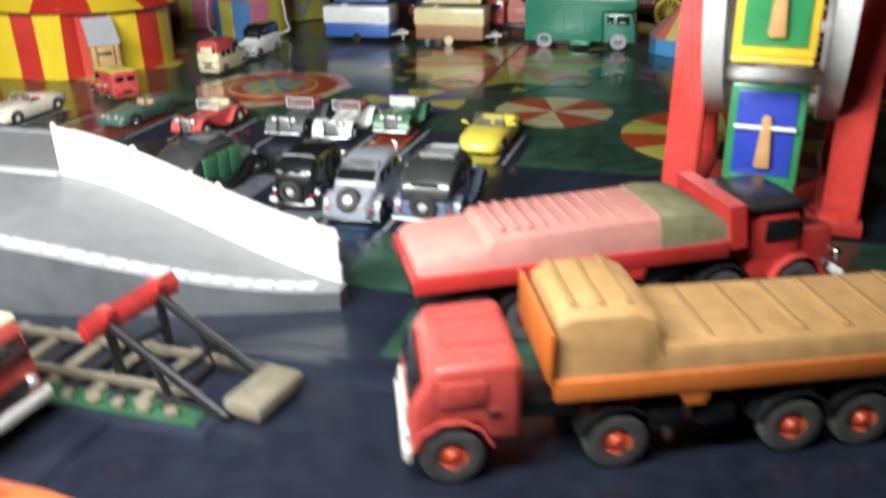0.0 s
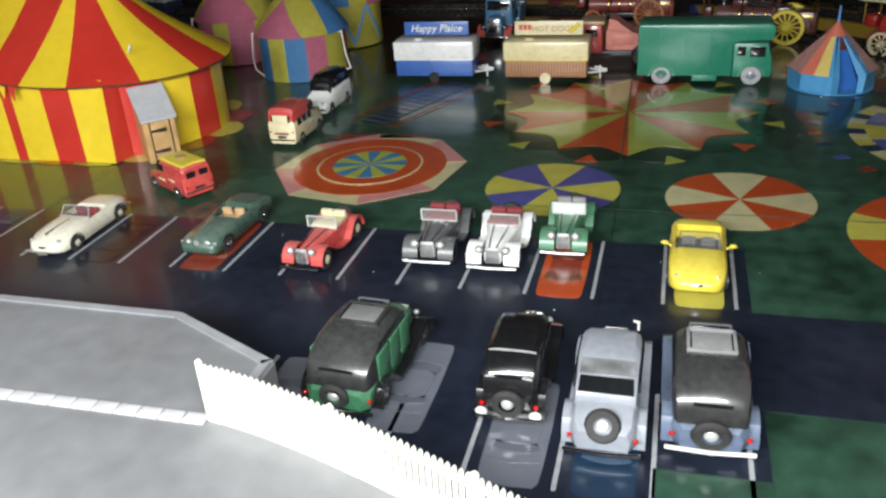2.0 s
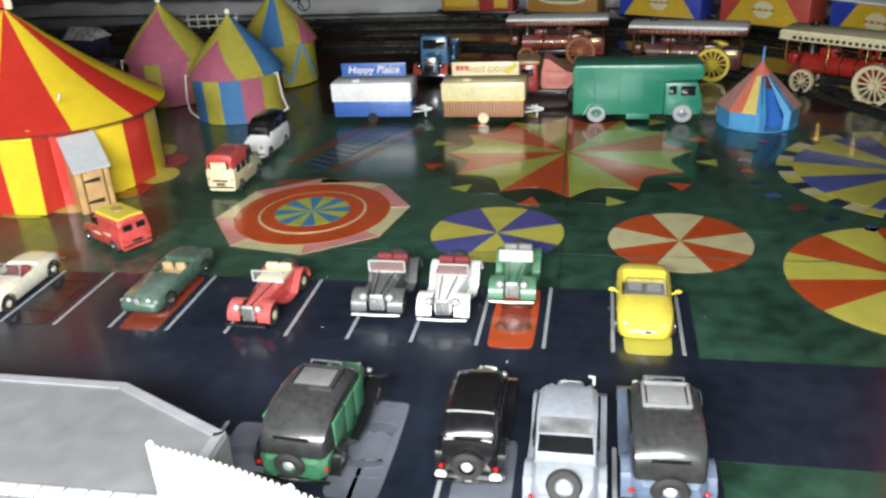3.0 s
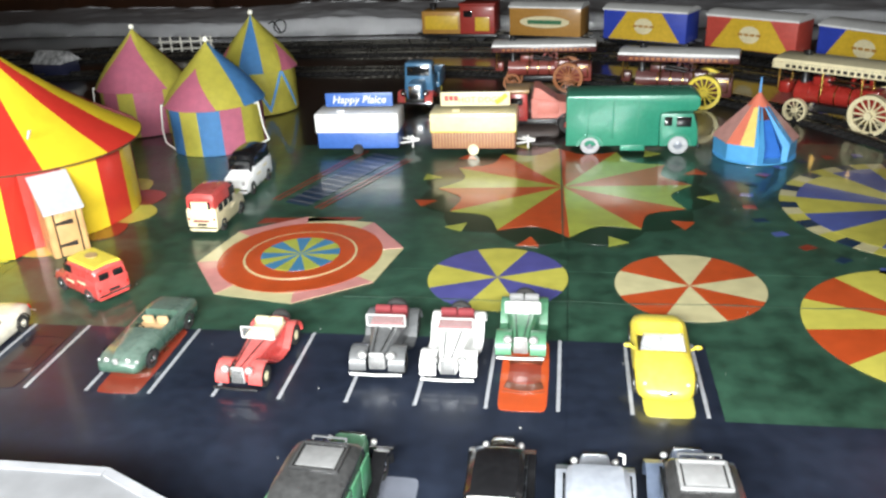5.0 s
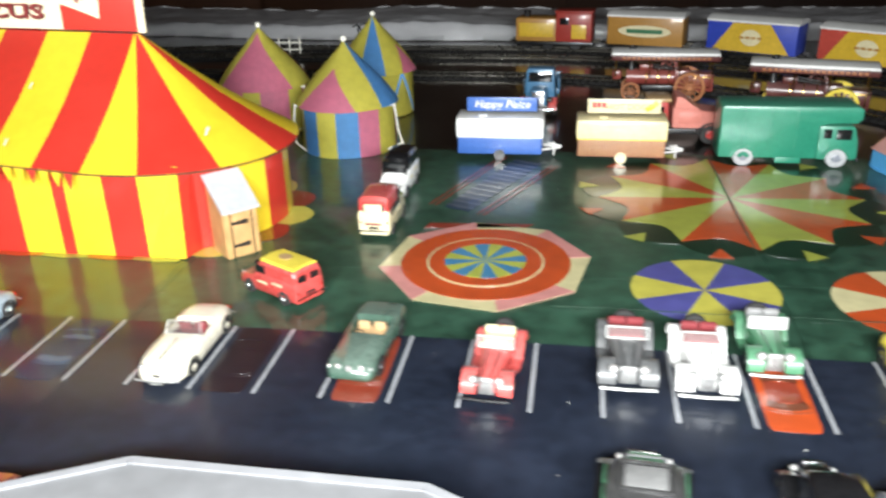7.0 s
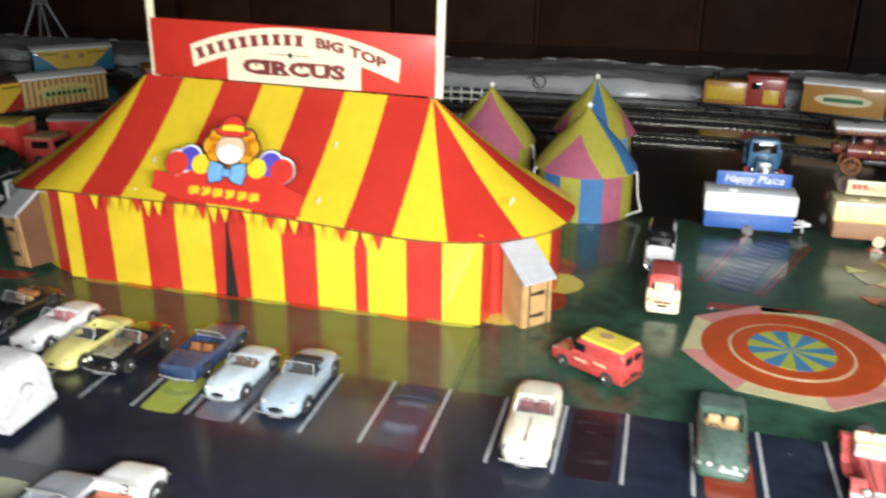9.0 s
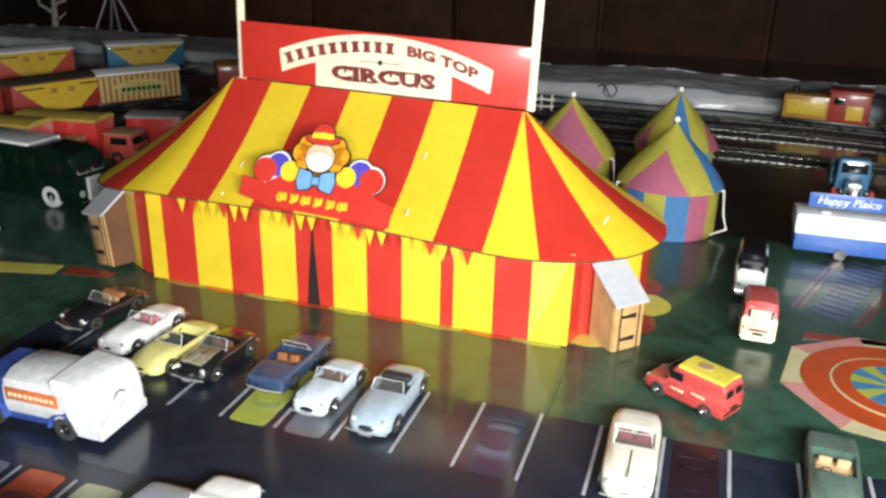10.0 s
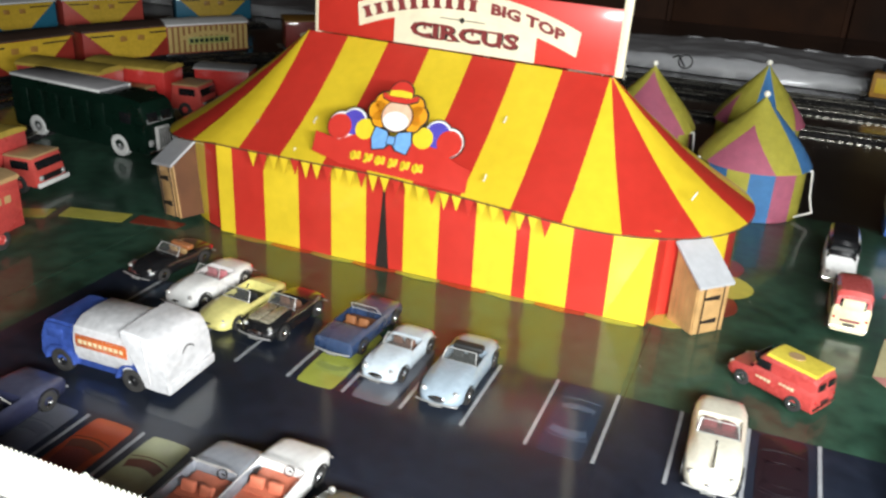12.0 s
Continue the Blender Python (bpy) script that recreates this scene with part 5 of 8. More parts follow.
        box(bm, (0, y0, z0 + 0.0026), (w * 2, 0.0003, 0.005))
        part("pane", bm, pane or hazy_pane, ws).visible_shadow = False
    if hood:
        bm = B()
        box(bm, (0, -0.09 * L, 0.0185), (bw * 2.3, L * 0.2, 0.0016), 0.0008)
        box(bm, (0, -0.2 * L, 0.0155), (bw * 2.3, L * 0.03, 0.006), 0.0008)
        part("hood", bm, hood, car, "raised cloth hood")
    bm = B()
    lathe(bm, [(0.002, -0.001), (0.0045, -0.0012), (0.0048, 0), (0.0045, 0.0012), (0.002, 0.001)], 16, Matrix.Translation((0, -0.425 * L, 0.009)) @ Matrix.Rotation(radians(90), 4, "X"))
    part("spare_wheel", bm, tyre, car)
    return car


def vintage_saloon(m, label, lower, cabin, wing, roof_panel=None, L=0.050, W=0.0225, H=0.0245, boot=False, luggage=False, bumper=chrome, flank=None, horn=False, trim=None, bands=False):
    """An upright 1930s saloon: tail with spare wheel, separate wings; boot: a sloped glazed back above a sloping tail."""
    car = thing("vintage_saloon", m, label, "car", "parked vintage saloons")
    bw = W * 0.41
    bm = B()
    secs = [(-0.49, 0.8, 0.0038, 0.0105), (-0.45, 0.97, 0.0034, 0.0125), (-0.34, 1.0, 0.0034, 0.0150), (-0.1, 1.0, 0.0034, 0.0150), (0.12, 0.95, 0.0034, 0.0146), (0.28, 0.66, 0.0036, 0.0138), (0.45, 0.5, 0.004, 0.0130), (0.465, 0.48, 0.0042, 0.0125)]
    rings = []
    for t, k, z0, z1 in secs:
        w = bw * k
        rings.append([Vector((x, t * L, z)) for x, z in ((w * 0.92, z0), (w, z0 + 0.002), (w, z1 - 0.0025), (w * 0.86, z1 - 0.0004), (0, z1), (-w * 0.86, z1 - 0.0004), (-w, z1 - 0.0025), (-w, z0 + 0.002), (-w * 0.92, z0))])
    loft(bm, rings)
    part("body", bm, lower, car)
    bm = B()
    rings = []
    prof = ((-0.335, 0.95, 0.0152), (-0.30, 0.96, 0.0185), (-0.16, 0.98, H - 0.0010), (-0.10, 1.0, H), (0.08, 0.99, H + 0.0003), (0.14, 0.94, H - 0.0006), (0.165, 0.9, H - 0.0028), (0.18, 0.88, 0.0146)) if boot else ((-0.475, 0.84, 0.0125), (-0.455, 0.92, 0.0168), (-0.42, 0.97, 0.0202), (-0.36, 1.0, 0.0226), (-0.25, 1.0, H - 0.0004), (-0.05, 1.0, H), (0.10, 0.97, H - 0.0004), (0.15, 0.93, H - 0.0020), (0.175, 0.88, 0.0146))
    for t, k, z1 in prof:
        w = bw * k
        z0 = min(0.0118, z1 - 0.0004)
        rings.append([Vector((x, t * L, z)) for x, z in ((w, z0), (w * 0.99, z0 + (z1 - z0) * 0.6), (w * 0.94, z1 - (z1 - z0) * 0.13), (w * 0.76, z1 - (z1 - z0) * 0.02), (0, z1), (-w * 0.76, z1 - (z1 - z0) * 0.02), (-w * 0.94, z1 - (z1 - z0) * 0.13), (-w * 0.99, z0 + (z1 - z0) * 0.6), (-w, z0))])
    loft(bm, rings)
    part("cabin", bm, cabin, car)
    if roof_panel:
        bm = B()
        box(bm, (0, -0.03 * L, H + 0.0001), (bw * 1.05, L * 0.17, 0.0009), 0.0003)
        part("sunroof", bm, roof_panel, car, "pale dusty sliding roof panel")
        bm = B()
        for q in (-1, 1):
            box(bm, (q * bw * 0.62, -0.03 * L, H + 0.0002), (0.0010, L * 0.22, 0.0014), 0.0003)
            box(bm, (0, -0.03 * L + q * L * 0.105, H + 0.0003), (bw * 1.24, 0.0010, 0.0014), 0.0003)
        part("roof_frame", bm, trim or cabin, car)
    if bands:
        for t, z in ((-0.31, H - 0.0012), (-0.45, 0.0180)):
            bm = B()
            tube(bm, [(-bw * 0.84, t * L, z - 0.0004), (-bw * 0.5, t * L, z), (bw * 0.5, t * L, z), (bw * 0.84, t * L, z - 0.0004)], 0.0003, 6)
            part("hood_band", bm, bright_frame, car, "thin bright band across the hood")
        for q in (-1, 1):
            bm = B()
            ball(bm, (q * W * 0.40, -0.50 * L, 0.0054), 0.0017, (1.2, 0.7, 1.0))
            part("rear_guard", bm, white_metal, car, "pale rear mudguard end")
    if luggage:
        bm = B()
        tube(bm, [(-0.0055, 0.12 * L, H - 0.0004), (-0.0055, 0.135 * L, H + 0.0004), (0.0055, 0.135 * L, H + 0.0004), (0.0055, 0.12 * L, H - 0.0004)], 0.0004)
        part("roof_rail", bm, EN["pewter"], car)
    if horn:
        bm = B()
        tube(bm, [(bw * 0.8, 0.16 * L, H - 0.001), (bw * 0.8, 0.18 * L, H + 0.0014), (bw * 0.62, 0.18 * L, H + 0.0018)], 0.00045)
        part("side_lamp", bm, bright_frame, car)
    if boot:
        for t0, t1, z0, z1, mm in ((-0.315, -0.245, 0.0172, 0.0205, dark_window), (-0.235, -0.165, 0.0210, 0.0238, EN_DUST)):
            bm = B()
            w = bw * 0.84
            prism(bm, [(-w, t0 * L, z0), (w, t0 * L, z0), (w * 0.96, t1 * L, z1), (-w * 0.96, t1 * L, z1)], (0, -0.0004, 0.0006))
            part("rear_window", bm, mm, car)
    else:
        bm = B()
        box(bm, (0, -0.448 * L, 0.0178), (bw * 1.0, 0.0006, 0.0026), 0.0002, Matrix.Rotation(radians(28), 4, "X"))
        part("rear_window", bm, dark_window, car)
    for q in (-1, 1):
        for y0, y1 in ((0.02, 0.13), (-0.12, 0.0), (-0.26, -0.14)):
            bm = B()
            box(bm, (q * bw * 0.985, (y0 + y1) / 2 * L, 0.0185), (0.0008, (y1 - y0) * L, 0.0046), 0.0003)
            part("side_window", bm, dark_window, car)
        if flank:
            for y0, y1 in ((0.0, 0.15), (-0.16, -0.01), (-0.34, -0.17)):
                bm = B()
                box(bm, (q * bw * 1.01, (y0 + y1) / 2 * L, 0.0150), (0.0008, (y1 - y0) * L * 0.94, 0.0128), 0.0004)
                part("door", bm, flank, car)
        bm = B()
        x = q * (W / 2 - 0.0022)
        yf, yr, rr = 0.33 * L, -0.31 * L, 0.0048
        path = [(yf + 0.0062 * math.cos(a), rr + 0.0062 * math.sin(a)) for a in (radians(d) for d in (-20, 10, 45, 85, 120, 145))] + [(0.14 * L, 0.005), (0.05 * L, 0.0032), (-0.13 * L, 0.0032)] + [(yr + 0.0062 * math.cos(a), rr + 0.0062 * math.sin(a)) for a in (radians(d) for d in (35, 60, 95, 130, 165, 200))]
        fender(bm, x, 0.0050, path, 0.0008)
        part("wing", bm, wing, car)
        for y in (yf, yr):
            wheel(car, (x, y, rr), rr, 0.0028, chrome, 0.6)
        bm = B()
        ball(bm, (q * bw * 0.66, 0.455 * L, 0.0100), 0.0012, (1, 0.9, 1))
        part("headlight", bm, plating, car)
        bm = B()
        ball(bm, (q * W * 0.4, -0.475 * L, 0.0078), 0.0008, n=8)
        part("tail_light", bm, tail_red, car)
    tilt = radians(62) if boot else radians(96)
    c = (0, -0.462 * L, 0.0118) if boot else (0, -0.51 * L, 0.0098)
    bm = B()
    lathe(bm, [(0.0026, -0.0011), (0.0046, -0.0013), (0.0053, 0), (0.0046, 0.0013), (0.0026, 0.0011)], 20, Matrix.Translation(c) @ Matrix.Rotation(tilt, 4, "X"))
    sp = part("spare_wheel", bm, tyre, car)
    bm = B()
    lathe(bm, [(0.0020, 0.0004), (0.0015, 0.0010), (0.00001, 0.0012)], 16, Matrix.Translation(c) @ Matrix.Rotation(tilt, 4, "X"))
    part("hub", bm, bright_frame, sp)
    for y in (-0.535, 0.5):
        bm = B()
        tube(bm, [(-W * 0.47, y * L + 0.0008, 0.0046), (0, y * L, 0.0046), (W * 0.47, y * L + 0.0008, 0.0046)], 0.0007)
        part("bumper", bm, bumper, car)
    bm = B()
    box(bm, (0, 0.467 * L, 0.009), (bw * 0.8, 0.0012, 0.008), 0.0004)
    part("grille", bm, chrome, car)
    return car


EN_DUST = mat("dusty_glass", (0.16, 0.16, 0.165), 0.35, 0, 0.4, 220, 0.5)


def at(x, y, yaw, z=None):
    return pose(x, y, G0 if z is None else z, 0, 0, yaw)


def size(w, l, h):
    return Matrix.Diagonal((w, l, h, 1))


enamel = {k: paint(k, c) for k, c in {
    "ivory": (0.72, 0.68, 0.55), "racing_green": (0.014, 0.07, 0.04), "toy_red": (0.53, 0.045, 0.038), "gloss_black": (0.012, 0.012, 0.013), "pure_white": (0.8, 0.8, 0.78),
    "mid_green": (0.03, 0.16, 0.07), "bright_yellow": (0.75, 0.6, 0.04), "silver_blue": (0.30, 0.38, 0.45), "pale_blue": (0.52, 0.60, 0.66), "royal_blue": (0.014, 0.045, 0.14),
    "primrose": (0.68, 0.62, 0.2), "dove_grey": (0.25, 0.27, 0.31), "slate_blue": (0.09, 0.125, 0.2), "signal_orange": (0.6, 0.12, 0.01), "bus_green": (0.004, 0.016, 0.009),
    "van_green": (0.008, 0.21, 0.125), "maroon": (0.085, 0.012, 0.01), "fire_red": (0.52, 0.02, 0.015), "sky": (0.04, 0.15, 0.28), "cream": (0.72, 0.64, 0.4), "navy": (0.012, 0.016, 0.06), "lime": (0.4, 0.42, 0.12), "tan": (0.45, 0.28, 0.12), "mid_grey": (0.25, 0.25, 0.25), "pewter": (0.06, 0.063, 0.067), "brick_red": (0.21, 0.03, 0.02), "bronze": (0.36, 0.12, 0.03), "butter": (0.78, 0.68, 0.38), "dark_grey": (0.15, 0.15, 0.15), "fish_blue": (0.035, 0.12, 0.42)}.items()}
enamel["gloss_black"] = mat("black_enamel", (0.01, 0.01, 0.011), 0.22, 0, 0.8, 420, 0.2, 0.05, 0.07)
enamel["bus_green"] = mat("coach_green", (0.003, 0.013, 0.008), 0.3, 0, 0.6, 420, 0.2, 0.1, 0.12)
# green and red: part of this dust paints in the torch's glare
enamel["racing_green"] = mat("dusty_hazed_racing_green", (0.016, 0.065, 0.04), 0.3, 0, 0.6, 420, 0.25, 0.12, 0.14, dust=0.16)
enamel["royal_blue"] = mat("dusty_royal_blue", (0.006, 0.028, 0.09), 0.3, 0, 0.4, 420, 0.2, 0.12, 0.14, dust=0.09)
enamel["toy_red"] = mat("dusty_hazed_toy_red", (0.53, 0.045, 0.038), 0.3, 0, 0.6, 420, 0.15, 0.12, 0.14, dust=0.13)
leather_red = mat("seat_red", (0.22, 0.04, 0.045), 0.6)
hood_cloth = mat("dusty_hazed_black_hood", (0.016, 0.016, 0.017), 0.3, 0, 0.6, 500, 0.3, 0.08, 0.1, dust=0.05)
leather_tan = mat("seat_tan", (0.5, 0.34, 0.18), 0.6)
leather_brown = mat("seat_brown", (0.16, 0.07, 0.04), 0.6)
leather_rust = mat("seat_rust", (0.26, 0.10, 0.035), 0.6)
leather_orange = mat("seat_orange", (0.72, 0.21, 0.12), 0.55)
leather_black = mat("seat_black", (0.02, 0.02, 0.02), 0.6)
EN = enamel

sports_car(at(-0.3662, 0.4085, 181) @ size(0.97, 0.94, 0.86), "ivory open sports car with a red cockpit, parked in a bay", EN["ivory"], leather_red, 0.0605, 0.0215, 0.0130, stripe=chrome, hub=EN["ivory"])
sports_car(at(-0.2918, 0.4170, 177) @ size(0.97, 0.92, 0.86), "dark green open sports car with tan seats, parked in a bay", EN["racing_green"], leather_tan, 0.058, 0.0208, 0.0130, rows=RAKED, screen=False, seats=leather_tan, lamps=False, upright_grille=True, plate=False)
vintage_roadster(at(-0.2388, 0.4067, 176) @ size(0.89, 0.93, 0.92), "red open roadster with cream hood folded, parked in a bay", EN["toy_red"], EN["cream"], 0.056, 0.0212, hub=EN["cream"], bumper=black_plastic)
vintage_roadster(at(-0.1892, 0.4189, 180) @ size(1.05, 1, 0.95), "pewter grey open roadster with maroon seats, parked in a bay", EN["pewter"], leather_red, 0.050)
vintage_roadster(at(-0.1614, 0.4176, 180) @ size(1, 1, 0.95), "white open roadster with maroon seats, parked in a bay", EN["pure_white"], leather_red, 0.051, 0.0215, hub=EN["pure_white"])
vintage_roadster(at(-0.1350, 0.4327, 180) @ size(1, 0.98, 0.95), "green open roadster with pale seats, standing on the grass edge", EN["mid_green"], EN["mid_grey"], 0.048, 0.0195, pane=milky_pane)
sports_car(at(-0.0815, 0.4137, 179) @ size(0.98, 1, 0.9), "bright yellow modern roadster with black seats", EN["bright_yellow"], leather_black, 0.0545, 0.0228, 0.0135, rows=OPEN, screen_at=0.105, mirrors=True, plate=False, seats=EN["dark_grey"], lamps=False, tall=0.0062, frame_mat=black_plastic)
sports_car(at(-0.4715, 0.4130, 180) @ size(1, 0.95, 0.84), "silver blue open sports car with dark folded hood in a bay", EN["silver_blue"], leather_black, 0.055, 0.0205, 0.013, hood=leather_black, big_grille=True)
sports_car(at(-0.5005, 0.4136, 178) @ size(1, 0.92, 0.8), "pale blue small open sports car, parked in a bay", EN["pale_blue"], leather_brown, 0.047, 0.0185, 0.0125, big_grille=True)
sports_car(at(-0.5265, 0.4273, -2) @ size(0.95, 0.88, 0.86), "blue open touring car with brown seats, parked tail out", EN["royal_blue"], leather_rust, 0.057, 0.0212, 0.0125, rows=SQUARE, screen_at=0.115)
sports_car(at(-0.5632, 0.4208, 176) @ size(0.95, 0.86, 0.86), "black open sports car with bright grille, parked in a bay", EN["gloss_black"], leather_brown, 0.052, 0.0212, 0.0128, big_grille=True, bands=mat("tarnished_metal", (0.34, 0.31, 0.22), 0.35, 0.3, 0.3, 900, 0.9, 0.5), hub=chrome)
sports_car(at(-0.5865, 0.4210, 176) @ size(0.97, 0.86, 0.8), "primrose yellow long-nosed open sports car, parked in a bay", EN["primrose"], leather_black, 0.058, 0.021, 0.0125, rows=OPEN, screen_at=0.095, tall=0.0054, plate=False, lamps=False)
sports_car(at(-0.6130, 0.4315, 176) @ size(0.97, 0.9, 0.84), "white open sports car with pink seats, parked in a bay", EN["pure_white"], mat("seat_pink", (0.55, 0.2, 0.22), 0.6), 0.055, 0.0208, 0.0125)
sports_car(at(-0.6480, 0.4450, 172) @ size(1.02, 0.92, 0.8), "black and bronze old sports car standing on the grass edge", EN["gloss_black"], leather_brown, 0.05, 0.0205, 0.0125, seats=EN["tan"], hood=EN["bronze"])
sports_car(at(-0.5200, 0.2995, 0) @ size(1.02, 1, 0.84), "grey convertible with orange interior, parked nose in", EN["dove_grey"], leather_orange, 0.058, 0.0215, 0.0125, rows=CONVERT, screen_at=0.205)
sports_car(at(-0.5010, 0.3105, 0) @ size(1.02, 1, 0.84), "white convertible with orange interior, parked nose in", EN["pure_white"], leather_orange, 0.058, 0.0215, 0.0125, rows=CONVERT, screen_at=0.205)
sports_car(at(-0.6150, 0.3040, 0), "dark navy open car, parked nose in beside the lorry", EN["navy"], leather_black, 0.055, 0.0215, 0.0125, rows=SQUARE)
sports_car(at(-0.4740, 0.2970, 0) @ size(1, 0.95, 0.86), "dark green closed sports car, parked nose in", EN["racing_green"], leather_black, 0.056, 0.0205, 0.013)
sports_car(at(-0.4455, 0.2895, 0), "white open car, parked behind the platform", EN["pure_white"], leather_red, 0.055, 0.021, 0.0125)
sports_car(at(-0.4185, 0.297, 0), "white and red open car, parked behind the platform", EN["pure_white"], leather_red, 0.055, 0.021, 0.0125, rows=SQUARE)
sports_car(at(-0.388, 0.2905, 0), "red open car, parked behind the platform", EN["toy_red"], leather_black, 0.055, 0.021, 0.0125, rows=SQUARE)
vintage_saloon(at(-0.1885, 0.3240, -4) @ size(0.96, 0.95, 0.86), "large black and green vintage saloon with a sliding roof", EN["mid_green"], hood_cloth, EN["gloss_black"], EN["dark_grey"], 0.058, 0.0290, 0.0262, luggage=True, flank=EN["mid_green"])
vintage_saloon(at(-0.1368, 0.3265, 0) @ size(0.96, 1, 0.92), "glossy black vintage saloon with a spare wheel on its tail", EN["gloss_black"], EN["gloss_black"], EN["gloss_black"], None, 0.0505, 0.0215, 0.0245, bands=True)
vintage_saloon(at(-0.1082, 0.3185, 0) @ size(0.98, 1, 0.93), "dove grey vintage saloon with a spare wheel on its tail", EN["dove_grey"], EN["dove_grey"], EN["dove_grey"], None, 0.055, 0.0235, 0.0245, boot=True, horn=True)
vintage_saloon(at(-0.0795, 0.3240, 1) @ size(1.06, 1, 0.93), "slate blue vintage saloon with black hood and grey sunroof", EN["slate_blue"], hood_cloth, EN["slate_blue"], EN["mid_grey"], 0.054, 0.0245, 0.0250, luggage=True, bumper=white_metal, trim=EN["mid_grey"])


def slab_part(name, parent, c, s, material, bevel=0.0006, turn=None, label="", top=(1, 1)):
    bm = B()
    box(bm, c, s, bevel, turn, 0, 2, top)
    return part(name, bm, material, parent, label)


def small_van(m, label, low, roof, L=0.046, W=0.0205, H=0.0215, name="delivery_van", cap=None, group=""):
    """A rounded small van, nose to +y."""
    v = thing(name, m, label, "van", group)
    bm = B()
    rings = []
    for t, k, z1 in ((-0.5, 0.86, 0.72), (-0.485, 0.95, 0.8), (-0.3, 1, 0.82), (0.16, 1, 0.8), (0.24, 0.98, 0.62), (0.42, 0.94, 0.56), (0.485, 0.86, 0.48), (0.5, 0.78, 0.38)):
        w, z = W / 2 * k, z1 * H * 0.82
        rings.append([Vector((x, t * L, q)) for x, q in ((w * 0.9, 0.0028), (w, 0.005), (w, z - 0.002), (w * 0.9, z), (0, z + 0.0004), (-w * 0.9, z), (-w, z - 0.002), (-w, 0.005), (-w * 0.9, 0.0028))])
    loft(bm, rings)
    part("body", bm, low, v)
    bm = B()
    rings = []
    for t, k, z1 in ((-0.485, 0.86, 0.9), (-0.45, 0.92, 0.985), (-0.1, 0.94, 1.0), (0.08, 0.92, 0.98), (0.15, 0.86, 0.93), (0.24, 0.84, 0.62)):
        w = W / 2 * k
        z0, z = H * 0.6, z1 * H
        rings.append([Vector((x, t * L, q)) for x, q in ((w, z0), (w * 0.97, z - 0.0025), (w * 0.8, z - 0.0006), (0, z), (-w * 0.8, z - 0.0006), (-w * 0.97, z - 0.0025), (-w, z0))])
    loft(bm, rings)
    part("roof", bm, roof, v)
    if cap:
        bm = B()
        loft(bm, [[Vector((x, t * L, q)) for x, q in ((W * 0.40, H * 0.945), (W * 0.36, H * 1.0), (0, H * 1.03), (-W * 0.36, H * 1.0), (-W * 0.40, H * 0.945))] for t in (-0.455, 0.10)])
        part("roof_cap", bm, cap, v)
    for s in (-1, 1):
        slab_part("side_window", v, (s * W * 0.462, 0.09 * L, H * 0.74), (0.0008, L * 0.16, H * 0.2), dark_window, 0.0003)
        slab_part("rear_window", v, (s * W * 0.2, -0.489 * L, H * 0.72), (W * 0.27, 0.0012, H * 0.17), dark_window, 0.0004)
        for y in (-0.3, 0.3):
            wheel(v, (s * (W / 2 - 0.001), y * L, 0.0041), 0.0041, 0.0028)
        bm = B()
        ball(bm, (s * W * 0.33, 0.478 * L, H * 0.36), 0.0016, (1, 0.7, 1))
        part("headlight", bm, lamp_glass, v)
        bm = B()
        ball(bm, (s * W * 0.4, -0.492 * L, H * 0.4), 0.0009, n=8)
        part("tail_light", bm, tail_red, v)
        for y, z in ((0.06, 0.42), (-0.2, 0.5)):
            for i in range(4):
                slab_part("letter_bar", v, (s * W * 0.503, y * L - 0.003 + 0.002 * i, H * z), (0.0003, 0.0014, 0.0016 - 0.0002 * i), EN["cream"], 0)
    slab_part("windscreen", v, (0, 0.212 * L, H * 0.76), (W * 0.74, 0.0012, H * 0.2), dark_window, 0.0003, Matrix.Rotation(radians(-24), 4, "X"))
    for y in (-0.505, 0.505):
        bm = B()
        tube(bm, [(-W * 0.45, y * L, 0.0052), (W * 0.45, y * L, 0.0052)], 0.0006)
        part("bumper", bm, chrome, v)
    slab_part("number_plate", v, (0, -0.508 * L, 0.0072), (0.006, 0.0005, 0.0014), number_plate, 0)
    return v


rv = small_van(at(-0.3460, 0.4660, 60) @ Matrix.Scale(0.88, 4), "red and yellow circus van with small signs", EN["toy_red"], EN["toy_red"], cap=EN["bright_yellow"])
bm = B()
prism(bm, [(0.0032 * math.cos(i * math.pi / 8), -0.006 + 0.004 * math.sin(i * math.pi / 8), 0.0221) for i in range(16)], (0, 0, 0.0004))
part("roof_emblem", bm, EN["tan"], rv)
iv = small_van(at(-0.3165, 0.5535, -1) @ size(0.88, 0.86, 0.93), "red and cream ice cream van on the grass", EN["cream"], EN["toy_red"], 0.049, 0.0205, 0.0262, "ice_cream_van")
slab_part("serving_sign", iv, (0, -0.0246, 0.0185), (0.011, 0.0008, 0.006), EN["cream"], 0.0003)
slab_part("bonnet_top", iv, (0, 0.0170, 0.0136), (0.0165, 0.0105, 0.0016), EN["lime"], 0.0005)
for q in (-1, 1):
    for y in (-0.0165, -0.0085, -0.0005):
        slab_part("side_hatch", iv, (q * 0.0103, y, 0.0158), (0.0006, 0.0062, 0.0046), dark_window, 0.0003)
slab_part("tail_bars", iv, (0, -0.0251, 0.0095), (0.010, 0.0004, 0.0012), leather_red, 0)
small_van(at(-0.3195, 0.6110, 178) @ size(0.86, 0.84, 1.02), "white estate car with a black roof on the grass", EN["pure_white"], EN["gloss_black"], 0.05, 0.0205, 0.0242, "estate_car")

# ---- catering trailers ----


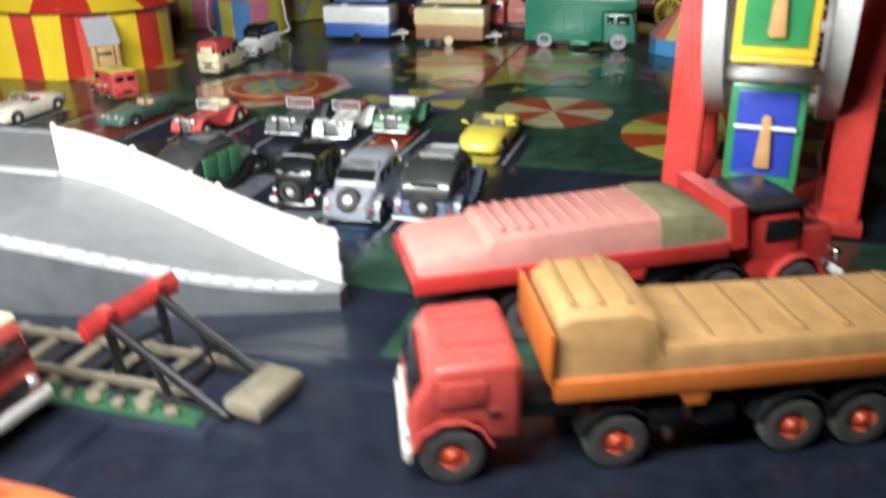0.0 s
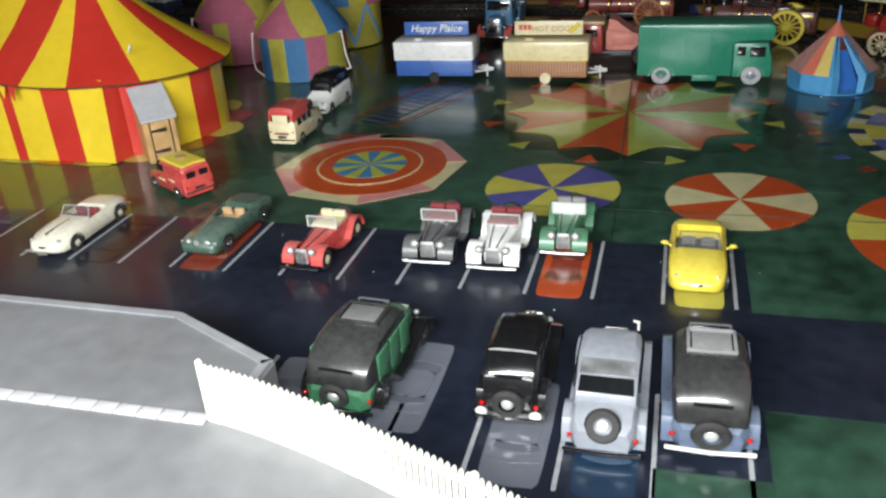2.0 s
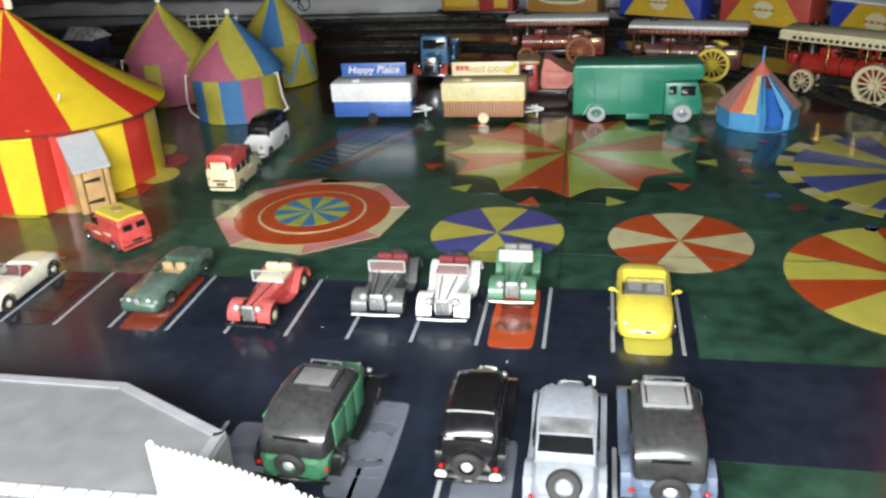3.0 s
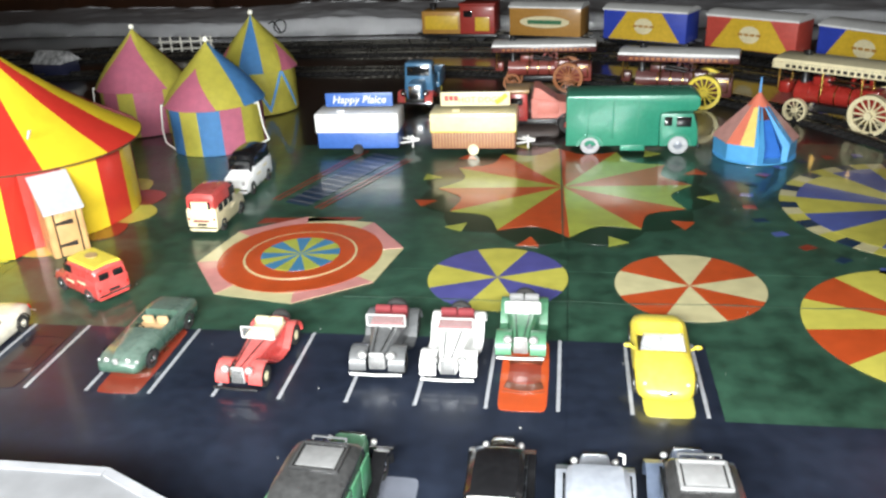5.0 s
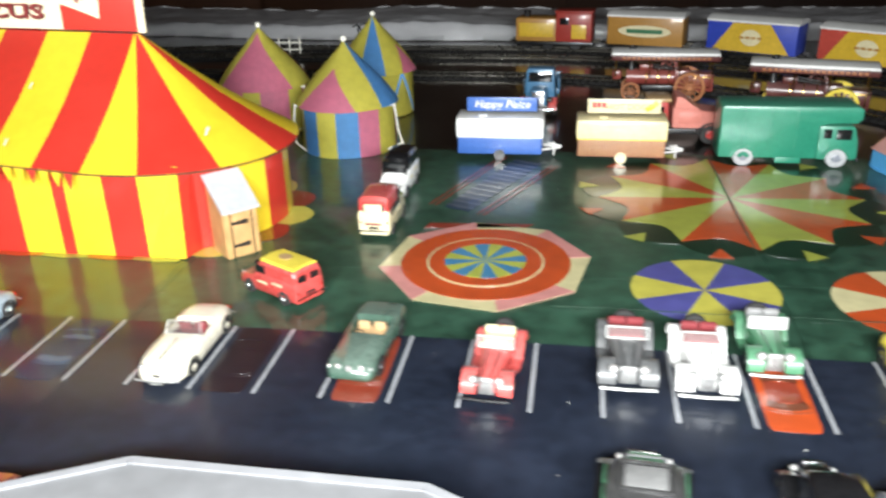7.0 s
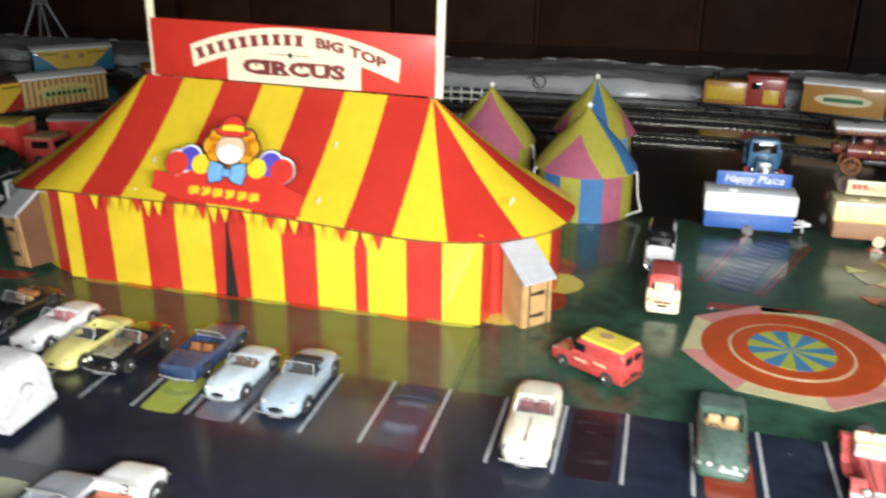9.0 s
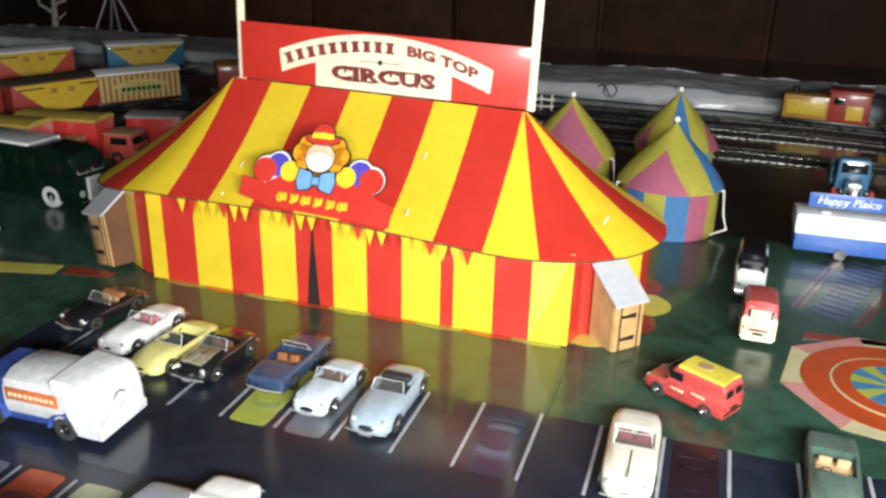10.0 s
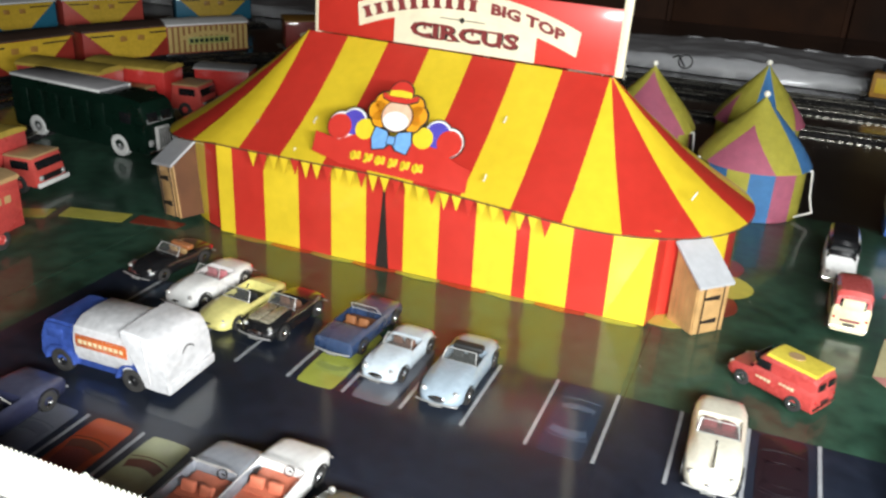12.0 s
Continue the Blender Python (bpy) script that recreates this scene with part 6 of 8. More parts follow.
def trailer(m, low, high, label, sign_mat, ribs=False):
    t = thing("catering_trailer", m, label, "trailer", "catering trailers")
    L, W = 0.0595, 0.026
    slab_part("lower_body", t, (0, 0, 0.0102), (L * 0.965, W * 0.95, 0.0125), low, 0.0012)
    slab_part("upper_body", t, (0, 0, 0.0225), (L, W, 0.0135), high, 0.0016)
    slab_part("seam", t, (0, 0, 0.0162), (L * 0.985, W * 0.985, 0.0009), EN["pure_white"] if not ribs else EN["bright_yellow"], 0.0002)
    s = slab_part("sign_board", t, (0.001, -W * 0.1, 0.0365), (L * 0.8, 0.001, 0.0095), sign_mat, 0.0002)
    if ribs:
        for i in range(26):
            slab_part("rib", t, (-L * 0.455 + L * 0.91 * i / 25, -W * 0.478, 0.0105), (0.0008, 0.0008, 0.0108), EN["tan"], 0.0002)
    bm = B()
    cyl(bm, (-0.012, -0.006, 0.0292), (-0.012, -0.006, 0.0305), 0.0036, 0.0028, 16)
    part("roof_vent", bm, high, t)
    for sy in (-1, 1):
        bm = B()
        w = cyl(bm, (0, sy * (W / 2 - 0.0015), 0.0038), (0, sy * (W / 2 + 0.0006), 0.0038), 0.0038, n=18)
        part("wheel", bm, EN["cream"] if ribs else black_plastic, t)
    bm = B()
    tube(bm, [(L / 2 - 0.001, 0.006, 0.006), (L / 2 + 0.011, 0, 0.006), (L / 2 - 0.001, -0.006, 0.006)], 0.0007)
    cyl(bm, (L / 2 + 0.007, 0, 0.0008), (L / 2 + 0.007, 0, 0.010), 0.0006, n=8)
    cyl(bm, (L / 2 + 0.003, 0, 0.009), (L / 2 + 0.012, 0, 0.007), 0.0006, n=8)
    part("tow_bar", bm, white_metal, t, "pale metal tow bar and jockey post")
    return t, s


t1, s1 = trailer(at(-0.2634, 0.6900, 1), EN["fish_blue"], EN["pure_white"], "blue and white fish bar trailer with a blue sign", EN["fish_blue"])
lettering("Happy Plaice", 0.0075, white_plastic, s1, Matrix.Translation((0.001, -0.0033, 0.0365)) @ UPRIGHT, None, "lettering", 0.98, 0.006, 0.25)
t2, s2 = trailer(at(-0.1820, 0.6890, 0), mat("ribbed_brown", (0.34, 0.15, 0.09), 0.5, 0, 0.3, 300, 0.15), EN["butter"], "yellow and ribbed brown hot dog trailer with a pale sign", EN["cream"], True)
lettering("HOT DOGS", 0.0056, EN["tan"], s2, Matrix.Translation((0.004, -0.0033, 0.0358)) @ UPRIGHT, None, "lettering", 1.0)
for i in range(3):
    slab_part("letter_bar", s2, (-0.0185 + 0.0032 * i, -0.0033, 0.0372), (0.0026, 0.0003, 0.0034), EN["toy_red"], 0)
bm = B()
tube(bm, [(0.0155, -0.0034, 0.034), (0.019, -0.0036, 0.0362), (0.0225, -0.0034, 0.0395)], 0.0015)
part("sausage_shape", bm, EN["bright_yellow"], s2)

# ---- green removal van ----
gv = thing("removal_van", at(-0.0765, 0.6915, -90) @ Matrix.Diagonal((1, 1, 0.93, 1)), "bright green boxy removal van with grey wheels", "van")
g = EN["van_green"]
bm = B()
outline = [(-0.043, 0.0062), (0.018, 0.0062), (0.018, 0.0295), (0.0235, 0.031), (0.0405, 0.0315), (0.043, 0.0345), (0.043, 0.0412), (0.040, 0.0430), (-0.0415, 0.0430), (-0.043, 0.0415)]
prism(bm, [(-0.0145, y, z) for y, z in outline], (0.029, 0, 0))
bmesh.ops.bevel(bm, geom=bm.edges[:], offset=0.0009, segments=2, affect="EDGES", profile=0.5)
part("box_body", bm, g, gv)
bm = B()
outline = [(0.0182, 0.0055), (0.0425, 0.0055), (0.0432, 0.009), (0.0425, 0.019), (0.0395, 0.0295), (0.0182, 0.0295)]
prism(bm, [(-0.0135, y, z) for y, z in outline], (0.027, 0, 0))
bmesh.ops.bevel(bm, geom=bm.edges[:], offset=0.0011, segments=2, affect="EDGES", profile=0.5)
cab = part("cab", bm, g, gv)
for s in (-1, 1):
    slab_part("side_window", cab, (s * 0.0136, 0.0335, 0.0235), (0.0008, 0.0095, 0.0072), dark_window, 0.0004)
    slab_part("quarter_window", cab, (s * 0.0136, 0.0235, 0.024), (0.0008, 0.005, 0.0064), dark_window, 0.0003)
    for y in (-0.027, 0.0305):
        wheel(gv, (s * 0.0125, y, 0.0066), 0.0066, 0.0045, EN["dove_grey"], 0.62, white=mat("grey_tyre", (0.4, 0.41, 0.42), 0.6, 0, 0, 400, 0.15, 0.1))
        bm = B()
        lathe(bm, [(0.0088, 0), (0.0088, 0.0007), (0.0074, 0.0007), (0.0074, 0)], 22, Matrix.Translation((s * 0.0143, y, 0.0066)) @ Matrix.Rotation(radians(90 * s), 4, "Y"), closed=True)
        for v in bm.verts:
            v.co.z = max(v.co.z, 0.0062)
        part("wheel_arch", bm, g, gv)
    for y in (-0.0285, -0.012, 0.004):
        slab_part("panel_bead", gv, (s * 0.0147, y, 0.027), (0.0006, 0.0008, 0.03), g, 0.0002)
    slab_part("locker", gv, (s * 0.0138, 0.001, 0.0048), (0.0012, 0.016, 0.0042), g, 0.0004)
    bm = B()
    ball(bm, (s * 0.0095, 0.0428, 0.0105), 0.0017, (1, 0.6, 1))
    part("headlight", bm, lamp_glass, gv)
slab_part("windscreen", cab, (0, 0.0413, 0.0238), (0.0225, 0.0008, 0.0078), dark_window, 0.0003, Matrix.Rotation(radians(16), 4, "X"))
slab_part("grille", cab, (0, 0.0432, 0.0105), (0.013, 0.0008, 0.0055), black_plastic, 0.0003)
slab_part("bumper", gv, (0, 0.0436, 0.0055), (0.027, 0.0016, 0.0028), black_plastic, 0.0005)


# ---- lorries among the stalls ----
def bonnet_lorry(m, label, cab_mat, bed_mat, wheel_mat, wing_mat, L=0.062, W=0.025, H=0.034, load=None):
    """An old bonneted lorry, nose to +y."""
    t = thing("bonnet_lorry", m, label, "lorry")
    slab_part("chassis", t, (0, 0, 0.0075), (W * 0.5, L * 0.94, 0.003), black_plastic, 0.0004)
    slab_part("bonnet", t, (0, 0.31 * L, 0.0145), (W * 0.5, L * 0.28, 0.0125), cab_mat, 0.0018, None, "", (0.82, 1))
    c = slab_part("cab", t, (0, 0.07 * L, H * 0.56), (W * 0.86, L * 0.24, H * 0.72), cab_mat, 0.0022, None, "", (0.9, 0.92))
    slab_part("windscreen", c, (0, 0.185 * L, H * 0.74), (W * 0.64, 0.001, H * 0.2), dark_window, 0.0004, Matrix.Rotation(radians(4), 4, "X"))
    for s in (-1, 1):
        slab_part("side_window", c, (s * W * 0.40, 0.08 * L, H * 0.73), (0.001, L * 0.13, H * 0.18), dark_window, 0.0003)
        bm = B()
        x = s * (W / 2 - 0.003)
        yf = 0.33 * L
        fender(bm, x, 0.0058, [(yf + 0.0074 * math.cos(radians(a)), 0.0058 + 0.0074 * math.sin(radians(a))) for a in (-5, 25, 60, 90, 120, 150)] + [(0.12 * L, 0.0062), (0.0, 0.006)], 0.0009)
        part("wing", bm, wing_mat, t)
        for y in (yf, -0.3 * L):
            wheel(t, (x, y, 0.0058), 0.0058, 0.0036, wheel_mat, 0.66)
        bm = B()
        ball(bm, (s * W * 0.31, 0.455 * L, 0.0135), 0.0024, (1, 0.9, 1))
        part("headlight", bm, chrome, t)
    slab_part("grille", t, (0, 0.455 * L, 0.0135), (W * 0.34, 0.0012, 0.0115), chrome, 0.0005)
    slab_part("bumper", t, (0, 0.5 * L, 0.0062), (W * 0.95, 0.0012, 0.0018), chrome, 0.0004)
    slab_part("bed", t, (0, -0.27 * L, 0.0125), (W, L * 0.44, 0.004), bed_mat, 0.0006)
    for s in (-1, 1):
        slab_part("sideboard", t, (s * W * 0.48, -0.27 * L, 0.0185), (0.001, L * 0.44, 0.009), bed_mat, 0.0003)
    slab_part("tailboard", t, (0, -0.49 * L, 0.0185), (W, 0.001, 0.009), bed_mat, 0.0003)
    if load:
        slab_part("load", t, (0, -0.27 * L, 0.021), (W * 0.86, L * 0.4, 0.012), load, 0.002)
    return t


bonnet_lorry(at(-0.2422, 0.826, 178, 0.0005) @ size(1.1, 1.05, 1.06), "blue bonneted lorry with red wings and yellow wheels", EN["sky"], EN["sky"], EN["bright_yellow"], EN["toy_red"], 0.064, 0.027, 0.0365)
tl = thing("ballast_lorry", at(-0.1420, 0.738, 92, 0.0005) @ size(1, 1, 0.93), "salmon red ballast lorry with a tan cab roof behind the trailers", "lorry")
faded = paint("faded_salmon", (0.55, 0.17, 0.13), 0.5, 0.2)
slab_part("chassis", tl, (0, -0.004, 0.0085), (0.014, 0.062, 0.004), black_plastic, 0.0005)
cab_ = slab_part("cab", tl, (0, 0.0135, 0.0215), (0.0235, 0.0165, 0.0225), EN["toy_red"], 0.0018, None, "", (0.92, 0.9))
slab_part("cab_roof", tl, (0, 0.0130, 0.0338), (0.0235, 0.0175, 0.0030), EN["tan"], 0.0012)
for s in (-1, 1):
    slab_part("side_window", cab_, (s * 0.0114, 0.0135, 0.0262), (0.0008, 0.0085, 0.0058), dark_window, 0.0004)
slab_part("windscreen", cab_, (0, 0.0214, 0.0262), (0.0180, 0.0008, 0.0060), dark_window, 0.0004)
slab_part("bonnet", tl, (0, 0.0270, 0.0165), (0.0150, 0.0125, 0.0130), EN["toy_red"], 0.0018)
slab_part("grille", tl, (0, 0.0335, 0.0160), (0.0105, 0.0010, 0.0105), chrome, 0.0004)
bm = B()
prism(bm, [(-0.0118, y, z) for y, z in ((0.003, 0.0125), (0.003, 0.0285), (-0.0345, 0.0235), (-0.0345, 0.0125))], (0.0236, 0, 0))
bmesh.ops.bevel(bm, geom=bm.edges[:], offset=0.0008, segments=2, affect="EDGES")
bb_ = part("ballast_body", bm, faded, tl, "faded salmon sloping body")
bm = B()
prism(bm, [(-0.0110, y, z) for y, z in ((0.002, 0.0285), (0.001, 0.0365), (-0.003, 0.0362), (-0.010, 0.0305), (-0.016, 0.0262))], (0.0220, 0, 0))
part("headboard", bm, faded, tl)
for s in (-1, 1):
    slab_part("side_panel", bb_, (s * 0.0119, -0.009, 0.0205), (0.0006, 0.0150, 0.0085), faded, 0.0003)
    for y in (0.025, -0.024):
        wheel(tl, (s * 0.0105, y, 0.0075), 0.0075, 0.0045, EN["toy_red"], 0.5)
        bm = B()
        fender(bm, s * 0.0108, 0.0052, [(y + 0.0090 * math.cos(radians(a)), 0.0075 + 0.0090 * math.sin(radians(a))) for a in (0, 30, 60, 90, 120, 150, 180)], 0.0008)
        part("wheel_arch", bm, black_plastic, tl)
    bm = B()
    ball(bm, (s * 0.0075, 0.0330, 0.0140), 0.0020, (1, 0.8, 1))
    part("headlight", bm, chrome, tl)


# ---- showman's engines ----
def spoked_wheel(parent, c, r, w, material, n=14, tread=None):
    bm = B()
    m = Matrix.Translation(c) @ Matrix.Rotation(radians(90), 4, "Y")
    lathe(bm, [(r * 0.86, -w / 2), (r, -w / 2), (r, w / 2), (r * 0.86, w / 2)], 32, m, closed=True)
    wob = part("wheel", bm, tread or material, parent)
    bm = B()
    for i in range(n):
        a = 2 * math.pi * i / n
        d = Vector((0, math.cos(a), math.sin(a)))
        cyl(bm, Vector(c) + d * r * 0.12, Vector(c) + d * r * 0.9, r * 0.05, n=6)
    part("spokes", bm, material, wob, kind="stuff")
    bm = B()
    cyl(bm, Vector(c) - Vector((w * 0.8, 0, 0)), Vector(c) + Vector((w * 0.8, 0, 0)), r * 0.17, n=12)
    part("hub", bm, material, wob)
    bm = B()
    lathe(bm, [(r * 0.80, -w * 0.3), (r * 0.88, -w * 0.3), (r * 0.88, w * 0.3), (r * 0.80, w * 0.3)], 32, m, closed=True)
    part("rim", bm, material, wob)
    return wob


def steam_engine(m, label, body_mat, wheel_mat, canopy_top, fascia, tread=None, k=1.0):
    """A showman's road engine, nose to +y: boiler, canopy on twisted posts, flywheel, spoked wheels."""
    e = thing("steam_engine", m, label, "steam engine", "showman engines")
    brass = mat("brass", (0.6, 0.38, 0.1), 0.25, 1.0, 0, 300, 0.1)
    bm = B()
    cyl(bm, (0, -0.012, 0.0195), (0, 0.024, 0.0195), 0.0068, n=24)
    cyl(bm, (0, 0.024, 0.0195), (0, 0.034, 0.0195), 0.0075, n=24)
    part("boiler", bm, body_mat, e)
    for y in (-0.004, 0.006, 0.016, 0.0245):
        bm = B()
        cyl(bm, (0, y, 0.0195), (0, y + 0.0008, 0.0195), 0.0072, n=24)
        part("boiler_band", bm, brass, e)
    bm = B()
    lathe(bm, [(0.0036, 0.026), (0.0026, 0.029), (0.0026, 0.044), (0.0034, 0.0455), (0.0034, 0.0475), (0.002, 0.0475)], 18, Matrix.Translation((0, 0.030, 0)))
    part("chimney", bm, black_plastic, e, "black chimney with a rim")
    slab_part("tender", e, (0, -0.031, 0.0165), (0.0185, 0.022, 0.016), body_mat, 0.0012)
    slab_part("firebox", e, (0, -0.015, 0.0185), (0.0155, 0.014, 0.0175), body_mat, 0.001)
    slab_part("cylinder_block", e, (0, 0.017, 0.0285), (0.009, 0.012, 0.006), body_mat, 0.0012)
    slab_part("ash_pan", e, (0, -0.002, 0.0105), (0.0120, 0.044, 0.0050), black_plastic, 0.0008)
    slab_part("front_axle", e, (0, 0.030, 0.0085), (0.0170, 0.0040, 0.0040), black_plastic, 0.0006)
    slab_part("dynamo", e, (0, 0.0425, 0.0215), (0.0105, 0.0085, 0.0085), body_mat, 0.002)
    bm = B()
    tube(bm, [(0.0052, 0.012, 0.0295), (0.0052, -0.006, 0.0272)], 0.0009)
    tube(bm, [(-0.0052, 0.012, 0.0295), (-0.0052, -0.006, 0.0272)], 0.0009)
    part("piston_rod", bm, chrome, e)
    bm = B()
    lathe(bm, [(0.0052, -0.001), (0.0075, -0.001), (0.0075, 0.001), (0.0052, 0.001)], 24, Matrix.Translation((0.0125, -0.004, 0.0265)) @ Matrix.Rotation(radians(90), 4, "Y"), closed=True)
    fw = part("flywheel", bm, body_mat, e)
    bm = B()
    for i in range(6):
        a = 2 * math.pi * i / 6
        cyl(bm, (0.0125, -0.004, 0.0265), (0.0125, -0.004 + 0.006 * math.cos(a), 0.0265 + 0.006 * math.sin(a)), 0.0005, n=6)
    part("spokes", bm, body_mat, fw, kind="stuff")
    for s in (-1, 1):
        spoked_wheel(e, (s * 0.0145, -0.021, 0.0135), 0.0135, 0.0055, wheel_mat, 14, tread)
        spoked_wheel(e, (s * 0.0105, 0.030, 0.0082), 0.0082, 0.004, wheel_mat, 10, tread)
        slab_part("tender_panel", e, (s * 0.0094, -0.031, 0.0172), (0.0005, 0.016, 0.010), brass, 0.0002)
        slab_part("tender_inset", e, (s * 0.0097, -0.031, 0.0172), (0.0005, 0.0144, 0.0084), body_mat, 0.0002)
        for y in (-0.040, -0.012, 0.014, 0.044):
            bm = B()
            cyl(bm, (s * 0.0105, y, 0.0215), (s * 0.0105, y, 0.0405), 0.0006, n=8)
            part("canopy_post", bm, brass, e)
    bm = B()
    rings = []
    for y in (-0.0455, -0.044, 0.0465, 0.048):
        z = 0.0425 if abs(y) > 0.045 and y != 0.0465 else 0.0435
        rings.append([Vector((x, y, q)) for x, q in ((0.014, 0.0412), (0.014, z - 0.0002), (0.008, z + 0.0012), (0, z + 0.0017), (-0.008, z + 0.0012), (-0.014, z - 0.0002), (-0.014, 0.0412))])
    loft(bm, rings)
    part("canopy", bm, canopy_top, e, "pale slightly arched canopy roof")
    for s in (-1, 1):
        f = slab_part("canopy_fascia", e, (s * 0.0142, 0.001, 0.0388), (0.0006, 0.092, 0.0045), fascia, 0.0002)
        for i in range(18):
            slab_part("letter_bar", f, (s * 0.0146, -0.036 + 0.0043 * i, 0.0388), (0.0003, 0.0027, 0.0022), EN["bronze"] if fascia is not EN["cream"] else ink, 0)
    for y in (-0.0455, 0.048):
        slab_part("canopy_end", e, (0, y, 0.0388), (0.028, 0.0006, 0.0045), fascia, 0.0002)
    e.scale = (k, k, k)
    return e


steam_engine(at(-0.1385, 0.868, 88, 0.0), "brick red showman's engine with a pale canopy and bronze wheels", EN["brick_red"], EN["bronze"], EN["pure_white"], EN["maroon"], k=0.95)
steam_engine(at(-0.0310, 0.813, 77, 0.0), "dark maroon showman's engine with bright yellow spoked wheels", EN["maroon"], EN["bright_yellow"], EN["pure_white"], EN["maroon"], k=0.98)
steam_engine(at(0.0775, 0.747, 52, 0.0), "red showman's engine with cream spoked wheels and lettered canopy", mat("engine_red", (0.30, 0.022, 0.016), 0.3, 0, 0.6, 420, 0.15, 0.12, 0.14), EN["cream"], EN["cream"], EN["cream"], k=1.05)

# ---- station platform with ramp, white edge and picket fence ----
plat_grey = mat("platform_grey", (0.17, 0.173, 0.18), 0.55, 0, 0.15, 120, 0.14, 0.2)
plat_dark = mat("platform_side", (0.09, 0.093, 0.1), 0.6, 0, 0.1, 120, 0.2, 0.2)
rim_grey = mat("platform_rim", (0.26, 0.265, 0.28), 0.5, 0, 0.2, 120, 0.15, 0.2)
edge_white = mat("edge_white", (0.5, 0.5, 0.52), 0.5, 0, 0.2, 250, 0.1, 0.15)
platform = thing("station_platform", Matrix(), "grey model station platform with a ramped end and white edging", "platform")
DECK = 0.026


def smooth(t):
    t = max(0.0, min(1.0, t))
    return t * t * (3 - 2 * t)


def deck_z(x):
    return DECK - 0.0185 * smooth((x + 0.210) / 0.126) if x > -0.210 else DECK


def near_y(x):
    """Near edge: straight, then swinging in to the tip of the ramp."""
    t = max(0.0, (x + 0.225) / 0.141)
    return 0.1972 + 0.0310 * t ** 1.8


def far_y(x):
    t = max(0.0, (x + 0.225) / 0.141)
    return 0.2622 - 0.0275 * t ** 1.3


stations = [-0.62 + 0.02 * i for i in range(20)] + [-0.225 + 0.141 * i / 24 for i in range(25)]
bm = B()
rings = []
for x in stations:
    z, y0, y1 = deck_z(x), near_y(x), far_y(x)
    rings.append([Vector((x, y0, 0.0)), Vector((x, y0, z - 0.0005)), Vector((x, y0 + 0.0005, z)), Vector((x, y1 - 0.0005, z)), Vector((x, y1, z - 0.0005)), Vector((x, y1, 0.0))])
loft(bm, rings)
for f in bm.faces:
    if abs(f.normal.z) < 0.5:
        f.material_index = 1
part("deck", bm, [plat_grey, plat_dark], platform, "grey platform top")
# approach apron at the back
bm = B()
prism(bm, [(-0.378, 0.2605, 0.0), (-0.2045, 0.2605, 0.0), (-0.2045, 0.2890, 0.0), (-0.2475, 0.3100, 0.0), (-0.3350, 0.3110, 0.0), (-0.378, 0.2890, 0.0)], (0, 0, DECK - 0.0004))
bmesh.ops.bevel(bm, geom=[e for e in bm.edges if all(v.co.z > 0.02 for v in e.verts)], offset=0.0008, segments=1, affect="EDGES")
part("apron", bm, plat_grey, platform, "grey approach slab")
# paler raised rim round the apron
rim = [(-0.2045, 0.2640), (-0.2045, 0.2890), (-0.2475, 0.3100), (-0.3350, 0.3110), (-0.378, 0.2890), (-0.378, 0.2640)]
for (ax, ay), (bx, by) in zip(rim, rim[1:]):
    d = Vector((bx - ax, by - ay, 0)).normalized()
    n = Vector((-d.y, d.x, 0))
    a, b = Vector((ax, ay, DECK - 0.0003)) + n * 0.0006, Vector((bx, by, DECK - 0.0003)) + n * 0.0006
    bm = B()
    prism(bm, [a, b, b + n * 0.0030 - d * 0.0012, a + n * 0.0030 + d * 0.0012], (0, 0, 0.0006))
    part("rim_strip", bm, rim_grey, platform, "paler worn rim")
# white edging slabs, near side all along and far side across the apron
s, xs_edge = -0.6, []
while s < -0.087:
    xs_edge.append(s)
    s += 0.0072 if s < -0.2 else 0.0062
for x0, x1 in zip(xs_edge, xs_edge[1:]):
    xa, xb = x0 + 0.0004, x1 - 0.0004
    bm = B()
    w = 0.0056
    prism(bm, [(xa, near_y(xa) + 0.0008, deck_z(xa) + 0.0001), (xb, near_y(xb) + 0.0008, deck_z(xb) + 0.0001), (xb, near_y(xb) + w, deck_z(xb) + 0.0001), (xa, near_y(xa) + w, deck_z(xa) + 0.0001)], (0, 0, 0.0005))
    part("edging_slab", bm, edge_white, platform)
x = -0.378
while x < -0.214:
    bm = B()
    box(bm, (x + 0.0034, 0.2590, DECK + 0.0003), (0.0066, 0.0042, 0.0006), 0.0001)
    part("edging_slab", bm, edge_white, platform)
    x += 0.0070


fence_cream = mat("fence_cream", (0.80, 0.78, 0.69), 0.5, 0, 0.1, 250, 0.06, 0.1)


